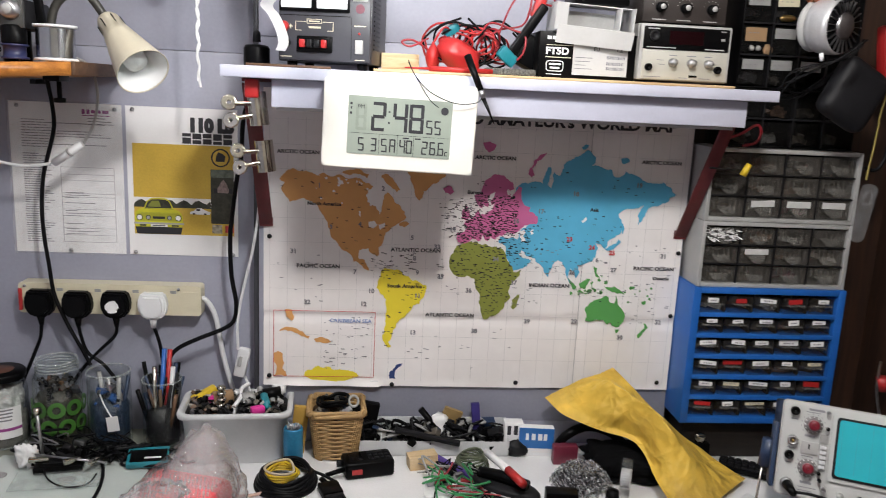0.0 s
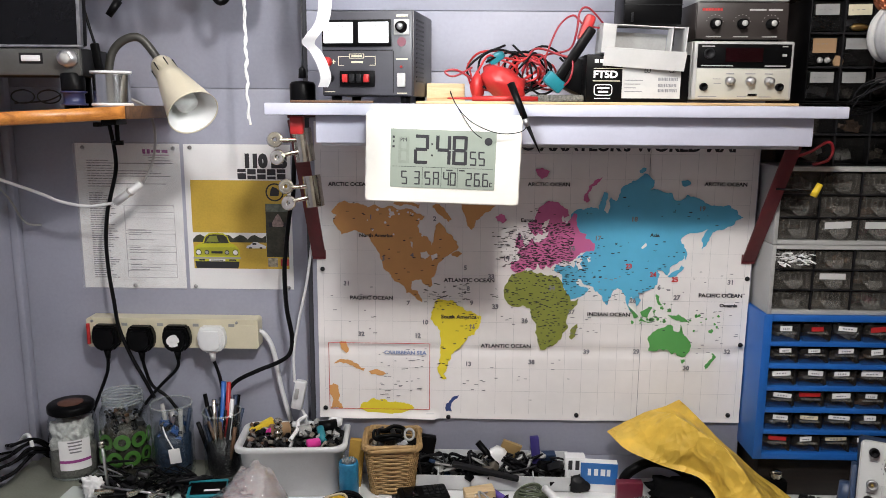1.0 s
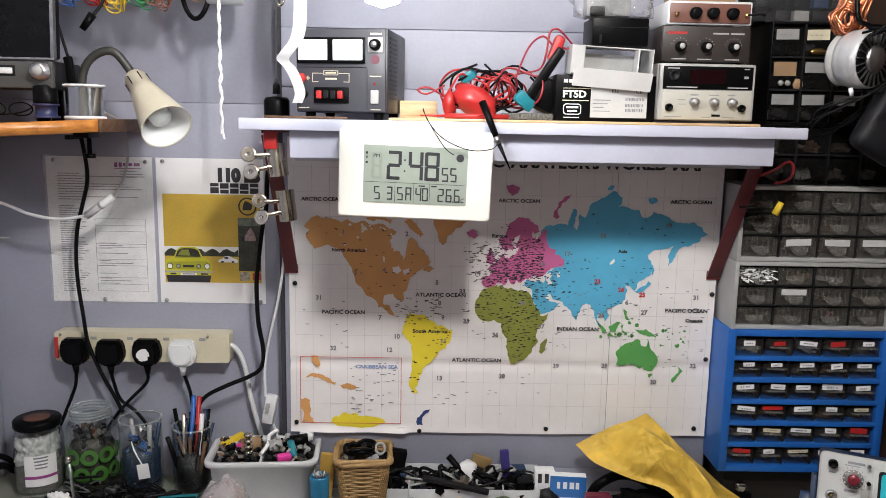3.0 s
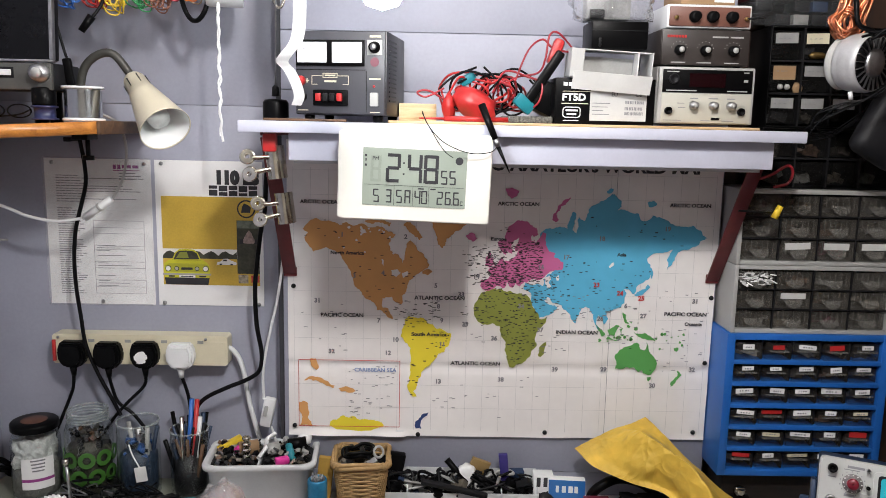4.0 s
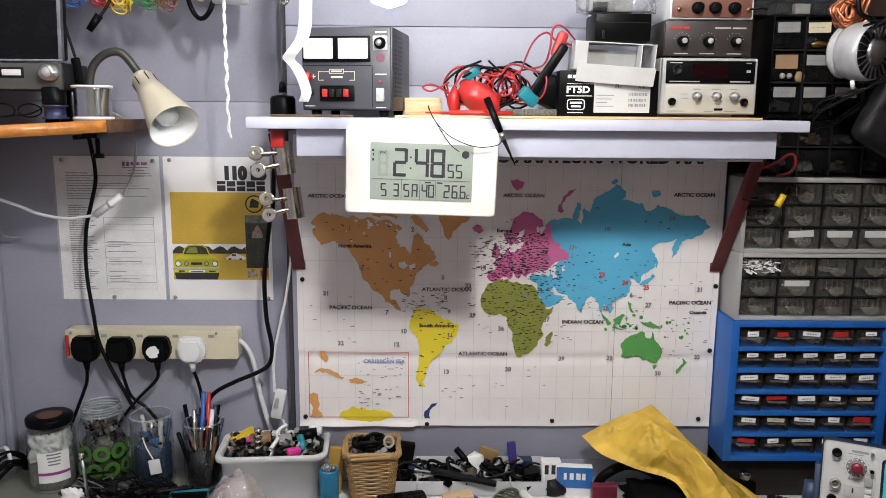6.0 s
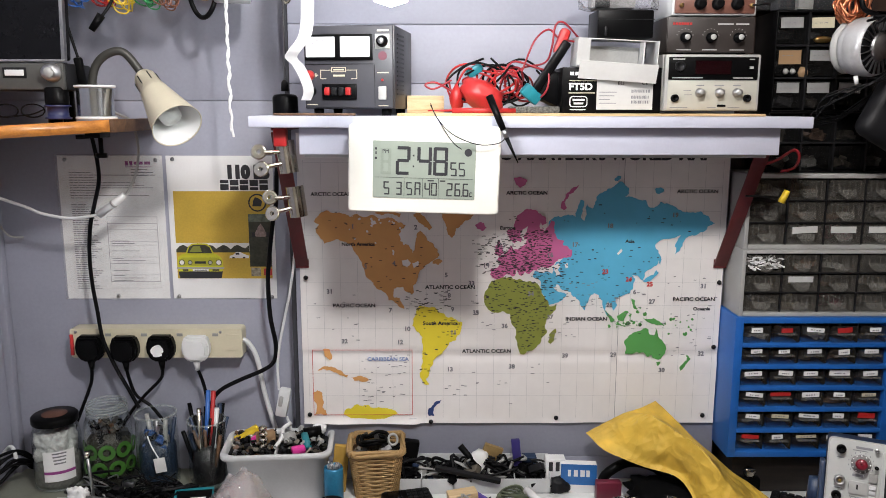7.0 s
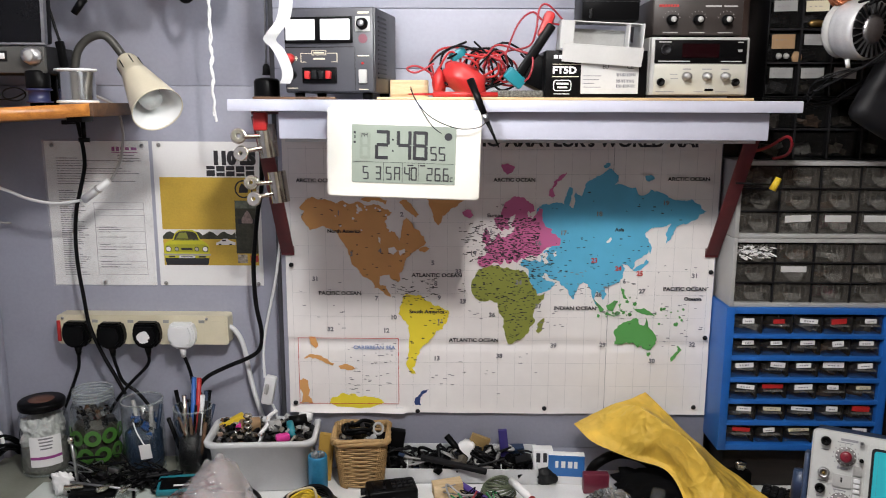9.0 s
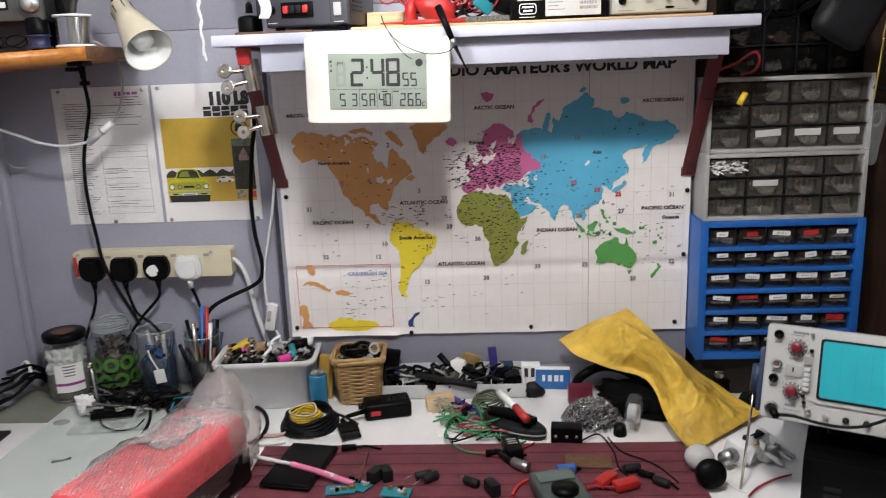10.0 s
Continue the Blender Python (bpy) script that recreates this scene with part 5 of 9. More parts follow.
part("maker_name", bars([(0.013 + 0.0085 * k, 0.062, 0.0195 + 0.0085 * k, 0.0675) for k in range(4)], -0.0008, 0.0006), PAPER, carton, "", False, False)
part("rule", bars([(0.012, 0.0525, 0.058, 0.0535), (0.011, 0.0325, 0.055, 0.034)], -0.0008, 0.0006), CREAM, carton, "", False, False)
bd = rounded(0.013, 0.010, 0.043, 0.028, 0.005, 3)
part("badge", plate(bd, 0.0004, pose(0, -0.0006, 0)), PAPER, carton, "", False, False)
part("badge_field", plate(rounded(0.0145, 0.0115, 0.0415, 0.0265, 0.004, 3), 0.0004, pose(0, -0.0010, 0)), BLACK, carton, "", False, False)
part("badge_text", bars([(0.018, 0.0205, 0.038, 0.0235), (0.020, 0.0145, 0.036, 0.0175), (0.014, 0.005, 0.040, 0.0062)], -0.0014, 0.0004), PAPER, carton, "", False, False)
tray = thing("open_carton_tray", "open white card tray lying tipped on the black carton", "box", pose(0.335, -0.222, TOP + 0.0805, 3, 3, -3))
part("bottom_panel", span((0.0, 0.012, 0.0), (0.132, 0.095, 0.0015)), WHITECARD, tray, "", False, False)
part("top_panel", span((0.0, 0.02, 0.046), (0.132, 0.095, 0.0475)), WHITECARD, tray, "", False, False)
part("side_panel", span((0.0, 0.0, 0.0), (0.0015, 0.095, 0.047)), WHITECARD, tray, "", False, False)
part("side_panel", span((0.1305, 0.0, 0.0), (0.132, 0.095, 0.047)), WHITECARD, tray, "", False, False)
part("inner_card", span((0.019, 0.003, 0.002), (0.021, 0.05, 0.045)), WHITECARD, tray, "", False, False)
part("inner_card", span((0.108, 0.004, 0.002), (0.11, 0.04, 0.045)), WHITECARD, tray, "", False, False)
part("front_flap", box((0.068, -0.006, -0.005), (0.128, 0.0015, 0.030), 0, pose(0, 0, 0, 14, 1, 0)), WHITECARD, tray, "", False, False)
part("flap", box((0.009, -0.002, 0.024), (0.022, 0.0015, 0.044), 0, pose(0, 0, 0, 0, 0, 20)), WHITECARD, tray, "", False, False)
part("grey_insert", span((0.022, 0.045, 0.002), (0.108, 0.05, 0.036)), GREYPL, tray, "", False, False)

adapter = thing("black_case", "small black plastic case on top of the white tray", "case", pose(0.372, -0.20, 1.6385, 0, 0, 2))
part("shell", span((0, 0, 0), (0.095, 0.07, 0.046), 0.003), BLACK, adapter)
part("lid_line", span((-0.0004, -0.0006, 0.030), (0.0954, 0.0004, 0.0312)), CHARCOAL, adapter)
part("clasp", span((0.012, -0.003, 0.004), (0.016, 0.0, 0.018), 0.0006), CHARCOAL, adapter)


def crumpled(c, s, seed, amount=0.35, sub=4):
    """A crumpled bag: a box-like lump with sharp random folds."""
    bm = bmesh.new()
    bmesh.ops.create_icosphere(bm, subdivisions=sub, radius=1)
    for v in bm.verts:
        d = v.co.normalized()
        k = 1 / max(abs(d.x), abs(d.y), abs(d.z)) ** 0.6
        q = d * k
        w = 1 + amount * (abs(noise.noise(d * 2.3 + Vector((seed, 0, 0)))) - 0.2) + amount * 0.4 * abs(noise.noise(d * 6 + Vector((seed, 2, 0))))
        v.co = Vector((q.x * s[0] * w, q.y * s[1] * w, q.z * s[2] * w)) + Vector(c)
    return bm


bag = thing("polythene_bag", "crinkled clear polythene bag of parts on the black case", "bag", pose(0.41, -0.165, 1.6845))
part("film", crumpled((0, 0, 0.040), (0.066, 0.035, 0.038), 3), POLY, bag)
part("inner_box", span((-0.045, -0.012, 0.004), (0.03, 0.02, 0.055), 0.003), mat("frosted_part", (0.30, 0.30, 0.30), 0.4, var=0.5, scale=40), bag)
part("inner_part", span((-0.04, -0.02, 0.004), (-0.015, -0.015, 0.02), 0.002), CHARCOAL, bag)

# frequency counter
cnt = thing("frequency_counter", "grey frequency counter with a black display and cream panel", "instrument", pose(0.481, -0.218, TOP + 0.0045, 0, 0, 1.5))
part("case", span((0.0, 0.008, 0.004), (0.165, 0.16, 0.097), 0.003), GREYPL, cnt)
part("bezel", span((0.002, 0.0, 0.004), (0.163, 0.010, 0.0965), 0.003), LIGHTGREY, cnt)
part("display_panel", span((0.008, -0.0022, 0.055), (0.158, 0.001, 0.092), 0.001), BLACK, cnt, "black upper panel")
part("red_window", span((0.052, -0.003, 0.064), (0.112, -0.002, 0.086)), mat("dark_red_display_filter", (0.008, 0.001, 0.002), 0.15, bump=0), cnt, "dark red display window")
part("lower_panel", span((0.008, -0.0022, 0.006), (0.158, 0.001, 0.0535), 0.001), CREAMPANEL, cnt, "cream lower panel")
part("lens", lathe([(0.0085, 0), (0.0085, 0.003), (0.006, 0.0035), (0.0055, 0.0015), (0.0001, 0.0015)], 18, pose(0.026, -0.002, 0.077, 90)), CHARCOAL, cnt)
for x in (0.061, 0.094, 0.124):
    knob(cnt, x, -0.002, 0.034, 0.0065, 0.012, STEEL, GREYPL)
for x in (0.019, 0.141):
    part("socket", lathe([(0.0062, 0), (0.0062, 0.006), (0.004, 0.0062), (0.0035, 0.002), (0.0001, 0.002)], 16, pose(x, -0.002, 0.025, 90)), BLACK, cnt)
part("slide_switch", span((0.092, -0.004, 0.011), (0.106, -0.002, 0.0145)), BLACK, cnt)
part("caption_mark", bars([(0.055, 0.045, 0.068, 0.0465), (0.086, 0.045, 0.102, 0.0465), (0.117, 0.045, 0.13, 0.0465), (0.012, 0.009, 0.042, 0.0102), (0.075, 0.009, 0.09, 0.0102), (0.110, 0.009, 0.13, 0.0102), (0.034, 0.037, 0.046, 0.038), (0.036, 0.030, 0.048, 0.031)], -0.0028, 0.0005), GREYINK, cnt, "", False, False)
part("panel_mark", bars([(0.014, 0.0875, 0.034, 0.0892), (0.014, 0.0572, 0.065, 0.059), (0.116, 0.0572, 0.150, 0.059), (0.143, 0.073, 0.150, 0.077), (0.142, 0.0875, 0.151, 0.0892)], -0.0028, 0.0005), LIGHTGREY, cnt, "", False, False)

# aerial tuner
tun = thing("aerial_tuner", "dark brown aerial tuner with three black knobs", "instrument", pose(0.485, -0.212, 1.6125, 0, 0, 1))
part("case", span((0, 0.004, 0.002), (0.147, 0.15, 0.060), 0.0025), BROWNGEAR, tun)
part("front_panel", span((0.001, 0, 0.002), (0.146, 0.005, 0.059), 0.0015), BROWNGEAR, tun)
for x in (0.030, 0.073, 0.119):
    knob(tun, x, 0, 0.026, 0.0075, 0.014, BLACK, LIGHTGREY)
    part("dial_mark", bars([(x + 0.014 * math.cos(a) - 0.0006, 0.026 + 0.014 * math.sin(a) - 0.0006, x + 0.014 * math.cos(a) + 0.0006, 0.026 + 0.014 * math.sin(a) + 0.0006) for a in [0.3 + 0.42 * q for q in range(7)]] + [(x - 0.013, 0.0055, x + 0.011, 0.0072)], -0.0006, 0.0006), LIGHTGREY, tun, "", False, False)
part("maker_mark", bars([(0.009 + 0.0047 * k, 0.046, 0.0127 + 0.0047 * k, 0.050) for k in range(7)], -0.0006, 0.0006), REDPL, tun, "red maker's mark", False, False)
part("model_mark", bars([(0.084, 0.0465, 0.110, 0.049), (0.114, 0.0465, 0.136, 0.049)], -0.0006, 0.0006), LIGHTGREY, tun, "", False, False)
for x in (0.02, 0.125):
    part("foot", span((x, 0.01, 0.0), (x + 0.012, 0.02, 0.003)), BLACK, tun)

swr = thing("swr_meter", "small coppery brown instrument in a white case", "instrument", pose(0.492, -0.212, 1.674, 0, 0, 1))
part("case", span((0, 0.003, 0.0), (0.141, 0.13, 0.038), 0.003), OFFWHITE, swr)
part("front_panel", span((0.004, 0, 0.003), (0.137, 0.005, 0.034), 0.0015), COPPERPANEL, swr, "coppery brown panel")
for x in (0.045, 0.074, 0.106):
    knob(swr, x, 0, 0.018, 0.0085, 0.012, BLACK)
for x in (0.014, 0.130):
    part("jack", rod((x, 0.002, 0.016), (x, -0.006, 0.016), 0.003), BRASS, swr)
part("plug_tail", tube([(0.130, -0.005, 0.016), (0.140, -0.010, 0.016), (0.150, -0.005, 0.018), (0.17, 0.02, 0.02)], 0.0015, 6), RUBBER, swr)
for x in (0.012, 0.118):
    part("foot", span((x, 0.012, -0.002), (x + 0.012, 0.022, 0.0)), WHITEPL, swr)
cb = thing("small_carton", "small brown cardboard carton with a white label", "box", pose(0.515, -0.205, 1.7125, 0, 0, 2))
part("carton_body", span((0, 0, 0), (0.090, 0.09, 0.05), 0.0012), CARDB, cb)
part("label", bars([(0.055, 0.004, 0.088, 0.030)], -0.001, 0.0006), PAPER, cb, "", False, False)
lettering("CE", 0.010, (0.032, -0.0008, 0.013), cb, INK)
part("barcode", bars([(0.059 + 0.0028 * k, 0.008, 0.0605 + 0.0028 * k, 0.015) for k in range(9)], -0.0015, 0.0004), GREYINK, cb, "", False, False)

# bulldog clips on the left bracket
def bulldog(m, label):
    c = thing("bulldog_clip", label, "clip", m, "clips on the bracket")
    pr = [(-0.016, -0.008), (-0.0145, 0.001), (-0.0105, 0.0065), (-0.005, 0.0098), (0.0, 0.0108), (0.005, 0.0098), (0.0105, 0.0065), (0.0145, 0.001), (0.016, -0.008), (0.013, -0.006), (0.0, 0.004), (-0.013, -0.006)]
    bm = bmesh.new()
    a = [bm.verts.new((x, y, 0.0275)) for x, y in pr]
    b = [bm.verts.new((x, y, -0.0275)) for x, y in pr]
    n = len(pr)
    for i in range(n):
        bm.faces.new((a[i], a[(i + 1) % n], b[(i + 1) % n], b[i]))
    bm.faces.new(a[::-1])
    bm.faces.new(b)
    bm.transform(pose(0, 0, 0, 180, 0, 0))
    bmesh.ops.recalc_face_normals(bm, faces=bm.faces[:])
    part("jaw", bm, CHROME, c)
    for s in (0.010, -0.010):
        part("arm", tube([(-0.008, -0.004, s), (-0.022, -0.010, s * 1.1), (-0.034, -0.013, s * 1.2)], 0.0042, 8), CHROME, c)
        part("ear", lathe([(0.0030, -0.0016), (0.0055, -0.0016), (0.010, -0.0012), (0.0125, -0.0018), (0.0135, 0), (0.0125, 0.0018), (0.010, 0.0012), (0.0055, 0.0016), (0.0030, 0.0016), (0.0030, -0.0016)], 18, pose(-0.042, -0.014, s * 1.45, 74, 20 * (1 if s > 0 else -1), 0)), CHROME, c)
    return c


bulldog(pose(*(-0.151, -0.205, 1.441), 0, -7, 0), "nickel bulldog clip gripping the red bracket")
bulldog(pose(*(-0.147, -0.150, 1.358), 0, -7, 0), "nickel bulldog clip holding the cords on the bracket")
solo("red_peg", box((-0.158, -0.212, 1.474), (0.022, 0.02, 0.030), 0.003), REDPL, "small red plastic peg on the bracket top", "peg")
# screwdriver tip with yellow sleeve poking from the right bracket
sd = thing("sleeved_tool", "thin black tool with a yellow sleeve stuck through the bracket", "tool", pose(*(0.695, -0.130, 1.365)))
part("shaft", rod((-0.028, 0, 0.002), (0.03, -0.004, 0.0), 0.0018), BLACK, sd)
part("sleeve", rod((0.036, -0.004, -0.010), (0.046, -0.004, 0.012), 0.0065, 0.0055), WIREYELLOW, sd, "yellow sleeve")


# ---- lamps hung from the ceiling ----
def hanging_lamp(place, r, material, label):
    l = thing("pendant_bulb", label, "lamp", pose(*place))
    part("bulb", lathe([(0.0002, -r), (r * 0.6, -r * 0.8), (r, 0), (r * 0.85, r * 0.55), (r * 0.5, r * 1.15)], 20), material, l, "lit bulb")
    part("holder", lathe([(r * 0.5, r * 1.16), (r * 0.62, r * 1.3), (r * 0.6, r * 2.2), (r * 0.2, r * 2.5)], 16), WHITEPL, l)
    part("flex", rod((0, 0, r * 2.4), (0, 0, 2.4 - place[2]), 0.003), WHITEPL, l)


hanging_lamp(LAMP_A, 0.070, BULB_A, "bare lit bulb hanging from the ceiling on white flex")
hanging_lamp(LAMP_B, 0.033, BULB_B, "bare lit bulb hanging in front of the wall shelf")
hanging_lamp(LAMP_C, 0.045, BULB_C, "second lit bulb hanging from the ceiling")


def again(src, parent, m):
    """One more object on the same mesh, under another parent."""
    ob = new(src.name.split(".")[0], src.data)
    ob.parent = parent
    ob.matrix_basis = m
    WHERE[ob.name] = WHERE[parent.name]
    for key in ("label", "kind"):
        if key in src:
            ob[key] = src[key]
    return ob


# ---- drawer cabinets ----
def carcass(cab, w, h, d, cols, rows, material, wall, lip, back, dividers=True):
    part("side_panel", span((0, 0, 0), (wall, d, h), 0.001), material, cab)
    part("side_panel", span((w - wall, 0, 0), (w, d, h), 0.001), material, cab)
    part("top_panel", span((wall, 0, h - lip), (w - wall, d, h), 0.001), material, cab)
    part("bottom_panel", span((wall, 0, 0), (w - wall, d, lip), 0.001), material, cab)
    part("back_panel", span((wall, d - 0.004, lip), (w - wall, d, h - lip)), back, cab)
    cw, ch = (w - 2 * wall) / cols, (h - 2 * lip) / rows
    return cw, ch


def contents(rnd, w, h, d, material):
    bm = bmesh.new()
    for _ in range(5):
        box((rnd.uniform(-w * 0.3, w * 0.3), rnd.uniform(0.2, 0.8) * d, rnd.uniform(0.15, 0.4) * h), (rnd.uniform(0.2, 0.5) * w, rnd.uniform(0.2, 0.5) * d, rnd.uniform(0.1, 0.45) * h), 0, pose(0, 0, 0, rnd.uniform(-20, 20), rnd.uniform(-25, 25), rnd.uniform(0, 90)), bm)
    return part_data("drawer_fill", bm, material)


def part_data(name, bm, material):
    """A mesh kept for use by several objects."""
    me = bpy.data.meshes.new(name)
    bm.to_mesh(me)
    bm.free()
    me.materials.append(material)
    return me


def child(name, me, parent, m=None, label=""):
    ob = new(name, me)
    ob.parent = parent
    ob.matrix_basis = m or Matrix()
    WHERE[ob.name] = WHERE[parent.name]
    if label:
        ob["label"] = label
    return ob


rnd = random.Random(77)
FILLS = [mat("assorted_fill", c, 0.5, 0.1, 0.4, 90, 0.3) for c in ((0.12, 0.105, 0.09), (0.24, 0.21, 0.17), (0.06, 0.06, 0.065), (0.30, 0.30, 0.28), (0.15, 0.09, 0.06))]
PINKFILL = mat("pink_fill", (0.28, 0.10, 0.14), 0.5, 0, 0.3, 90)


def scoop(w, h):
    """The half-round finger pull on a drawer front."""
    bm = bmesh.new()
    n = 10
    top = [bm.verts.new((w * (k / n - 0.5), 0, 0)) for k in range(n + 1)]
    lip = [bm.verts.new((w * 0.86 * (k / n - 0.5), -0.011 * math.sin(math.pi * k / n) ** 0.5, -h * math.sin(math.pi * k / n) ** 0.6)) for k in range(n + 1)]
    for k in range(n):
        bm.faces.new((top[k], top[k + 1], lip[k + 1], lip[k]))
    bmesh.ops.solidify(bm, geom=bm.faces[:], thickness=0.0014)
    return bm


def grey_cabinet(x, y, z, h, lighted, label):
    cab = thing("drawer_cabinet", label, "drawer cabinet", pose(x, y, z), "stacked drawer cabinets")
    w, d = 0.308, 0.138
    # Black back and charcoal dividers put the shade of the recesses into colour
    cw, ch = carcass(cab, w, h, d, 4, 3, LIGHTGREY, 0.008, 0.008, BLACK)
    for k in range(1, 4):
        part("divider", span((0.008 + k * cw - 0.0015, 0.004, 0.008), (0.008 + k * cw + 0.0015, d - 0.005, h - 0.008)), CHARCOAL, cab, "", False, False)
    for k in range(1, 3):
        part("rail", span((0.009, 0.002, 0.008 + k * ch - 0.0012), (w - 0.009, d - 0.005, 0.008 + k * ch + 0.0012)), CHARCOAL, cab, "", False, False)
    fw, fh = cw - 0.006, ch - 0.005
    front = part_data("drawer", span((-fw / 2, 0, 0), (fw / 2, 0.0018, fh), 0.0006), SMOKE)
    pull = part_data("finger_pull", scoop(fw * 0.66, fh * 0.46), DRAWERLIP)
    side = part_data("drawer_side", span((-fw / 2, 0.002, 0), (-fw / 2 + 0.0012, 0.11, fh * 0.8)), SMOKE)
    floor_me = part_data("drawer_floor", span((-fw / 2, 0.002, 0), (fw / 2, 0.11, 0.0012)), SMOKE)
    ribs = bmesh.new()
    for k in range(6):
        xx = -fw / 2 + fw * (k + 0.7) / 6.4
        span((xx, 0.0018, fh * 0.35), (xx + 0.0012, 0.004, fh * 0.95), 0, ribs)
    rib = part_data("moulded_ribs", ribs, DRAWERLIP)
    tag = part_data("paper_label", bars([(-fw * 0.36, fh * 0.56, fw * 0.36, fh * 0.90)], -0.0006, 0.0005), WHITECARD)
    for r in range(3):
        for c in range(4):
            m = pose(0.008 + (c + 0.5) * cw, 0.004 + rnd.uniform(-0.002, 0.002), 0.0095 + r * ch, 0, 0, rnd.uniform(-0.6, 0.6))
            dr = child("drawer", front, cab, m)
            child("finger_pull", pull, dr, pose(0, -0.0002, fh * 0.52))
            child("drawer_side", side, dr)
            child("drawer_side", side, dr, pose(fw - 0.0012, 0, 0))
            child("drawer_floor", floor_me, dr)
            child("moulded_ribs", rib, dr)
            if rnd.random() < 0.9:
                child("drawer_fill", contents(rnd, fw, fh, 0.09, PINKFILL if (r, c) in ((0, 2),) else rnd.choice(FILLS)), dr, pose(0, 0.004, 0.003))
            if (r, c) in lighted:
                child("paper_label", tag, dr, pose(0, 0, 0, 0, rnd.uniform(-4, 4), 0), "white paper label")
    return cab


CX, CY = 0.690, -0.080
grey_cabinet(CX, CY, 1.1265, 0.132, {(1, 1)}, "light grey cabinet of twelve smoky drawers")
grey_cabinet(CX, CY, 1.2595, 0.143, {(0, 1), (0, 2), (0, 3)}, "light grey cabinet of twelve smoky drawers, some labelled")

# white bits heaped in one drawer
bm = bmesh.new()
for _ in range(90):
    box((rnd.uniform(-0.032, 0.032), rnd.uniform(-0.004, 0.03), rnd.uniform(0.0, 0.022)), (0.012, 0.003, 0.002), 0, pose(0, 0, 0, rnd.uniform(-20, 20), rnd.uniform(-30, 30), rnd.uniform(-60, 60)), bm)
tagged(solo("white_offcuts", bm, PAPER, "heap of white offcuts in an open drawer", "offcuts", pose(CX + 0.044, CY - 0.002, 1.1265 + 0.0945)), kind="stuff")

blue = thing("drawer_cabinet", "bright blue plastic cabinet of thirty labelled clear drawers", "drawer cabinet", pose(CX - 0.006, CY - 0.006, 0.838), "stacked drawer cabinets")
bw, bh, bd_ = 0.318, 0.288, 0.147
# Inside parts coloured near black for the shaded depth behind the drawers
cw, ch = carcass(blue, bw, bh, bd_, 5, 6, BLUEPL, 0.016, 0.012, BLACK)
for k in range(1, 6):
    part("rail", span((0.016, -0.001, 0.012 + k * ch - 0.004), (bw - 0.016, bd_ - 0.006, 0.012 + k * ch + 0.004), 0.0008), BLUEPL, blue)
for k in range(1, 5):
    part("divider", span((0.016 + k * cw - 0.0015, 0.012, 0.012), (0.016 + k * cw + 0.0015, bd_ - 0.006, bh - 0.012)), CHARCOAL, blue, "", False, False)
fw, fh = cw - 0.007, ch - 0.0105
front = part_data("drawer", span((-fw / 2, 0, 0), (fw / 2, 0.0018, fh), 0.0006), DARKSMOKE)
pull = part_data("finger_pull", span((-fw * 0.36, -0.008, fh * 0.50), (fw * 0.36, 0, fh * 0.56), 0.0005), DRAWERLIP)
side = part_data("drawer_side", span((-fw / 2, 0.002, 0), (-fw / 2 + 0.0012, 0.12, fh * 0.85)), DARKSMOKE)
INKBAR = {}
for r in range(6):
    for c in range(5):
        m = pose(0.016 + (c + 0.5) * cw, 0.005 + rnd.uniform(-0.002, 0.003), 0.0165 + r * ch, 0, rnd.uniform(-0.8, 0.8), rnd.uniform(-1, 1))
        dr = child("drawer", front, blue, m)
        child("finger_pull", pull, dr)
        child("drawer_side", side, dr)
        child("drawer_side", side, dr, pose(fw - 0.0012, 0, 0))
        child("drawer_fill", contents(rnd, fw, fh, 0.09, rnd.choice(FILLS)), dr, pose(0, 0.004, 0.002))
        lw = rnd.choice((0.22, 0.28, 0.34, 0.40)) * fw
        red = (r, c) in ((5, 1), (5, 3), (2, 1), (1, 4), (0, 0))
        yel = (r, c) in ((1, 1), (0, 2), (2, 4))
        ll = part_data("paper_label", bars([(-lw, fh * rnd.uniform(0.60, 0.66), lw, fh * (rnd.uniform(0.86, 0.96) if not yel else 0.85))], -0.0012, 0.0006), REDPL if red else (CREAM if yel else PAPER))
        lab = child("paper_label", ll, dr, pose(rnd.uniform(-0.003, 0.003), -0.0012, 0, 0, rnd.uniform(-5, 5), 0), "red label" if red else "pale paper label")
        if not red:
            wr = part_data("writing", bars([(-lw * 0.55 + q * lw * 0.3, fh * 0.72, -lw * 0.55 + q * lw * 0.3 + lw * rnd.uniform(0.10, 0.24), fh * 0.78) for q in range(4)], -0.0018, 0.0005), GREYINK)
            child("writing", wr, lab)


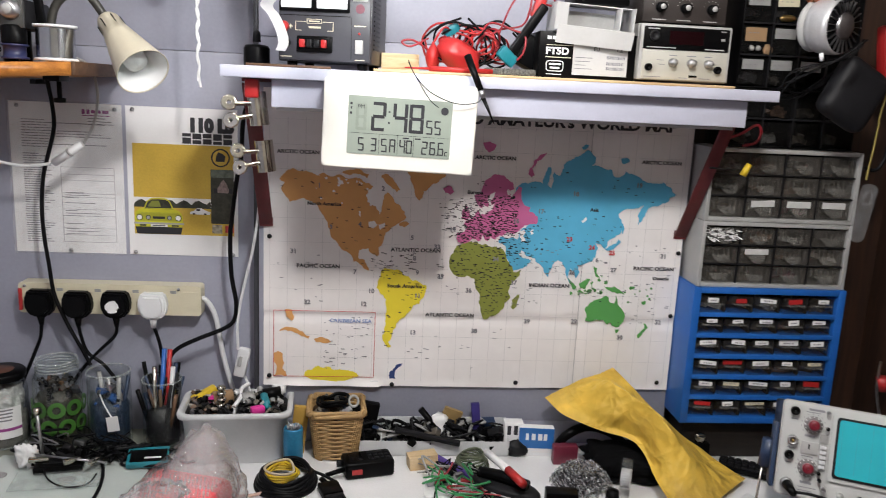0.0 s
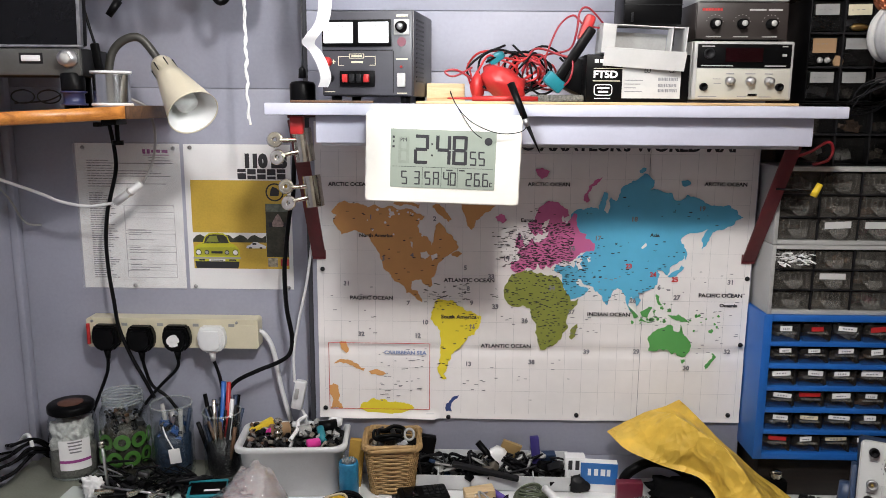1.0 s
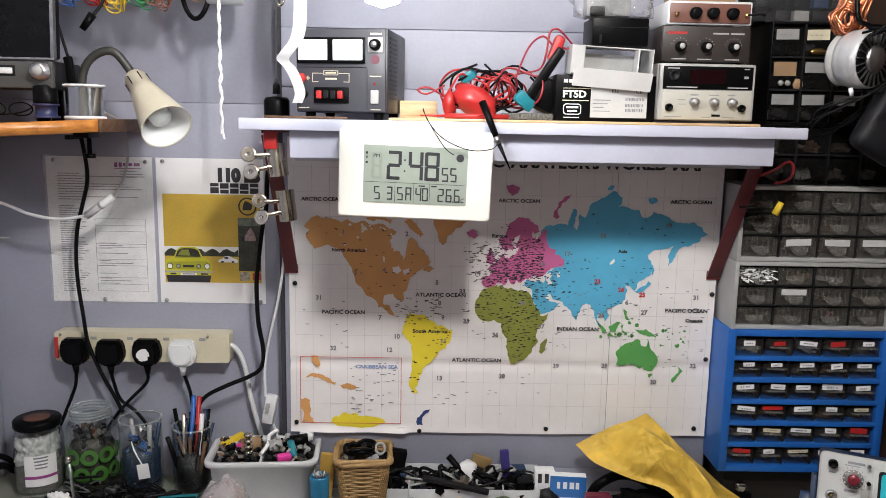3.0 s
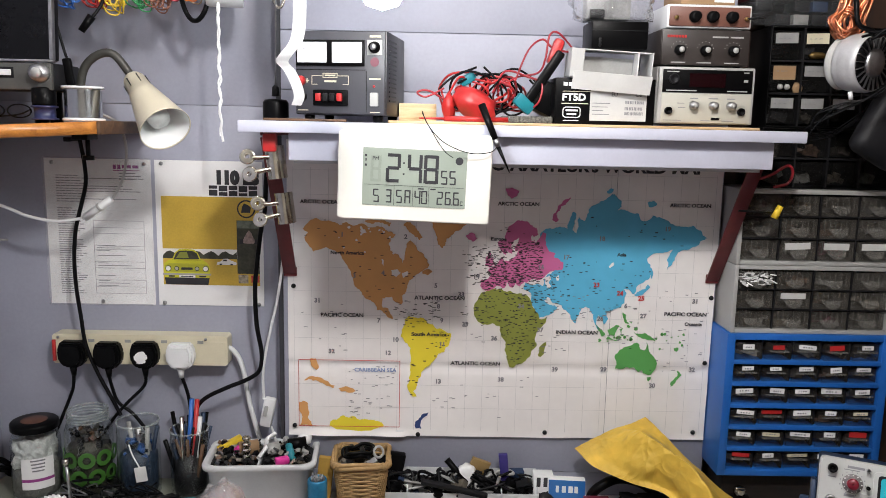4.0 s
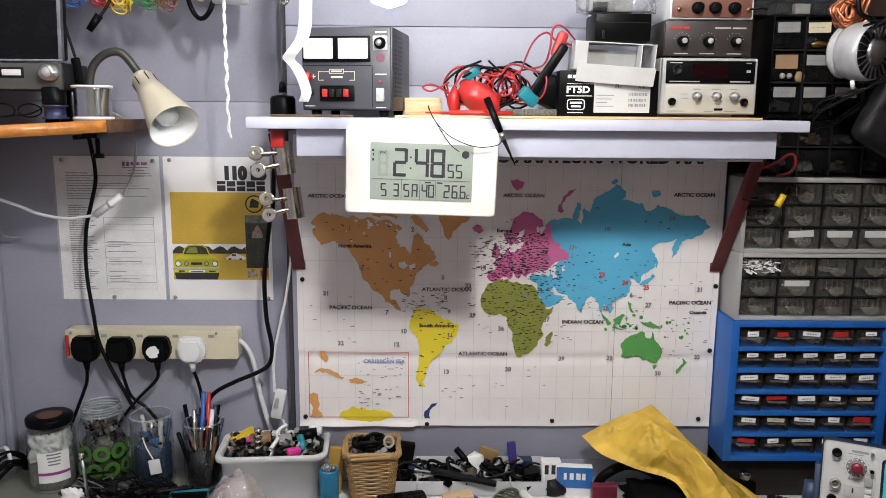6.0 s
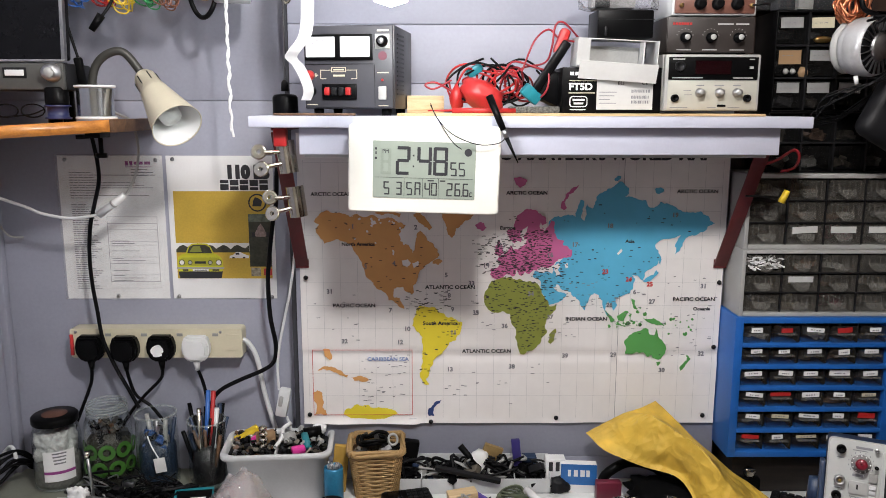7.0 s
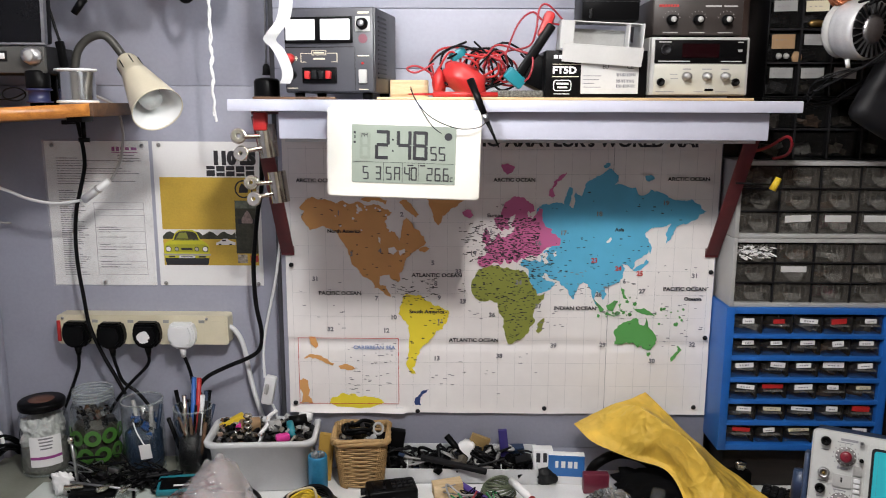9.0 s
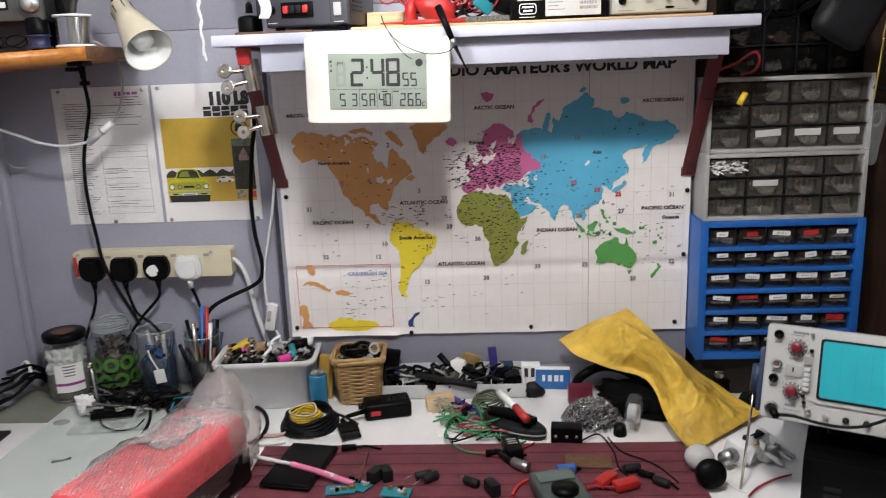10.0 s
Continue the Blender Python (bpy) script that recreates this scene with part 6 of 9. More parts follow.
def black_cabinet(x, y, z, cols, rows, cw, ch, labelled, label, fills):
    w, h, d = cols * cw + 0.006, rows * ch + 0.006, 0.10
    cab = thing("drawer_cabinet", label, "drawer cabinet", pose(x, y, z), "stacked drawer cabinets")
    carcass(cab, w, h, d, cols, rows, BLACK, 0.003, 0.003, BLACK)
    for k in range(1, cols):
        part("divider", span((0.003 + k * cw - 0.0018, -0.001, 0.003), (0.003 + k * cw + 0.0018, d - 0.005, h - 0.003)), CHARCOAL, cab, "", False, False)
    for k in range(1, rows):
        part("rail", span((0.003, 0.0, 0.003 + k * ch - 0.0018), (w - 0.003, d - 0.005, 0.003 + k * ch + 0.0018)), CHARCOAL, cab, "", False, False)
    fw, fh = cw - 0.008, ch - 0.008
    front = part_data("drawer", span((-fw / 2, 0, 0), (fw / 2, 0.0016, fh), 0.0006), BLACKSMOKE)
    for r in range(rows):
        for c in range(cols):
            dr = child("drawer", front, cab, pose(0.003 + (c + 0.5) * cw, 0.007, 0.007 + r * ch))
            child("drawer_fill", contents(rnd, fw, fh * 0.8, 0.06, rnd.choice(fills)), dr, pose(0, 0.004, 0.002))
            if (r, c) in labelled:
                mt = labelled[(r, c)]
                q = part_data("paper_label", bars([(-fw * 0.42, fh * (0.42 if mt is CARDB else 0.55), fw * 0.42, fh * 0.92)], -0.0012, 0.0006), mt)
                lab = child("paper_label", q, dr, pose(0, 0, 0, 0, rnd.uniform(-2, 2), 0), "brown card label" if mt is CARDB else "white paper label")
                child("writing", part_data("writing", bars([(-fw * 0.3 + k * fw * 0.17, fh * 0.715, -fw * 0.3 + k * fw * 0.17 + fw * 0.12 * (0.5 + 0.5 * ((k * 7 + r + c) % 3) / 2), fh * 0.735) for k in range(3)], -0.0018, 0.0005), GREYINK), lab)
    return cab


black_cabinet(0.731, -0.055, 1.4035, 4, 2, 0.0622, 0.0535, {}, "black cabinet of small dark drawers holding loose parts", [FILLS[0], FILLS[1], FILLS[3], FILLS[4]])
black_cabinet(0.733, -0.055, 1.5175, 4, 3, 0.0578, 0.0592, {(2, 0): DIMLABEL, (2, 1): CREAM, (1, 0): CARDB, (1, 1): DIMLABEL, (0, 0): DIMLABEL, (0, 1): DIMLABEL, (0, 2): DIMLABEL, (2, 2): DIMLABEL}, "black cabinet of small drawers with paper labels", [FILLS[2], FILLS[0], CHARCOAL, CHARCOAL])
# loose bits that show in the drawers
for px, s, mt, lab in (((0.757, -0.052, 1.592), (0.0055, 0.005, 0.0055), LIGHTGREY, "pale round component in a dark drawer"), ((0.770, -0.052, 1.592), (0.0055, 0.005, 0.0055), LIGHTGREY, "pale round component in a dark drawer"), ((0.79, -0.050, 1.59), (0.010, 0.005, 0.011), CARDB, "amber component in a dark drawer"), ((0.822, -0.05, 1.65), (0.018, 0.005, 0.007), BRASS, "amber components in a dark drawer")):
    solo("component", blob(px, s, 0.25, 2, 3), mt, lab, "component")
solo("red_cloth_strip", tube([(0.705, -0.085, 1.418), (0.735, -0.095, 1.43), (0.765, -0.095, 1.448), (0.778, -0.09, 1.435), (0.77, -0.09, 1.415), (0.745, -0.09, 1.408)], 0.0028, 8), DARKRED, "dark red strap looped in front of the drawers", "strap")
# clear compartment boxes on top
org = thing("compartment_box", "clear plastic compartment box with small coloured parts", "organiser", pose(0.70, -0.05, 1.7015))
part("shell", span((0, 0, 0), (0.21, 0.10, 0.050), 0.003), DIMCLEARPL, org)
for c in range(6):
    for r in range(2):
        if (c * 7 + r * 3) % 5 != 0:
            part("compartment_fill", span((0.006 + c * 0.034, 0.004, 0.003 + r * 0.024), (0.034 + c * 0.034, 0.05, 0.022 + r * 0.024), 0.001), (SCOPEBLUE, CHARCOAL, GREYPL, CHARCOAL)[(c + r) % 4], org)
solo("red_box", span((0.70, -0.05, 1.7525), (0.90, 0.05, 1.80), 0.003), mat("maroon_card", (0.10, 0.008, 0.014), 0.5), "dark red box on top of the compartment box", "box")

# ---- headphones and cables on the right ----
hp = thing("headphones", "silver headphone cup with a slotted grille, hung by its cable", "headphones", pose(0.824, -0.215, 1.624) @ Vector((0.43, -0.90, -0.06)).to_track_quat("Z", "Y").to_matrix().to_4x4())
part("cup", lathe([(0.034, -0.034), (0.043, -0.032), (0.0465, -0.024), (0.0458, -0.021), (0.0475, -0.018), (0.0485, -0.004), (0.0478, 0.0), (0.0485, 0.004), (0.0465, 0.012), (0.0445, 0.014)], 36), SILVER, hp)
part("ear_cushion", lathe([(0.030, -0.050), (0.040, -0.048), (0.045, -0.042), (0.042, -0.034), (0.030, -0.034)], 28), LIGHTGREY, hp, "pale ear cushion")
part("grille_back", lathe([(0.0445, 0.0125), (0.0445, 0.0142), (0.0001, 0.0142)], 28), BLACK, hp)
part("hub", lathe([(0.023, 0.0142), (0.0235, 0.017), (0.018, 0.021), (0.008, 0.023), (0.0001, 0.0235)], 28), STEEL, hp, "brushed metal hub")
for k in range(22):
    part("grille_bar", box((0.032 * math.cos(k * 2 * math.pi / 22), 0.032 * math.sin(k * 2 * math.pi / 22), 0.0155), (0.024, 0.0011, 0.004), 0, pose(0, 0, 0, 0, 0, k * 360 / 22)), STEEL, hp, "", False, False)
part("yoke", tube([(0.02, 0.044, 0.004), (0.0, 0.052, 0.0), (-0.02, 0.062, -0.01), (-0.02, 0.10, -0.02)], 0.004, 8), BLACK, hp)
pouch = solo("black_pouch", box((0, 0, 0), (0.105, 0.045, 0.115), 0.02, None, None, 4), mat("black_leather", (0.010, 0.010, 0.012), 0.55, var=0.3, bump=0.3, spec=0.25), "black leather pouch hanging beside the drawers", "pouch", pose(0.905, -0.16, 1.512, 0, 28, 8))
rnd = random.Random(31)
for k in range(9):
    x0 = 0.795 + rnd.uniform(-0.01, 0.01)
    pts = [(x0 + 0.01 * rnd.random(), -0.265, 1.655 + 0.012 * rnd.random()), (x0 + 0.04, -0.272 + 0.02 * rnd.random(), 1.668 + 0.014 * rnd.random()), (x0 + 0.09, -0.22, 1.68 + 0.025 * rnd.random()), (x0 + 0.14, -0.18, 1.67 + 0.03 * rnd.random()), (x0 + 0.2, -0.14, 1.70)]
    solo("headphone_lead", tube(pts, 0.0021, 6), RUBBER, "black lead wrapped over the headphones", "cable", None, "leads over the headphones")
for k in range(5):
    pts = [(0.845 + 0.01 * rnd.random(), -0.262, 1.60), (0.835 - 0.02 * rnd.random(), -0.25, 1.57), (0.80 - 0.06 * rnd.random(), -0.22, 1.53 + 0.02 * rnd.random()), (0.76 - 0.02 * rnd.random(), -0.2, 1.52 - 0.02 * rnd.random()), (0.79, -0.18, 1.50 + 0.01 * rnd.random()), (0.84, -0.16, 1.52 + 0.02 * rnd.random()), (0.88, -0.15, 1.56)]
    solo("headphone_lead", tube(pts, 0.0012, 6), RUBBER, "thin black lead trailing from the headphones", "cable", None, "leads over the headphones")
solo("jack_plug", rod((0.787, -0.25, 1.563), (0.783, -0.252, 1.575), 0.0035), WHITEPL, "small pale jack plug on a thin lead", "plug")
hank = thing("copper_wire_hank", "hank of bright copper wire tied in the middle", "wire", pose(0.790, -0.19, 1.664, 0, 14, 0))
for k in range(18):
    o = Vector((rnd.uniform(-0.010, 0.010), rnd.uniform(-0.012, 0.012), 0))
    w, l = rnd.uniform(0.012, 0.024), rnd.uniform(0.0, 0.012)
    pts = [Vector((0, 0, l)), Vector((w, 0, 0.016 + l)), Vector((w * 0.8, 0, 0.045)), Vector((w * 1.1, 0, 0.085)), Vector((w * 0.4, 0, 0.13)), Vector((-w * 0.6, 0, 0.10)), Vector((-w * 0.5, 0, 0.048)), Vector((-w, 0, 0.018 + l))]
    part("strand", tube([tuple(p + o + Vector((rnd.uniform(-0.003, 0.003), rnd.uniform(-0.006, 0.006), 0))) for p in pts], 0.0022, 6, None, 4, True), COPPER, hank)
for k in range(4):
    part("binding", tube([(0.017 * math.cos(a), 0.015 * math.sin(a) - 0.001, 0.042 + 0.004 * k + 0.004 * math.sin(a)) for a in [q * 2 * math.pi / 10 for q in range(10)]], 0.0022, 6, None, 3, True), COPPER, hank, "copper binding turns")
earth = [(0.976, -0.150, 1.512), (0.971, -0.150, 1.461), (0.968, -0.150, 1.417), (0.965, -0.150, 1.382), (0.963, -0.150, 1.358)]
cord("earth_wire", [(earth[0][0] + 0.06, -0.15, 1.9)] + [tuple(p) for p in earth], 0.0018, mat("dull_yellow_wire", (0.26, 0.20, 0.05), 0.5), "yellow and green earth wire hanging by the panelling")
tagw = thing("clear_tag", "clear plastic tag hanging from the earth wire", "tag", pose(*(0.968, -0.150, 1.294), 0, 8, 0))
part("film", plate(rounded(-0.016, -0.056, 0.016, 0.056, 0.012), 0.003), CLEARPL, tagw)
part("loop", tube([(0.008 * math.cos(a), 0.0, 0.03 + 0.014 * math.sin(a)) for a in [k * 0.7 for k in range(9)]], 0.002, 6, None, 4, True), CLEARPL, tagw)
cord("black_cable", [(1.013, -0.120, 1.593), (1.015, -0.120, 1.525), (1.017, -0.120, 1.456), (1.013, -0.120, 1.396), (0.998, -0.120, 1.374), (0.977, -0.120, 1.378)], 0.004, RUBBER, "black cable hanging by the brown panelling")
solo("red_tool", box((1.001, -0.100, 1.594), (0.035, 0.03, 0.10), 0.008, pose(0, 0, 0, 0, -8, 0)), REDPL, "red plastic tool hanging by the brown panelling", "tool")

# ---- pine side shelf with receiver, spool and lamp ----
side_shelf = thing("pine_shelf", "varnished orange pine shelf with a dark end", "shelf", pose(-0.62, -0.1, 1.48))
bm = plate([(-0.80, -0.36), (-0.447, -0.205), (-0.447, 0.048), (-0.80, 0.048)], 0.0205, pose(0, 0, 1.503, -90))
for v in bm.verts:
    v.co.z += 0.062 * (v.co.x + 0.447)
part("board", bm, PINE, side_shelf, "", True)
part("end_cap", span((-0.4468, -0.2055, 1.4812), (-0.4400, 0.048, 1.5035), 0.001), DARKWOOD, side_shelf, "dark worn end", True)
part("bracket", span((-0.60, 0.0, 1.462), (-0.59, 0.05, 1.4705), 0.001), CHARCOAL, side_shelf, "", True)

recv = thing("receiver", "grey receiver with a knob and pale button on the pine shelf", "receiver", pose(-0.795, -0.185, 1.5035, 0, 0, 0))
part("case", span((0.0, 0.006, 0.048), (0.272, 0.10, 0.094), 0.003), CHARCOAL, recv)
part("front_panel", span((0.0, -0.002, 0.049), (0.270, 0.007, 0.093), 0.002), mat("dark_grey_fascia", (0.085, 0.085, 0.08), 0.4, 0.2), recv, "grey metal front")
part("button", span((0.172, -0.005, 0.072), (0.204, -0.001, 0.082), 0.0012), WHITEPL, recv, "pale button")
part("button_bezel", span((0.168, -0.003, 0.068), (0.208, -0.0015, 0.086), 0.001), CHARCOAL, recv)
knob(recv, 0.252, -0.002, 0.077, 0.014, 0.016, STEEL, LIGHTGREY)
for x in (0.03, 0.235):
    for y in (0.03, 0.08):
        part("foot", rod((x, y, -0.004 + 0.062 * (x - 0.348)), (x, y, 0.049), 0.012), BLACK, recv)
mon = thing("monitor", "dark flat screen with a bright metal edge", "monitor", pose(-0.795, -0.185, 1.5985, -4, 0, 0))
part("screen", span((0.0, 0.0, 0.004), (0.268, 0.004, 0.235)), SCREEN, mon, "dark glossy screen")
part("lower_edge", span((0.0, -0.003, 0.0), (0.274, 0.008, 0.004), 0.001), STEEL, mon, "bright lower edge")
part("side_edge", span((0.268, -0.003, 0.0042), (0.274, 0.008, 0.235), 0.001), STEEL, mon)
part("back_shell", span((0.0, 0.006, 0.006), (0.266, 0.04, 0.23), 0.004), BLACK, mon)

spool = thing("solder_spool", "reel of bright solder wire on white flanges", "spool", pose(-0.484, -0.165, 1.5032))
part("flange", lathe([(0.0335, 0), (0.0338, 0.003), (0.032, 0.0045), (0.0001, 0.0045)], 32), WHITEPL, spool)
part("flange", lathe([(0.032, 0.053), (0.0338, 0.0545), (0.0335, 0.0575), (0.007, 0.0575), (0.007, 0.052), (0.0001, 0.052)], 32), WHITEPL, spool)
prof = []
for k in range(34):
    prof += [(0.0295, 0.0046 + k * 0.00142), (0.0302, 0.0053 + k * 0.00142)]
part("solder_wire", lathe(prof, 32), SOLDER, spool, "wound bright solder")
sp2 = thing("wire_reel", "small black reel with a dark blue flange", "spool", pose(-0.545, -0.175, 1.5032))
part("reel_body", lathe([(0.021, 0), (0.0215, 0.003), (0.017, 0.004), (0.017, 0.020), (0.0215, 0.021), (0.021, 0.024), (0.001, 0.024)], 24), mat("navy_plastic", (0.02, 0.025, 0.08), 0.4), sp2)
solo("black_reel", lathe([(0.019, 0), (0.0195, 0.003), (0.0195, 0.028), (0.016, 0.03), (0.001, 0.03)], 22), BLACK, "black reel standing on the small wire reel", "spool", pose(-0.545, -0.175, 1.5275))
# Stands for dark tools, shaped as spectacle rims and an arm
specs = thing("spectacles", "thin dark tools on the pine shelf, shaped like folded spectacles", "spectacles", pose(-0.63, -0.185, 1.5055))
for x in (0, 0.045):
    part("tool_ring", tube([(x + 0.02 * math.cos(a), 0.004, 0.012 + 0.011 * math.sin(a)) for a in [k * 2 * math.pi / 9 for k in range(9)]], 0.0013, 6, None, 4, True), BLACK, specs)
part("tool_arm", tube([(0.065, 0.0, 0.014), (0.03, 0.02, 0.005), (-0.03, 0.03, 0.001)], 0.0014, 6), BLACK, specs)

lamp = thing("desk_lamp", "cream enamelled gooseneck lamp clamped to the pine shelf", "lamp", pose(-0.49, -0.12, 1.5035))
AX = Vector((0.57, -0.56, -0.60)).normalized()
rimc = Vector((-0.339, -0.185, 1.492))
LM = Matrix.Translation(rimc - AX * 0.142) @ AX.to_track_quat("Z", "Y").to_matrix().to_4x4()
bm = shell([(0.009, -0.004), (0.0165, -0.001), (0.0195, 0.006), (0.0215, 0.040), (0.0232, 0.0415), (0.026, 0.056), (0.0435, 0.140), (0.0442, 0.142), (0.0430, 0.142), (0.0415, 0.138), (0.0245, 0.058), (0.018, 0.03), (0.001, 0.03)], 36, LM)
part("shade", bm, LAMPM, lamp, "cream enamelled shade", True)
part("reflector", shell([(0.0424, 0.1405), (0.0408, 0.137), (0.0238, 0.060), (0.016, 0.034), (0.001, 0.032)], 32, LM), LAMPIN, lamp, "white inner reflector", True)
for k in range(7):
    a = k * 2 * math.pi / 7
    part("vent_slot", box((0.0205 * math.cos(a), 0.0205 * math.sin(a), 0.022), (0.0025, 0.0016, 0.022), 0, pose(0, 0, 0, 0, 0, math.degrees(a))), CHARCOAL, lamp, "", False, False).data.transform(WHERE[lamp.name].inverted() @ LM)
part("bulb", lathe([(0.009, 0.05), (0.012, 0.075), (0.020, 0.10), (0.018, 0.118), (0.0001, 0.124)], 20, LM), mat("frosted_bulb_glass", (0.72, 0.76, 0.74), 0.15, bump=0), lamp, "pale unlit bulb", True)
nk = LM @ Vector((0, 0, -0.004))
part("gooseneck", tube([(-0.517, -0.10, 1.503), (-0.517, -0.10, 1.555), (-0.508, -0.10, 1.595), (-0.484, -0.10, 1.618), (-0.455, -0.10, 1.620), tuple(nk - AX * 0.014), tuple(nk)], 0.0074, 12), GOOSE, lamp, "flexible steel gooseneck", True)
part("clamp_plate", span((-0.517, -0.145, 1.470), (-0.490, -0.10, 1.4812), 0.001), BLACK, lamp, "", True)
part("clamp_screw", rod((-0.50, -0.12, 1.440), (-0.50, -0.12, 1.470), 0.004), BLACK, lamp, "", True)
part("clamp_knob", rod((-0.50, -0.12, 1.434), (-0.50, -0.12, 1.442), 0.010), BLACK, lamp, "", True)
cord("lamp_flex", [(-0.531, -0.030, 1.523), (-0.503, -0.030, 1.512), (-0.479, -0.030, 1.498), (-0.470, -0.030, 1.470), (-0.468, -0.030, 1.438), (-0.477, -0.030, 1.394), (-0.497, -0.030, 1.357)], 0.0026, LIGHTGREY, "grey lamp flex hanging off the pine shelf")
cord("white_flex", [(-0.800, -0.13, 1.40)] + [(-0.695, -0.050, 1.340), (-0.653, -0.050, 1.323), (-0.600, -0.050, 1.314), (-0.548, -0.050, 1.320)], 0.003, WHITEPL, "white flex swagged across the notice sheet")
conn = thing("flex_connector", "white inline connector joining two flexes", "connector", pose(*(-0.520, -0.045, 1.339), 0, -36, 0))
part("body", rod((-0.032, 0, 0), (0.032, 0, 0), 0.0075, 0.0065), WHITEPL, conn)
part("ring", rod((0.002, 0, 0), (0.006, 0, 0), 0.0085), LIGHTGREY, conn)
cord("white_flex", [(-0.80, -0.02, 1.36), (-0.785, 0.01, 1.32), (-0.765, 0.025, 1.27), (-0.74, 0.04, 1.262)], 0.0022, GREYPL, "thin grey wire at the side wall")
# leads behind the spool
cord("usb_lead", [(-0.560, -0.12, 1.80), (-0.545, -0.13, 1.70), (-0.530, -0.135, 1.64), (-0.520, -0.14, 1.61)], 0.0025, RUBBER, "black lead with a moulded plug behind the solder reel")
solo("moulded_plug", box((-0.517, -0.14, 1.585), (0.014, 0.011, 0.048), 0.003, pose(0, 0, 0, 0, -8, 0)), BLACK, "black moulded plug on a lead", "plug")
cord("black_lead", [(-0.47, -0.08, 1.75), (-0.475, -0.09, 1.71), (-0.49, -0.10, 1.682)], 0.0028, RUBBER, "black lead with a plug hanging from the rail")
solo("moulded_plug", rod((-0.49, -0.10, 1.685), (-0.508, -0.105, 1.658), 0.0075, 0.006), BLACK, "black moulded plug on a hanging lead", "plug")

# ---- rail of wire hanks along the top ----
rail = thing("hanging_rail", "thin steel rail with wire hanks hung on it", "rail", pose(-0.5, -0.08, 1.80))
part("rod", rod((-0.80, -0.08, 1.815), (-0.12, -0.08, 1.815), 0.004), STEEL, rail, "", True)
part("end_post", rod((-0.13, -0.08, 1.815), (-0.13, 0.051, 1.815), 0.004), STEEL, rail, "", True)
rnd = random.Random(12)
for x, zb, mtl, word in ((-0.560, 1.72, WIREBLUE, "blue"), (-0.535, 1.685, WIREBLUE, "blue"), (-0.515, 1.70, REDPL, "red"), (-0.490, 1.678, REDPL, "red"), (-0.462, 1.675, WIREYELLOW, "yellow"), (-0.415, 1.682, WIREGREEN, "green"), (-0.378, 1.676, mat("brown_wire", (0.25, 0.1, 0.06), 0.4), "brown"), (-0.350, 1.695, DARKRED, "dark red"), (-0.330, 1.70, mat("orange_wire", (0.7, 0.18, 0.03), 0.4), "orange"), (-0.308, 1.70, mat("tan_wire", (0.5, 0.36, 0.24), 0.4), "tan")):
    hk = thing("wire_hank", "hank of " + word + " hook-up wire hung on the rail", "wire", pose(x, -0.08, 1.815), "wire hanks on the rail")
    drop = 1.80 - zb
    for k in range(9):
        w = rnd.uniform(0.010, 0.022)
        l = drop * rnd.uniform(0.8, 1.0)
        o = rnd.uniform(-0.012, 0.012)
        pts = [(o, 0, 0.005), (o + w * 0.8, rnd.uniform(-0.02, 0.02), -l * 0.5), (o + w * 0.6, rnd.uniform(-0.02, 0.02), -l * 0.93), (o, rnd.uniform(-0.02, 0.02), -l), (o - w * 0.6, rnd.uniform(-0.02, 0.02), -l * 0.9), (o - w, rnd.uniform(-0.02, 0.02), -l * 0.45)]
        part("loop", tube(pts, 0.0014, 5, None, 4, True), mtl, hk)
roll = thing("string_spool", "white spool hung on the rail with a tail of white string", "spool", pose(-0.262, -0.08, 1.748))
part("drum", lathe([(0.038, -0.032), (0.040, -0.03), (0.040, 0.03), (0.038, 0.032), (0.022, 0.032), (0.022, -0.032), (0.038, -0.032)], 32, pose(0, 0, 0, 0, 90, 12)), WHITEPL, roll)
part("hanger", tube([(0, 0, 0.02), (0.01, 0, 0.05), (0, 0, 0.085)], 0.002, 6), STEEL, roll)
solo("white_string", tube([(-0.269 + 0.0022 * math.sin(k * 1.9) + (0.003 if k > 18 else 0), -0.100 + 0.002 * math.cos(k * 2.3), 1.713 - 0.0121 * k) for k in range(21)], 0.0023, 6, tube([(-0.269 - 0.0022 * math.sin(k * 1.7), -0.101 - 0.002 * math.cos(k * 2.1), 1.713 - 0.0116 * k) for k in range(21)], 0.0015, 6, None, 3), 3), PAPER, "frayed white string hanging from the spool", "string")
solo("black_strap_loop", tube([(-0.315 + 0.024 * math.cos(a), -0.08 + 0.008 * math.sin(2 * a), 1.725 + 0.042 * math.sin(a)) for a in [k * 2 * math.pi / 10 for k in range(10)]] , 0.0045, 8, None, 5, True), BLACK, "black strap loop hung beside the spool", "strap")
solo("steel_shackle", tube([(-0.166 + 0.012 * math.cos(a), -0.08, 1.745 + 0.036 * math.sin(a)) for a in [k * 2 * math.pi / 10 for k in range(10)]], 0.003, 8, None, 5, True), CHROME, "nickel loop hung from the rail end", "loop")


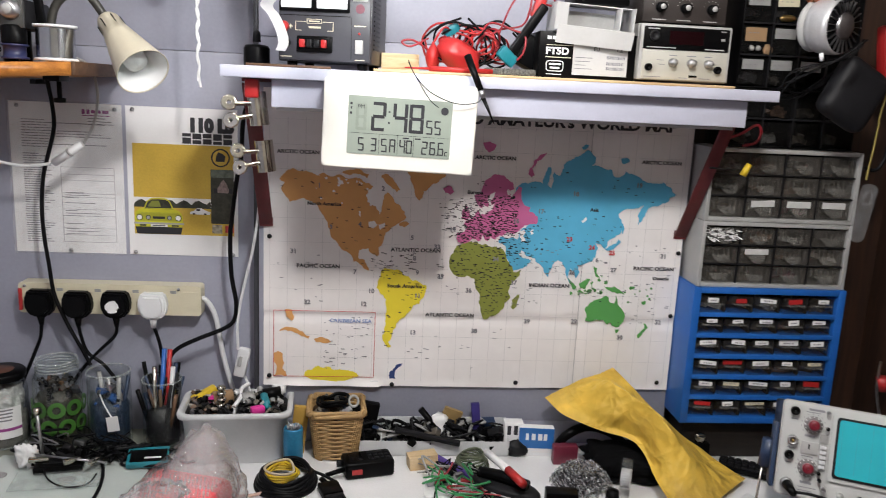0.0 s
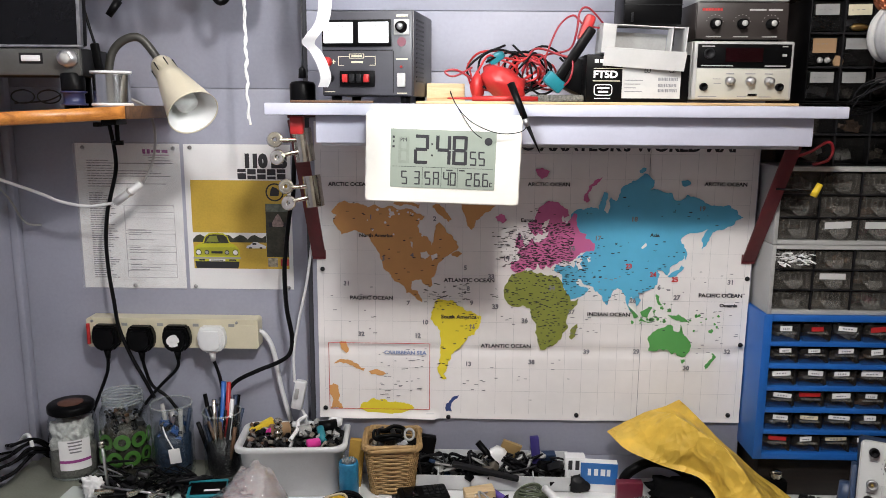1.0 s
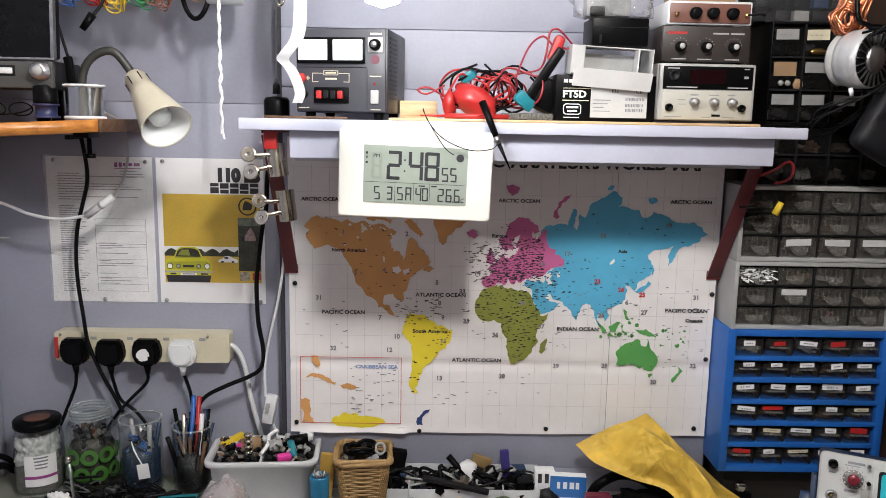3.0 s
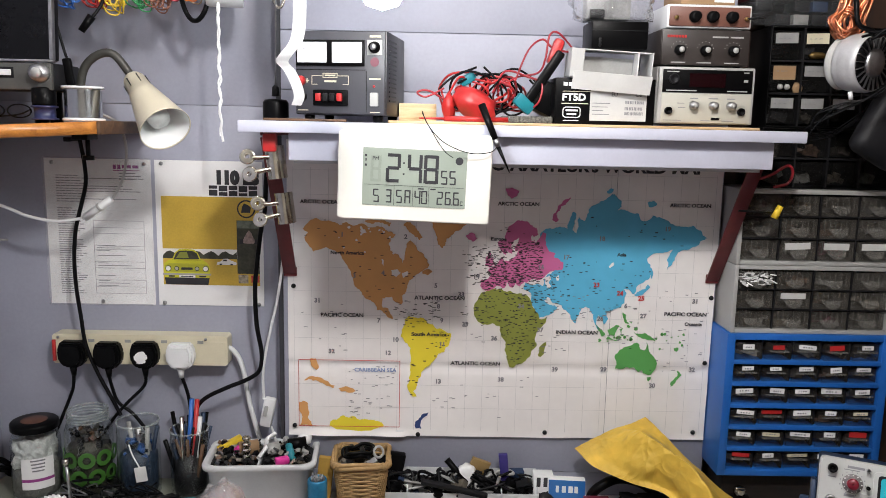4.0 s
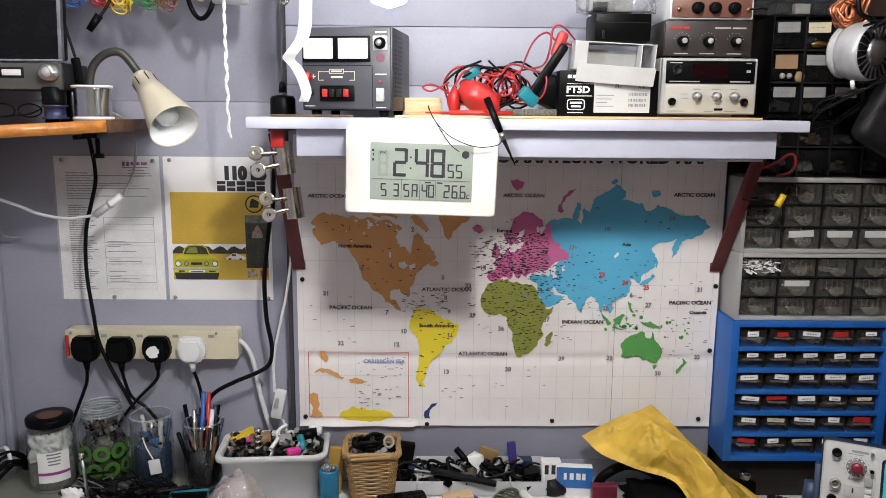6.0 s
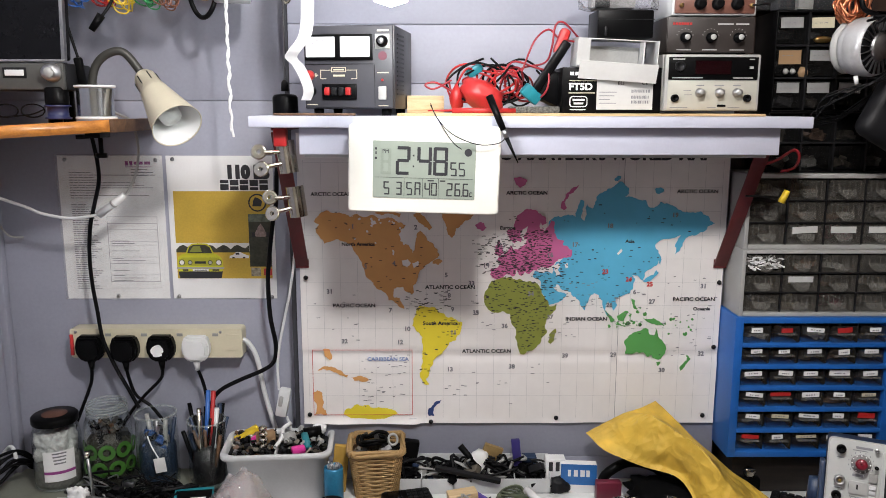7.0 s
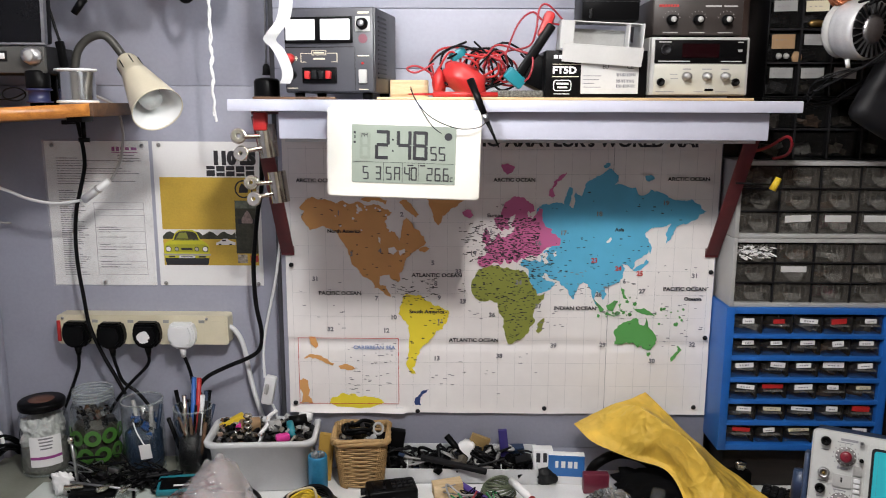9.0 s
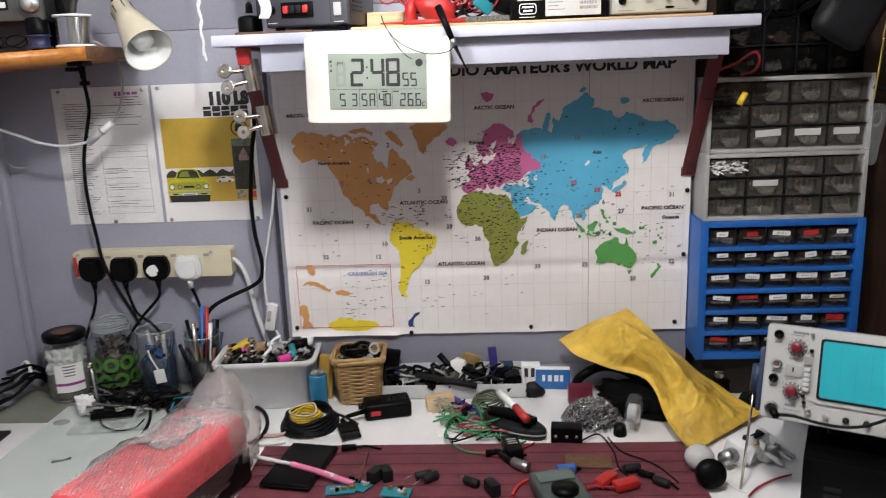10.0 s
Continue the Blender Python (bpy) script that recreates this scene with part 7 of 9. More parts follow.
# ---- things on the bench ----
BZ = 0.7505
solo("glass_board", plate([(-0.675, -0.56), (-0.20, -0.56), (-0.33, -0.20), (-0.40, -0.085), (-0.655, -0.085)], 0.0045, pose(0, 0, BZ + 0.0045, -90)), GLASSBOARD, "green tinted glass cutting board on the bench", "board")
for x, y in ((-0.628, -0.165), (-0.50, -0.18)):
    solo("rubber_foot", lathe([(0.016, 0), (0.0165, 0.001), (0.014, 0.0016), (0.0001, 0.0016)], 24, None, None, 1, 0.8), GREYPL, "grey round pad on the glass board", "pad", pose(x, y, BZ + 0.0047))
solo("loose_resistor", rod((-0.555, -0.335, BZ + 0.007), (-0.525, -0.32, BZ + 0.007), 0.0022), STEEL, "loose axial component on the glass board", "component")


solo("vinyl_sheet", span((-0.80, -0.155, 0.7499), (-0.345, 0.049, 0.7504)), mat("olive_grey_vinyl", (0.22, 0.23, 0.19), 0.4, 0, 0.3, 12), "grimy olive grey vinyl sheet under the jars", "sheet")


def jar(x, y, r, h, neck, label, lid=None, rim=True):
    j = thing("glass_jar", label, "jar", pose(x, y, BZ), "glass jars along the wall")
    prof = [(0.001, 0.002), (r * 0.8, 0.001), (r * 0.97, 0.006), (r, 0.016), (r, h * 0.70), (r * 0.98, h * 0.78), (neck * 1.02, h * 0.88), (neck, h * 0.90)]
    if rim:
        for k in range(3):
            z = h * (0.915 + 0.028 * k)
            prof += [(neck, z), (neck * 1.045, z + 0.0018), (neck, z + 0.0036)]
    prof += [(neck, h), (neck * 0.95, h)]
    part("glass", shell(prof, 32), GLASS, j, "clear glass")
    if lid is None:
        part("rim", tube([(neck * math.cos(q * math.pi / 10), neck * math.sin(q * math.pi / 10), h) for q in range(20)], 0.0020, 7, None, 2, True), RIMGLASS, j, "thick glass rim")
    if rim:
        for k in range(3):
            part("thread", tube([((neck + 0.0012) * math.cos(q * math.pi / 10), (neck + 0.0012) * math.sin(q * math.pi / 10), h * (0.885 + 0.035 * k) + 0.0002 * q) for q in range(20)], 0.0017, 6, None, 2, True), RIMGLASS, j, "moulded screw thread")
    part("foot_ring", tube([(r * 0.93 * math.cos(q * math.pi / 10), r * 0.93 * math.sin(q * math.pi / 10), 0.0045) for q in range(20)], 0.0026, 6, None, 2, True), RIMGLASS, j, "thick glass foot")
    if lid is not None:
        ld = part("lid", lathe([(neck * 1.10, h - 0.012), (neck * 1.13, h - 0.010), (neck * 1.13, h + 0.001), (neck * 1.06, h + 0.004), (0.001, h + 0.004)], 32), BLACK, j, "black screw lid")
        part("lid_patch", lathe([(neck * 0.62, h + 0.0045), (neck * 0.6, h + 0.005), (0.001, h + 0.005)], 24), lid, ld, "worn brown patch")
    return j


rnd = random.Random(3)


def fill(j, r, z0, z1, count, mats, size, long=False):
    for k in range(count):
        a, q = rnd.uniform(0, 6.28), r * math.sqrt(rnd.random()) * 0.82
        z = rnd.uniform(z0, z1)
        s = rnd.uniform(*size)
        mt = rnd.choice(mats)
        if long:
            tilt = Vector((rnd.uniform(-0.25, 0.25), rnd.uniform(-0.25, 0.25), 1)).normalized()
            base = Vector((q * 0.7 * math.cos(a), q * 0.7 * math.sin(a), 0.006))
            part("stick", rod(base, base + tilt * z, s), mt, j)
        else:
            part("piece", box((q * math.cos(a), q * math.sin(a), z), (s, s * rnd.uniform(0.3, 1), s * rnd.uniform(0.3, 0.8)), 0, pose(0, 0, 0, rnd.uniform(0, 90), rnd.uniform(0, 90), rnd.uniform(0, 90))), mt, j, "", False, False)


def wrap_label(j, r, z0, z1, a0, a1, material, name, label="", gap=0.0008):
    bm = bmesh.new()
    n = 10
    lo = [bm.verts.new(((r + gap) * math.cos(radians(a0 + (a1 - a0) * k / n)), (r + gap) * math.sin(radians(a0 + (a1 - a0) * k / n)), z0)) for k in range(n + 1)]
    hi = [bm.verts.new((v.co.x, v.co.y, z1)) for v in lo]
    for k in range(n):
        bm.faces.new((lo[k], lo[k + 1], hi[k + 1], hi[k]))
    return part(name, bm, material, j, label)


FROST = mat("white_granules", (0.66, 0.66, 0.65), 0.35, 0, 0.4, 90, 0.8)
j1 = jar(-0.681, -0.018, 0.047, 0.150, 0.040, "glass jar of white granules with a black lid and paper label", LIDBROWN, False)
part("granules", lathe([(0.001, 0.004), (0.042, 0.005), (0.0445, 0.015), (0.0445, 0.060), (0.03, 0.066), (0.001, 0.062)], 24), mat("grey_granules", (0.20, 0.195, 0.18), 0.7, 0, 0.5, 140, 0.5), j1, "grey granules")
part("cotton", crumpled((0, 0, 0.088), (0.0335, 0.0335, 0.036), 7, 0.30, 5), FROST, j1, "white packing")
wrap_label(j1, 0.0472, 0.026, 0.090, -98, -24, PAPER, "paper_label", "white label with a purple stripe")
wrap_label(j1, 0.0472, 0.042, 0.048, -97.5, -24.5, PURPLE, "label_stripe", "", 0.0013)
for k, z in enumerate((0.084, 0.077, 0.070, 0.063)):
    wrap_label(j1, 0.0472, z, z + 0.003, -76 + k, -44 - k, GREYINK, "label_text", "", 0.0013)
j2 = jar(-0.574, -0.016, 0.046, 0.177, 0.038, "tall open glass jar printed with green rings, full of parts")
GREENP = mat("green_printed_enamel", (0.055, 0.17, 0.028), 0.35, 0, 0.2, 30)
for row in range(2):
    for k in range(5):
        a = radians(-172 + k * 40 + row * 19)
        c = Vector((0.0474 * math.cos(a), 0.0474 * math.sin(a), 0.050 + row * 0.037))
        m = Matrix.Translation(c) @ pose(0, 0, 0, 90, 0, math.degrees(a) + 90)
        part("green_ring", lathe([(0.0080, -0.0004), (0.0168, -0.0004), (0.0168, 0.0006), (0.0080, 0.0006), (0.0080, -0.0004)], 12, m), GREENP, j2, "printed green ring", False, False)
part("dark_fill", lathe([(0.001, 0.004), (0.040, 0.005), (0.0425, 0.02), (0.0425, 0.10), (0.03, 0.118), (0.001, 0.12)], 20), mat("mixed_dark_bits", (0.055, 0.05, 0.04), 0.5, 0.2, 0.7, 150, 0.8), j2)
fill(j2, 0.046, 0.09, 0.138, 90, [FILLS[0], FILLS[2], CHARCOAL, CHARCOAL, BLACK, STEEL, DARKWOOD], (0.006, 0.018))
j3 = jar(-0.475, -0.014, 0.042, 0.154, 0.041, "open glass jar of blue plastic parts", None, False)
BLUEBIT = mat("blue_parts", (0.03, 0.10, 0.30), 0.35, 0, 0.4, 60)
part("dark_fill", lathe([(0.001, 0.004), (0.034, 0.005), (0.037, 0.02), (0.037, 0.085), (0.02, 0.10), (0.001, 0.102)], 20), mat("mixed_blue_bits", (0.03, 0.05, 0.09), 0.4, 0.1, 0.7, 150, 0.8), j3)
fill(j3, 0.039, 0.006, 0.12, 120, [BLUEBIT, BLUEBIT, CHARCOAL, BLACK, FILLS[2], STEEL], (0.006, 0.016))
fill(j3, 0.035, 0.09, 0.150, 7, [STEEL, GREYPL, SCOPEBLUE], (0.003, 0.006), True)
part("hang_tag", box((0.020, -0.046, 0.060), (0.022, 0.001, 0.032), 0, pose(0, 0, 0, 4, -6, 12)), PAPER, j3, "white hanging tag")
part("tag_cord", tube([(0.018, -0.046, 0.074), (0.004, -0.044, 0.10), (-0.008, -0.030, 0.115)], 0.0016, 6), PAPER, j3)
j4 = jar(-0.372, -0.012, 0.039, 0.138, 0.038, "glass jar crammed with pens and small tools", None, False)
part("dark_fill", lathe([(0.001, 0.004), (0.031, 0.005), (0.033, 0.02), (0.032, 0.075), (0.015, 0.085), (0.001, 0.086)], 20), mat("mixed_black_bits", (0.015, 0.015, 0.017), 0.4, 0.1, 0.7, 150, 0.8), j4)
fill(j4, 0.040, 0.10, 0.165, 40, [BLACK, BLACK, CHARCOAL, BLACK, DARKWOOD, SCOPEBLUE], (0.0025, 0.0045), True)
for p, q, mt, name in (((-0.006, -0.010, 0.01), (0.006, 0.004, 0.200), WIREBLUE, "blue_pen"), ((0.004, -0.010, 0.01), (0.018, 0.0, 0.200), REDPL, "red_pen"), ((0.012, -0.012, 0.01), (0.024, -0.004, 0.165), WHITEPL, "white_pen"), ((-0.01, -0.02, 0.02), (-0.008, -0.02, 0.170), CHROME, "chrome_tool")):
    part(name, rod(p, q, 0.0052, 0.0045), mt, j4)

# white tub of bits
tub = thing("plastic_tub", "white plastic tub heaped with small fittings", "tub", pose(-0.214, -0.054, BZ, 0, 0, 4) @ Matrix.Diagonal((1.06, 1.05, 1.0, 1)))


def rounded_ring(w, d, r, z, n=5):
    return [Vector((x, y, z)) for x, y in rounded(-w / 2, -d / 2, w / 2, d / 2, r, n)]


def loft(rings_pts, cap_first=True, cap_last=False):
    bm = bmesh.new()
    rings = [[bm.verts.new(p) for p in ring] for ring in rings_pts]
    ring_faces(bm, rings)
    if cap_first:
        bm.faces.new(rings[0][::-1])
    if cap_last:
        bm.faces.new(rings[-1])
    return bm


R = lambda w, d, z: rounded_ring(w, d, 0.022, z)
part("tub_wall", loft([R(0.170, 0.095, 0), R(0.176, 0.10, 0.004), R(0.188, 0.112, 0.094), R(0.204, 0.127, 0.098), R(0.206, 0.129, 0.106), R(0.202, 0.125, 0.109), R(0.189, 0.112, 0.108), R(0.184, 0.108, 0.10), R(0.172, 0.096, 0.006)], True, True), OFFWHITE, tub)
part("partition", span((-0.004, -0.053, 0.05), (0.0, 0.053, 0.104)), OFFWHITE, tub)
MUD = mat("dull_fittings", (0.17, 0.15, 0.12), 0.4, 0.4, 0.5, 120)
rnd = random.Random(19)
for k in range(290):
    left = k < 170
    x = rnd.uniform(-0.086, -0.008) if left else rnd.uniform(0.008, 0.086)
    y = rnd.uniform(-0.046, 0.046)
    z = rnd.uniform(0.094, 0.116)
    mt = rnd.choice([MUD, CHARCOAL, MUD, CHARCOAL, DARKWOOD, STEEL, BLACK, BLACK] if left else [BLACK, GREYPL, CHARCOAL, BLACK, LIGHTGREY, MUD])
    s = rnd.uniform(0.005, 0.014)
    part("fitting", box((x, y, z), (s, s * rnd.uniform(0.3, 0.7), s * rnd.uniform(0.25, 0.6)), 0, pose(0, 0, 0, rnd.uniform(-50, 50), rnd.uniform(-50, 50), rnd.uniform(0, 180))), mt, tub, "", False, False)
part("fill_bed", loft([R(0.176, 0.10, 0.07), R(0.184, 0.107, 0.096)], True, True), CHARCOAL, tub)
part("yellow_sleeve", box((-0.065, 0.030, 0.112), (0.05, 0.018, 0.016), 0.004, pose(0, 0, 0, 0, -22, 25)), WIREYELLOW, tub, "yellow sleeve")
part("pink_fitting", box((-0.045, 0.012, 0.112), (0.022, 0.012, 0.012), 0.003, pose(0, 0, 0, 0, -30, 0)), MAGENTA, tub, "pink fitting")
part("pink_fitting", box((0.040, -0.038, 0.108), (0.026, 0.016, 0.014), 0.004, pose(0, 0, 0, 0, 0, 20)), MAGENTA, tub, "pink fitting")
part("teal_fitting", rod((0.058, -0.030, 0.106), (0.048, 0.0, 0.122), 0.007), TEAL, tub, "teal fitting")
part("black_fitting", rod((0.045, 0.015, 0.116), (0.078, 0.022, 0.118), 0.012), BLACK, tub)
part("brown_sleeve", rod((-0.045, 0.008, 0.112), (-0.012, 0.020, 0.112), 0.014), CARDB, tub, "brown sleeve")
part("grey_sleeve", rod((0.008, 0.0, 0.112), (0.028, 0.010, 0.112), 0.013), GREYPL, tub)
part("crumpled_paper", crumpled((0.074, 0.040, 0.118), (0.014, 0.012, 0.010), 5, 0.4, 2), PAPER, tub)
for k in range(4):
    part("chrome_bead", blob((-0.028, -0.01, 0.106 + 0.012 * k), (0.0085, 0.0085, 0.0060), 0.0, 3), CHROME, tub, "chrome bead")
part("white_hose", tube([(-0.004, -0.03, 0.110), (0.006, 0.0, 0.118), (0.004, 0.03, 0.122), (0.018, 0.045, 0.128)], 0.004, 7), PAPER, tub)

solo("blue_tin", lathe([(0.0175, 0), (0.019, 0.003), (0.019, 0.076), (0.0175, 0.08), (0.0165, 0.08), (0.0165, 0.074), (0.001, 0.074)], 24), mat("blue_tin_paint", (0.03, 0.22, 0.40), 0.35, 0.2, 0.3, 40), "small blue tin filled with screws", "tin", pose(-0.098, -0.108, BZ))
bm = bmesh.new()
for k in range(22):
    a, q = rnd.uniform(0, 6.28), 0.014 * math.sqrt(rnd.random())
    rod((q * math.cos(a), q * math.sin(a), 0.072), (q * math.cos(a) + rnd.uniform(-0.006, 0.006), q * math.sin(a) + rnd.uniform(-0.006, 0.006), 0.086), 0.0016, None, 6, bm)
tagged(solo("screws", bm, STEEL, "steel screws standing in the blue tin", "screws", pose(-0.098, -0.108, BZ)), kind="stuff")
solo("yellow_card", box((-0.092, -0.052, BZ + 0.05), (0.03, 0.012, 0.099), 0.001, pose(0, 0, 0, 0, 6, 0)), mat("mustard_card", (0.45, 0.27, 0.05), 0.6), "mustard card packet between the tub and the basket", "card")

# wicker basket
bsk = thing("wicker_basket", "small square straw wicker basket full of oddments", "basket", pose(-0.018, -0.050, BZ, 0, 0, 3) @ Matrix.Diagonal((0.89, 0.89, 1.05, 1)))
def sq(w, r, z, n=6):
    return [Vector((x, y, z)) for x, y in rounded(-w / 2, -w / 2 * 0.94, w / 2, w / 2 * 0.94, r, n)]
for row in range(20):
    z = 0.004 + row * 0.0044
    w = 0.092 + 0.024 * row / 20
    ring = sq(w, 0.018, z)
    pts = []
    cnt_pts = len(ring) * 2
    for i, p in enumerate(ring):
        nx = ring[(i + 1) % len(ring)]
        for f in ((p), (p + nx) / 2):
            o = 0.0026 * (1 if (len(pts) + row) % 2 else -1)
            d = Vector((f.x, f.y, 0)).normalized()
            pts.append(f + d * o)
    part("weave_strand", tube(pts, 0.0023, 6, None, 2, True), WICKER, bsk, "", False)
for k in range(24):
    ring0, ring1 = sq(0.090, 0.018, 0.0), sq(0.117, 0.018, 0.094)
    i = int(k * len(ring0) / 24)
    part("stake", rod(ring0[i], ring1[i], 0.0024, None, 6), WICKER, bsk)
for k in range(3):
    pts = []
    ring = sq(0.121, 0.020, 0.096)
    for i, p in enumerate(ring):
        a = i * 1.1 + k * 2.09
        pts.append(p + Vector((p.x, p.y, 0)).normalized() * 0.004 * math.cos(a) + Vector((0, 0, 0.004 * math.sin(a))))
    part("rim_strand", tube(pts, 0.0042, 7, None, 3, True), WICKER, bsk, "thick plaited rim")
part("base", loft([sq(0.088, 0.016, 0.002), sq(0.110, 0.018, 0.080)], True, True), DARKWOOD, bsk)
for k in range(34):
    s = rnd.uniform(0.010, 0.026)
    part("oddment", box((rnd.uniform(-0.042, 0.042), rnd.uniform(-0.040, 0.040), rnd.uniform(0.082, 0.104)), (s, s * 0.5, s * 0.4), 0, pose(0, 0, 0, rnd.uniform(-40, 40), rnd.uniform(-40, 40), rnd.uniform(0, 180))), rnd.choice([BLACK, BLACK, CHARCOAL, STEEL, CHROME, MUD]), bsk, "", False, False)
part("ring_pull", lathe([(0.008, -0.002), (0.013, -0.002), (0.013, 0.002), (0.008, 0.002), (0.008, -0.002)], 18, pose(0.038, -0.01, 0.108, 60, 20, 0)), LIGHTGREY, bsk)
part("cord_coil", tube(scatter_loop((-0.005, 0.0, 0.100), 0.033, 2.2, 5, 0.15, 0.012), 0.004, 7), BLACK, bsk)

# white divided tray with cables
tr = thing("divided_tray", "white divided plastic tray crammed with cables and tools", "tray", pose(0.028, -0.066, BZ))
tw, td, th = 0.310, 0.060, 0.032
part("tray_floor", span((0, 0, 0), (tw, td, 0.002)), OFFWHITE, tr)
part("front_wall", span((0, 0, 0), (tw, 0.002, th), 0.0008), OFFWHITE, tr)
part("back_wall", span((0, td - 0.002, 0), (tw, td, th + 0.028), 0.0008), OFFWHITE, tr)
for x in (0, 0.045, 0.11, 0.235, tw - 0.002):
    part("divider", plate([(0, 0), (td, 0), (td, th + 0.028), (0, th)], 0.002, pose(x, 0, 0, 0, 0, 90) @ pose(0, -0.002, 0)), OFFWHITE, tr)
rnd = random.Random(44)
for k in range(24):
    x = rnd.uniform(0.03, 0.29)
    pts = [(x + rnd.uniform(-0.045, 0.045), rnd.uniform(0.008, td - 0.01), rnd.uniform(0.02, 0.068)) for _ in range(7)]
    part("cable", tube(pts, rnd.uniform(0.0018, 0.0035), 6), rnd.choice([RUBBER, RUBBER, BLACK, CHARCOAL, GREYPL]), tr)
for k in range(52):
    s = rnd.uniform(0.010, 0.034)
    part("connector", box((rnd.uniform(0.01, 0.30), rnd.uniform(0.008, td - 0.01), rnd.uniform(0.012, 0.058)), (s, s * 0.5, s * 0.45), 0.001, pose(0, 0, 0, rnd.uniform(-40, 40), rnd.uniform(-40, 40), rnd.uniform(0, 180))), rnd.choice([BLACK, BLACK, CHARCOAL, CHARCOAL, CHARCOAL, LIGHTGREY, MUD, SCOPEBLUE]), tr)
part("black_block", box((0.018, 0.036, 0.058), (0.034, 0.02, 0.085), 0.003, pose(0, 0, 0, 0, 10, 5)), BLACK, tr)
part("white_wrap", crumpled((0.165, 0.03, 0.055), (0.018, 0.012, 0.022), 9, 0.4, 3), PAPER, tr)
part("tan_packet", box((0.19, 0.045, 0.066), (0.04, 0.008, 0.04), 0.001, pose(0, 0, 0, 10, 20, 0)), mat("tan_packet_film", (0.30, 0.2, 0.08), 0.4), tr)
part("purple_packet", box((0.242, 0.036, 0.070), (0.018, 0.010, 0.064), 0.002, pose(0, 0, 0, 0, -6, 0)), mat("indigo_print", (0.04, 0.03, 0.17), 0.35), tr, "indigo packet")
part("tool_handle", rod((0.125, 0.03, 0.09), (0.165, 0.02, 0.045), 0.007, 0.006), BLACK, tr)
part("black_bar", box((0.14, -0.004, 0.044), (0.135, 0.012, 0.010), 0.003, pose(0, 0, 0, 10, 9, -8)), CHARCOAL, tr, "dark bar across the tray")

# handheld radio
radio = thing("handheld_radio", "black handheld radio lying on its back", "radio", pose(0.048, -0.135, BZ, 0, 0, 14))
part("body", box((0, 0, 0.017), (0.096, 0.054, 0.033), 0.006, None, None, 3), BLACK, radio)
part("battery", box((0, 0.0, 0.006), (0.09, 0.05, 0.012), 0.003), CHARCOAL, radio)
part("red_badge", box((-0.026, -0.0275, 0.016), (0.020, 0.001, 0.010)), REDPL, radio, "red badge")
for a in range(4):
    for b in range(3):
        part("key", box((0.004 + a * 0.011, -0.012 + b * 0.012, 0.0345), (0.008, 0.008, 0.003), 0.001), CHARCOAL, radio)
part("screen", box((-0.025, 0.0, 0.034), (0.026, 0.036, 0.002), 0.001), SCREEN, radio)
part("aerial_stub", rod((-0.048, -0.014, 0.018), (-0.085, -0.020, 0.014), 0.005, 0.004), BLACK, radio)
part("dial", rod((-0.048, 0.012, 0.018), (-0.058, 0.013, 0.018), 0.007), CHARCOAL, radio)

# cable coil with yellow wire
coil = thing("cable_coil", "coil of black cable with yellow wire inside", "cable", pose(-0.103, -0.182, BZ))
for k in range(5):
    part("turn", tube([(0.055 * math.cos(a) * (1 - 0.05 * k), 0.062 * math.sin(a) * (1 - 0.05 * k), 0.005 + 0.005 * k + 0.003 * math.sin(3 * a + k)) for a in [q * 2 * math.pi / 12 for q in range(12)]], 0.0042, 7, None, 4, True), RUBBER, coil)
for k in range(5):
    part("yellow_turn", tube([(-0.008 + 0.026 * math.cos(a) + 0.006 * math.sin(2 * a + k), 0.004 + 0.03 * math.sin(a), 0.012 + 0.005 * k) for a in [q * 2 * math.pi / 9 + k for q in range(9)]], 0.0024, 6, None, 4, True), WIREYELLOW if k < 4 else mat("pale_wire", (0.6, 0.5, 0.35), 0.5), coil, "yellow wire")
part("tail", tube([(0.05, 0.01, 0.02), (0.075, 0.005, 0.012), (0.098, -0.012, 0.006)], 0.003, 7), RUBBER, coil)
cord("pale_lead", [(-0.195, -0.238, 0.756), (-0.157, -0.234, 0.756), (-0.128, -0.215, 0.756), (-0.105, -0.191, 0.756)], 0.003, mat("dirty_pink_wire", (0.5, 0.33, 0.28), 0.5), "pale pinkish lead running to the coil")
cord("pale_lead", [(-0.185, -0.270, 0.756), (-0.158, -0.271, 0.756), (-0.133, -0.262, 0.756)], 0.003, PAPER, "pale lead on the bench")
cord("black_loop", [(-0.253, -0.091, 0.757), (-0.214, -0.128, 0.757), (-0.189, -0.186, 0.757), (-0.186, -0.240, 0.757), (-0.202, -0.270, 0.757)], 0.004, RUBBER, "loop of black cable beside the tub")
db = thing("serial_connector", "black serial connector on a lead", "connector", pose(-0.018, -0.222, BZ, 0, 0, 20))
part("hood", box((0, 0, 0.009), (0.038, 0.044, 0.016), 0.003), BLACK, db)
part("shell", box((0.0, -0.026, 0.009), (0.034, 0.009, 0.011), 0.002), CHARCOAL, db)
for x in (-0.016, 0.016):
    part("thumb_screw", rod((x, -0.016, 0.009), (x, -0.036, 0.009), 0.003), BLACK, db)
part("boot", rod((0, 0.022, 0.009), (-0.004, 0.044, 0.010), 0.005), BLACK, db)

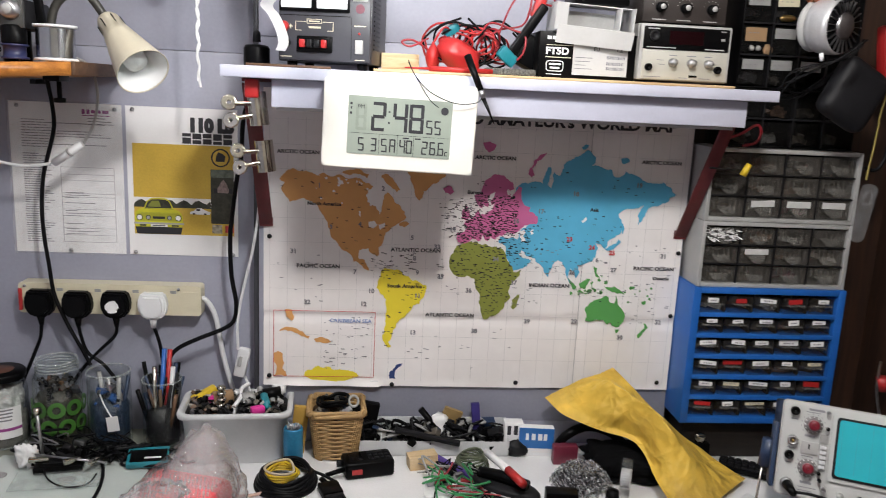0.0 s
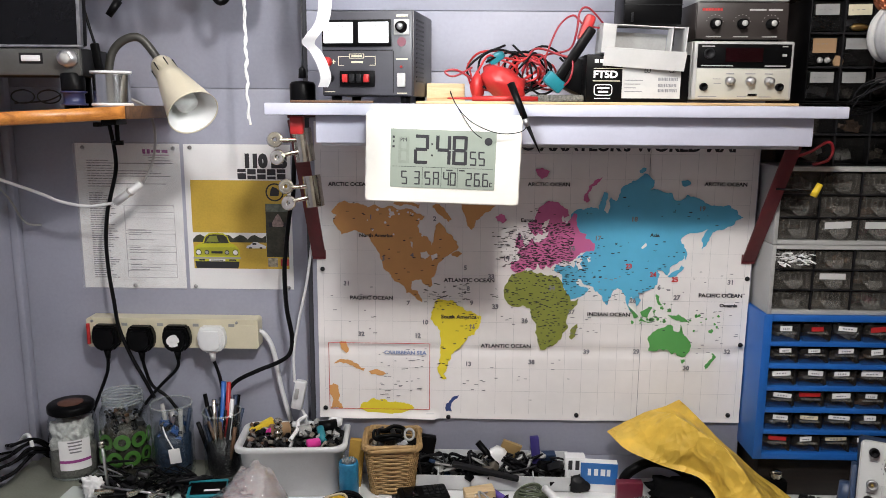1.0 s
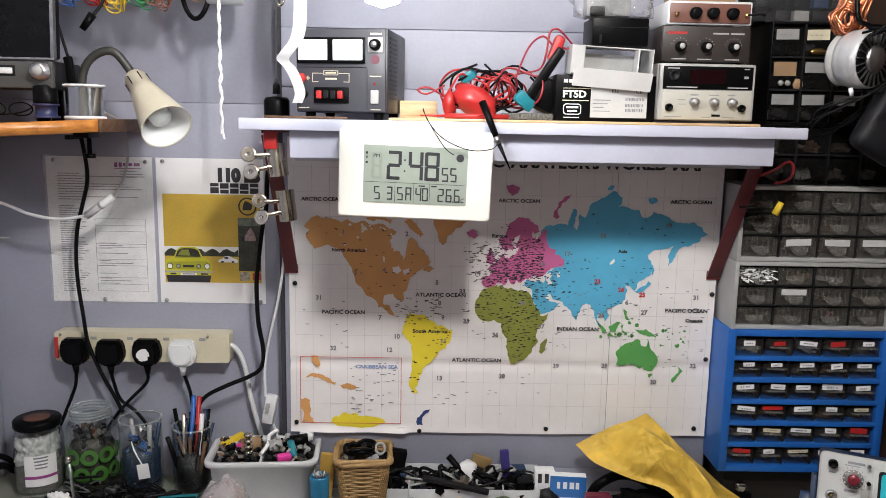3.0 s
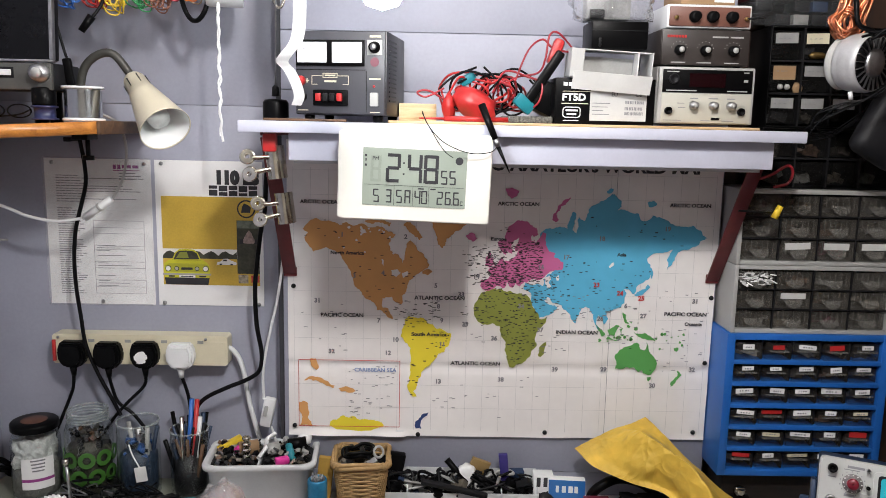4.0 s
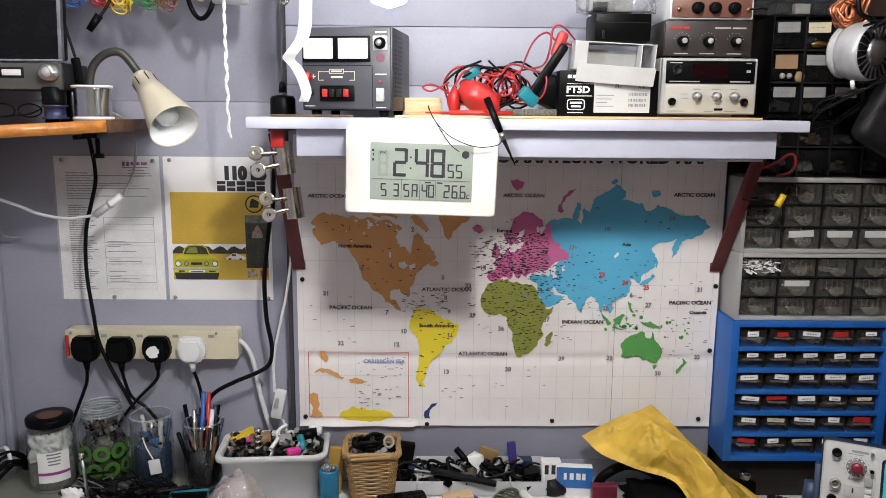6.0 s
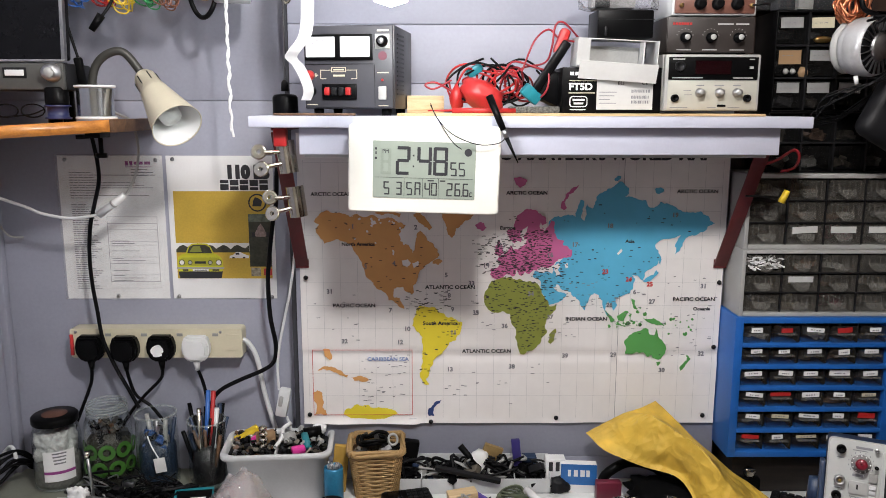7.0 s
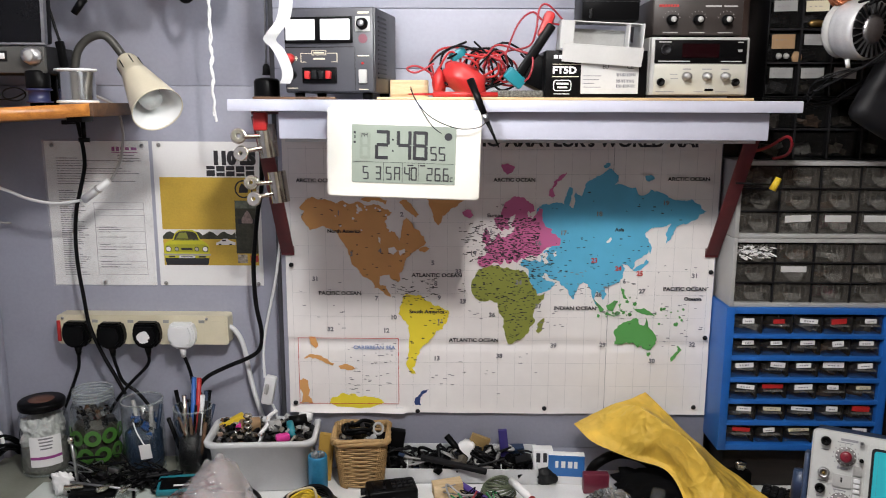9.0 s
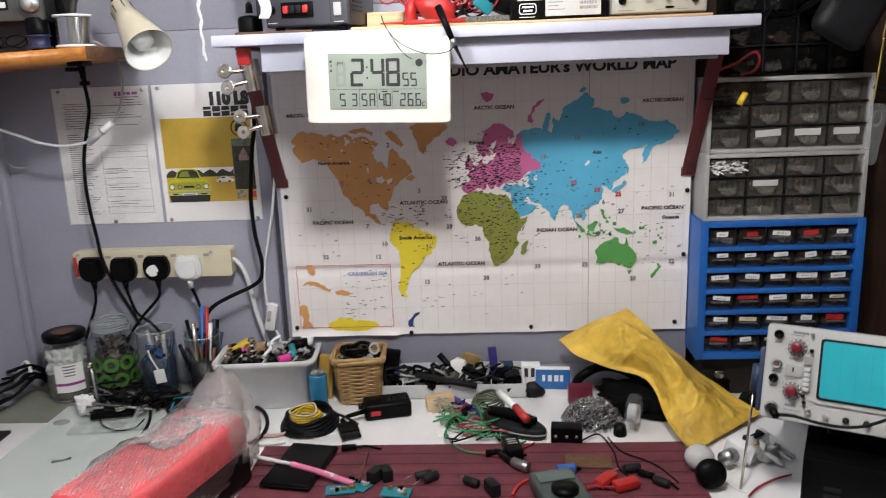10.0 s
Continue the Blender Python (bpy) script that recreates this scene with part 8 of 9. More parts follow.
wal = thing("black_case", "flat black zip case lying on the crimson mat", "case", pose(-0.080, -0.366, 0.7552, 0, 0, -10))
part("shell", box((0, 0, 0.007), (0.090, 0.145, 0.013), 0.005, None, None, 3), BLACK, wal)
part("zip", box((0, 0, 0.0072), (0.0916, 0.1466, 0.0018), 0.0004), CHARCOAL, wal)
tb = thing("toothbrush", "pink and white toothbrush lying on the mat", "toothbrush", pose(0, 0, 0))
pA, pB = Vector((-0.092, -0.378, 0.772)), Vector((0.027, -0.430, 0.762))
part("handle", tube([tuple(pA), tuple(pA.lerp(pB, 0.5) + Vector((0, 0, 0.002))), tuple(pB)], 0.0055, 8), mat("pink_brush_plastic", (0.75, 0.20, 0.36), 0.3), tb, "pink handle")
pC = Vector((-0.169, -0.348, 0.772))
part("neck", tube([tuple(pC), tuple(pA)], 0.0035, 8), PAPER, tb)
part("white_grip", tube([tuple(pA.lerp(pB, 0.35) + Vector((0, 0, 0.0025))), tuple(pA.lerp(pB, 0.7) + Vector((0, 0, 0.003)))], 0.0046, 8), PAPER, tb)
solo("wood_offcut", box((0.156, -0.110, 0.764), (0.058, 0.03, 0.028), 0.001, pose(0, 0, 0, 0, -4, 12)), BLOCKWOOD, "pale pine offcut on the bench", "wood block")

# soldering station handle shaped like a small iron
iron = thing("travel_iron", "small black tool with a boat-shaped base lying on the bench", "tool", pose(0.302, -0.215, BZ, 0, 0, -35))
out = [(0.075 * math.cos(a) * (1.0 if math.cos(a) > 0 else 0.85), 0.030 * math.sin(a)) for a in [k * 2 * math.pi / 24 for k in range(24)]]
part("base", loft([[Vector((x * 0.95, y * 0.9, 0.0)) for x, y in out], [Vector((x, y, 0.006)) for x, y in out], [Vector((x, y, 0.018)) for x, y in out], [Vector((x * 0.93, y * 0.85, 0.023)) for x, y in out]], True, True), CHARCOAL, iron)
part("rim", loft([[Vector((x * 1.02, y * 1.04, 0.010)) for x, y in out], [Vector((x * 1.02, y * 1.04, 0.013)) for x, y in out]], True, True), GREYPL, iron)
part("grip", tube([(-0.05, 0, 0.028), (0.0, 0, 0.034), (0.05, 0.0, 0.030)], 0.011, 10), BLACK, iron)
pn = thing("marker_pen", "white marker pen with a red cap lying on the black tool", "pen", pose(0, 0, 0))
a0, a1, a2 = Vector((0.278, -0.147, 0.800)), Vector((0.309, -0.219, 0.800)), Vector((0.328, -0.273, 0.800))
part("barrel", rod(a0, a1, 0.0075), PAPER, pn)
part("cap", rod(a1, a2, 0.008), REDPL, pn, "red cap")
cord("purple_strap", [(0.180, -0.083, 0.760), (0.217, -0.131, 0.760), (0.252, -0.174, 0.760), (0.285, -0.185, 0.760)], 0.007, mat("violet_webbing", (0.10, 0.06, 0.30), 0.6), "violet strap on the bench", "strap")
rnd = random.Random(91)
for k, mt in enumerate((WIREGREEN, DARKRED, RUBBER, GREYPL, WIREGREEN, RUBBER)):
    c = Vector((0.224, -0.243, 0.756))
    pts = [tuple(c + Vector((rnd.uniform(-0.06, 0.07), rnd.uniform(-0.05, 0.05), rnd.uniform(0, 0.015)))) for _ in range(6)]
    cord("hook_up_wire", pts, 0.0016, mt, "thin coloured hook-up wire tangled on the bench")
rnd = random.Random(118)
for k in range(16):
    c = Vector((rnd.uniform(0.17, 0.27), rnd.uniform(-0.235, -0.14), BZ + 0.006))
    pts = [c + Vector((rnd.uniform(-0.035, 0.035), rnd.uniform(-0.03, 0.03), rnd.uniform(0.0, 0.03))) for _ in range(5)]
    cord("hook_up_wire", [tuple(p) for p in pts], rnd.uniform(0.0012, 0.0022), rnd.choice([RUBBER, RUBBER, RUBBER, WIREGREEN, DARKRED, GREYPL]), "thin hook-up wire tangled on the bench")
for k in range(8):
    c = (rnd.uniform(0.17, 0.24), rnd.uniform(-0.20, -0.125), BZ + 0.006)
    solo("loose_connector", box((0, 0, 0.006), (rnd.uniform(0.012, 0.026), 0.010, 0.011), 0.002), rnd.choice([BLACK, CHARCOAL, STEEL, DARKRED]), "small loose connector among the wires", "connector", pose(*c, 0, rnd.uniform(-20, 20), rnd.uniform(0, 180)), "loose connectors on the bench")
green_coil = thing("wire_coil", "loose coil of grey-green wire by the tray", "wire", pose(0.255, -0.112, BZ))
for k in range(7):
    part("turn", tube([(0.034 * math.cos(a) * (1 - 0.06 * k), 0.026 * math.sin(a) * (1 - 0.05 * k), 0.006 + 0.004 * k + 0.003 * math.sin(2 * a + k)) for a in [q * 2 * math.pi / 11 for q in range(11)]], 0.0022, 6, None, 3, True), (mat("grey_green_wire", (0.11, 0.13, 0.08), 0.45) if k == 0 else bpy.data.materials["grey_green_wire"]), green_coil)
cord("green_lead", [(0.176, -0.244, 0.757), (0.193, -0.289, 0.757), (0.225, -0.315, 0.757), (0.261, -0.312, 0.757), (0.293, -0.296, 0.757), (0.325, -0.274, 0.757)], 0.0018, WIREGREEN, "green lead curving over the mat edge")
cord("red_lead", [(0.230, -0.311, 0.757), (0.271, -0.329, 0.757), (0.308, -0.309, 0.757), (0.340, -0.281, 0.757)], 0.0018, DARKRED, "red lead curving over the mat edge")
solo("white_coaster", plate(rounded(-0.05, -0.032, 0.05, 0.032, 0.008), 0.004, pose(0.205, -0.205, BZ + 0.004, -90)), WORKTOP, "white plastic plate under tangled wires", "plate")
cl = thing("connector_block", "black connector block with pale markings", "connector", pose(0.298, -0.318, 0.7552, 0, 0, 10))
part("body", box((0, 0, 0.012), (0.030, 0.060, 0.022), 0.003), BLACK, cl)
for k in range(3):
    part("marking", box((0.0, 0.012 - k * 0.008, 0.0235), (0.018, 0.003, 0.0008)), LIGHTGREY, cl)
pl = thing("aerial_plug", "ribbed metal aerial plug on a black lead", "plug", pose(0.31, -0.375, 0.7652, 0, 0, -40))
part("barrel", lathe([(0.006, -0.018), (0.009, -0.016), (0.0085, -0.008), (0.0095, -0.006), (0.0085, 0.0), (0.0095, 0.004), (0.009, 0.016), (0.006, 0.018)], 14, pose(0, 0, 0, 0, 90, 0)), STEEL, pl)
part("lead", tube([(-0.018, 0, 0), (-0.05, 0.01, -0.003), (-0.07, 0.02, -0.005)], 0.005, 7), RUBBER, pl)
mm = thing("multimeter", "slate grey multimeter with a dim display lying on the mat", "multimeter", pose(0.366, -0.462, 0.7552, 0, 0, 14))
part("body", box((0, -0.03, 0.016), (0.076, 0.14, 0.028), 0.008, None, None, 3), mat("slate_green_plastic", (0.055, 0.075, 0.072), 0.4), mm)
part("display", box((0, 0.012, 0.0315), (0.062, 0.030, 0.002), 0.001), mat("dim_lcd", (0.10, 0.135, 0.125), 0.25, var=0.1, bump=0), mm, "dim grey-green display")
part("dial", rod((0, -0.035, 0.031), (0, -0.035, 0.038), 0.022), BLACK, mm)
bb = thing("small_black_box", "small glossy black box with silver dots", "box", pose(0.402, -0.262, BZ, 0, 0, -6))
part("body", box((0, 0, 0.0165), (0.058, 0.030, 0.032), 0.002), BLACK, bb)
for x in (-0.02, 0.0, 0.018):
    part("contact", rod((x, -0.0148, 0.016), (x, -0.0162, 0.016), 0.003), STEEL, bb)
solo("dark_plate", box((0.430, -0.352, 0.757), (0.080, 0.044, 0.0035), 0.001, pose(0, 0, 0, 0, 0, -4)), DARKWOOD, "dark brown plate lying on the mat", "plate")
cord("thin_black_lead", [(0.430, -0.274, 0.758), (0.464, -0.252, 0.758), (0.480, -0.318, 0.758), (0.480, -0.378, 0.758), (0.497, -0.416, 0.758)], 0.0016, RUBBER, "thin black lead over the mat")
cord("thin_black_lead", [(0.478, -0.264, 0.758), (0.495, -0.319, 0.758), (0.529, -0.350, 0.758), (0.551, -0.379, 0.758), (0.569, -0.426, 0.758)], 0.0014, RUBBER, "thin black lead over the mat")
bx = thing("blue_carton", "blue and white product carton beside the tray", "box", pose(*(0.394, -0.063, 0.750), 0, 0, -5))
part("carton_body", span((-0.036, 0.0, 0.0), (0.036, 0.020, 0.062), 0.001), PAPER, bx)
part("blue_print", bars([(-0.036, 0.018, 0.036, 0.062)], -0.0008, 0.0006), mat("blue_print", (0.02, 0.14, 0.42), 0.3), bx, "blue printed band", False, False)
part("logo_shape", bars([(-0.022, 0.036, -0.016, 0.050), (-0.010, 0.036, -0.002, 0.050), (0.003, 0.036, 0.012, 0.050), (0.015, 0.036, 0.022, 0.050)], -0.0013, 0.0005), PAPER, bx, "", False, False)
wp = thing("white_carton", "white printed carton between the tray and the blue box", "box", pose(*(0.347, -0.053, 0.750), 0, 0, 0))
part("carton_body", span((-0.018, 0.005, 0), (0.022, 0.03, 0.066), 0.001), PAPER, wp)
part("print", bars([(-0.012, 0.040, -0.004, 0.060), (0.002, 0.040, 0.010, 0.060), (0.013, 0.044, 0.018, 0.058)], 0.0044, 0.0005), INK, wp, "", False, False)
solo("dark_lump", blob((0.355, -0.056, 0.765), (0.022, 0.016, 0.02), 0.4, 3, 8), CHARCOAL, "dark connector lump in front of the carton", "connector")
solo("headset_band", tube([(0.44, -0.06, 0.768), (0.452, -0.07, 0.798), (0.495, -0.065, 0.818), (0.545, -0.06, 0.806), (0.575, -0.075, 0.785), (0.60, -0.09, 0.765)], 0.010, 10), BLACK, "black headset band arching under the padded envelope", "headset")
solo("black_cloth", crumpled((0.560, -0.130, 0.776), (0.072, 0.055, 0.024), 15, 0.40, 4), mat("black_fabric", (0.004, 0.004, 0.0045), 0.85, spec=0.06), "heap of black fabric under the padded envelope", "fabric")
solo("red_tin", box((0.448, -0.092, BZ + 0.02), (0.05, 0.02, 0.04), 0.002), mat("maroon_tin", (0.15, 0.02, 0.04), 0.35), "small maroon tin behind the chain", "tin")

# heap of chain links / swarf
bm = bmesh.new()
rnd = random.Random(66)
for k in range(900):
    a, q = rnd.uniform(0, 6.28), math.sqrt(rnd.random())
    x, y = 0.060 * q * math.cos(a), 0.052 * q * math.sin(a)
    z = 0.003 + (1 - q ** 3) * 0.044 * rnd.uniform(0.7, 1.0)
    m = Matrix.Translation((x, y, z)) @ pose(0, 0, 0, rnd.uniform(0, 180), rnd.uniform(0, 180), rnd.uniform(0, 180))
    lathe([(0.0020, -0.0006), (0.0036, -0.0006), (0.0036, 0.0006), (0.0020, 0.0006), (0.0020, -0.0006)], 7, m, bm)
tagged(solo("chain_heap", bm, mat("fine_steel_chain", (0.46, 0.46, 0.47), 0.25, 1.0, var=0.3, scale=200, island=0.5), "heap of fine steel chain on the bench", "chain", pose(0.460, -0.184, BZ)), kind="stuff")
solo("chain_core", blob((0.460, -0.184, BZ + 0.014), (0.050, 0.042, 0.024), 0.1, 3), CHARCOAL, "dark core of the chain heap", "chain")
tp = thing("tape_roll", "roll of clear tape standing on edge", "tape", pose(0.533, -0.225, BZ + 0.037, 90, 0, 66))
part("tape", lathe([(0.018, -0.009), (0.037, -0.009), (0.037, 0.009), (0.018, 0.009), (0.018, -0.009)], 28), CLEARPL, tp)
part("core", lathe([(0.015, -0.009), (0.018, -0.009), (0.018, 0.009), (0.015, 0.009), (0.015, -0.009)], 24), OFFWHITE, tp)
solo("turned_stop", lathe([(0.012, 0), (0.013, 0.004), (0.011, 0.02), (0.001, 0.021)], 18), BLACK, "small black turned stop beside the tape", "stop", pose(0.505, -0.24, BZ))

# padded envelope
def envelope(v0, v1):
    bm = bmesh.new()
    c = [Vector(p) for p in ((0.405, -0.05, 0.872), (0.552, -0.028, 0.938), (0.625, -0.325, 0.760), (0.790, -0.185, 0.768))]
    up = (c[1] - c[0]).cross(c[2] - c[0]).normalized()
    up = up if up.z > 0 else -up
    nu, nv = 40, 90
    rf = random.Random(12)
    folds = [(rf.uniform(0, 3.14), rf.uniform(0.2, 1.5), rf.choice([-1, 1]) * rf.uniform(0.004, 0.011)) for _ in range(14)]
    grids = []
    for sgn in (1, -1):
        g = []
        for j in range(nv + 1):
            v = v0 + (v1 - v0) * j / nv
            row = []
            for i in range(nu + 1):
                u = i / nu
                l, r = c[0].lerp(c[2], v), c[1].lerp(c[3], v)
                waist = 0.36 * math.exp(-((v - 0.50) / 0.23) ** 2)
                swell = 0.02 * math.exp(-((v - 0.30) / 0.25) ** 2)
                uu = waist + u * (1 - waist + swell)
                p = l.lerp(r, uu) - up * 0.030 * math.sin(math.pi * min(1, 0.9 * v + 0.06)) * max(0, u - 0.5) * 2 + 0.005 * noise.noise_vector(Vector((u * 2.2, v * 6, 5)))
                k0 = 0.60 - 0.16 * v + 0.05 * math.sin(v * 9)
                ridge = 1 - abs(u - k0) / (k0 if u < k0 else 1 - k0)
                bulge = 0.074 * (0.20 * math.sin(math.pi * u) ** 0.6 + 0.80 * ridge) * (0.25 + 0.75 * math.sin(math.pi * min(1, v * 0.86 + 0.13)) ** 0.6)
                w = 0.006 * noise.noise(Vector((u * 2, v * 5, 2))) + sum(h * abs(u * math.cos(a) + 2.2 * v * math.sin(a) - d) for a, d, h in folds)
                w += 0.0035 * noise.noise(Vector((u * 6, v * 14, 9))) + 0.0015 * abs(noise.noise(Vector((u * 13, v * 26, 3))))
                edge = min(1, 6 * u * (1 - u)) * min(1, 5 * (v + 0.02)) * min(1, 2.6 * (1 - v + 0.02))
                sag = -0.006 * math.sin(math.pi * v)
                rise = max(0.010, bulge * 1.5 + w * 1.3) if sgn > 0 else bulge * 0.4
                row.append(bm.verts.new(p + up * sgn * rise * edge + Vector((0, 0, sag))))
            g.append(row)
        grids.append(g)
    for g, flip in zip(grids, (False, True)):
        for j in range(nv):
            for i in range(nu):
                q = (g[j][i], g[j][i + 1], g[j + 1][i + 1], g[j + 1][i])
                bm.faces.new(q[::-1] if flip else q)
    bmesh.ops.remove_doubles(bm, verts=bm.verts[:], dist=0.0006)
    bmesh.ops.recalc_face_normals(bm, faces=bm.faces[:])
    return bm


env = thing("padded_envelope", "crumpled yellow padded envelope leaning over the clutter", "envelope", pose(0.6, -0.2, BZ))
part("body", envelope(0.10, 1.0), YBAG, env, "", True)
part("flap", envelope(0.0, 0.10), YBAG, env, "flattened open end", True)

# red parcel in bubble wrap
par = thing("wrapped_parcel", "coral red parcel in clear bubble wrap on the bench", "parcel", pose(-0.268, -0.525, BZ + 0.005, 0, 0, 73))
part("red_box", box((0.006, 0, 0.062), (0.31, 0.134, 0.118), 0.016, None, None, 3), CORAL, par, "coral red padded box")
part("black_end", span((-0.06, -0.0700, 0.004), (0.150, -0.0660, 0.062), 0.001), BLACK, par)
bm = crumpled((0.004, 0.0, 0.064), (0.158, 0.077, 0.064), 21, 0.13, 5)
for v in bm.verts:
    d = (v.co - Vector((0.13, -0.01, 0.105))).length
    if d < 0.095:
        v.co += Vector((0.040, -0.018, 0.105)) * (1 - d / 0.095) ** 1.4
    v.co += v.co.normalized() * 0.003 * noise.noise(v.co * 60)
part("bubble_film", bm, BUBBLE, par, "clear bubble wrap gathered at one end")
gather = crumpled((0.0, 0.0, 0.0), (0.05, 0.062, 0.085), 27, 0.3, 4)
for v in gather.verts:
    k = 1.0 - 0.62 * max(0.0, v.co.z / 0.085)
    v.co = Vector((0.150 + v.co.x * k + 0.2 * max(0.0, v.co.z), -0.012 + v.co.y * k, 0.105 + v.co.z))
part("gathered_film", gather, GATHER, par, "whitish bunched bubble wrap end")
bubbles = bmesh.new()
for i in range(44):
    for k in range(18):
        p = (-0.140 + i * 0.0065, -0.056 + k * 0.0065 + (i % 2) * 0.0032, 0.1222)
        lathe([(0.0027, 0), (0.0022, 0.0012), (0.0001, 0.0019)], 6, Matrix.Translation(p), bubbles)
tagged(part("bubble_sheet", bubbles, clear("bubble_domes", (0.95, 0.88, 0.88), 0.14, 0.26), par), kind="stuff")
part("tape_patch", crumpled((0.06, 0.012, 0.126), (0.045, 0.036, 0.004), 2, 0.6, 5), clear("crinkled_tape", (0.85, 0.83, 0.83), 0.08, 0.26, bump=0.9, scale=120), par, "crinkled clear tape")

# soldering stand with black clip base
hh = thing("soldering_stand", "soldering stand with thin steel rods and clips", "stand", pose(-0.528, -0.135, BZ + 0.005))
part("base", box((0, 0, 0.009), (0.085, 0.055, 0.016), 0.004, pose(0, 0, 0, 0, 0, 12)), BLACK, hh)
part("base_well", box((0.0, 0.0, 0.0176), (0.05, 0.03, 0.002), 0.001, pose(0, 0, 0, 0, 0, 12)), CHARCOAL, hh)
part("pole", rod((-0.028, -0.004, 0.015), (-0.034, -0.006, 0.115), 0.003), STEEL, hh)
part("pole_cap", rod((-0.034, -0.006, 0.110), (-0.0345, -0.006, 0.122), 0.0055), CHROME, hh)
part("cross_bar", rod((-0.045, -0.006, 0.03), (0.09, -0.02, 0.022), 0.0025), STEEL, hh)
for x in (0.03, 0.07, -0.03):
    part("clip", box((x, -0.02, 0.026), (0.035, 0.009, 0.009), 0.002, pose(0, 0, 0, 15, 10, 40 + 600 * x)), CHROME, hh)
part("white_card", crumpled((-0.058, -0.004, 0.026), (0.017, 0.008, 0.019), 31, 0.7, 4), PAPER, hh, "torn white card")
for k in range(7):
    cc = (-0.50 + 0.03 * k, -0.085 - 0.012 * (k % 3), BZ + 0.006)
    cord("loose_cable", [(cc[0] - 0.05, cc[1] + 0.02, cc[2]), (cc[0] - 0.02, cc[1] - 0.02, cc[2] + 0.012), (cc[0] + 0.02, cc[1] + 0.01, cc[2] + 0.02), (cc[0] + 0.045, cc[1] - 0.015, cc[2] + 0.006), (cc[0] + 0.07, cc[1] + 0.01, cc[2])], 0.0032, RUBBER, "black cable lying in front of the jars")
solo("glass_offcut", box((-0.515, -0.175, BZ + 0.0095), (0.150, 0.090, 0.004), 0.0008, pose(0, 0, 0, 0, 0, 8)), RIMGLASS, "small clear glass plate under the soldering stand", "glass plate")
rnd = random.Random(77)
for k in range(9):
    c = Vector((rnd.uniform(-0.575, -0.44), rnd.uniform(-0.135, -0.075), BZ + 0.012))
    pts = [c + Vector((rnd.uniform(-0.04, 0.04), rnd.uniform(-0.03, 0.02), rnd.uniform(0.0, 0.045))) for _ in range(7)]
    cord("thin_wire", [tuple(p) for p in pts], rnd.uniform(0.0011, 0.0020), rnd.choice([STEEL, BLACK, RUBBER, RUBBER]), "thin stiff wire tangled round the soldering stand")
for k in range(7):
    c = (rnd.uniform(-0.57, -0.44), rnd.uniform(-0.125, -0.085), BZ + 0.016 + rnd.uniform(0, 0.02))
    solo("clamp_piece", box((0, 0, 0), (rnd.uniform(0.014, 0.034), 0.012, 0.012), 0.002), rnd.choice([BLACK, BLACK, CHARCOAL, STEEL]), "small dark clamp piece heaped by the soldering stand", "clamp", pose(*c, rnd.uniform(-30, 30), rnd.uniform(-30, 30), rnd.uniform(0, 180)), "clamp pieces by the stand")
cord("trailing_cable", [(-0.47, -0.10, BZ + 0.02), (-0.445, -0.15, BZ + 0.012), (-0.43, -0.21, BZ + 0.009), (-0.425, -0.28, BZ + 0.009)], 0.0032, RUBBER, "black cable trailing over the glass board")
cord("trailing_cable", [(-0.56, -0.13, BZ + 0.02), (-0.53, -0.19, BZ + 0.014), (-0.49, -0.215, BZ + 0.010), (-0.455, -0.205, BZ + 0.010), (-0.45, -0.17, BZ + 0.012)], 0.0016, RUBBER, "thin cable looped on the glass board")
bp_ = thing("blister_card", "teal and black component pack lying by the pen jar", "packet", pose(-0.372, -0.115, BZ + 0.008, 18, 0, 8))
part("card", box((0, 0, 0.012), (0.075, 0.045, 0.012), 0.002), TEAL, bp_)
part("black_band", box((0.002, -0.002, 0.019), (0.066, 0.030, 0.003), 0.0008), BLACK, bp_)
part("white_band", box((0.010, -0.010, 0.0212), (0.03, 0.004, 0.001)), PAPER, bp_)
rnd = random.Random(58)
for k in range(8):
    z0 = BZ + 0.02 + 0.008 * k
    cord("dark_cable", [(-0.798, -0.20 + 0.02 * k, z0), (-0.785, -0.13 + 0.012 * k, z0 + rnd.uniform(-0.01, 0.02)), (-0.768, -0.08 + rnd.uniform(-0.02, 0.02), z0 + rnd.uniform(0, 0.02)), (-0.752, -0.045 + rnd.uniform(-0.015, 0.015), BZ + 0.05 + 0.005 * k), (-0.742, -0.01, BZ + 0.03 + 0.004 * k), (-0.748, 0.03, BZ + 0.01)], rnd.uniform(0.0022, 0.0036), RUBBER, "black cable bunched at the side wall", "cable")
cord("white_cable", [(-0.798, -0.02, BZ + 0.06), (-0.775, -0.03, BZ + 0.085), (-0.757, -0.045, BZ + 0.09), (-0.75, -0.05, BZ + 0.07)], 0.004, WHITEPL, "short white cable at the side wall")
solo("dark_box", span((-0.795, -0.30, BZ), (-0.715, -0.20, BZ + 0.006), 0.001), CHARCOAL, "dark flat board beside the glass board", "board")

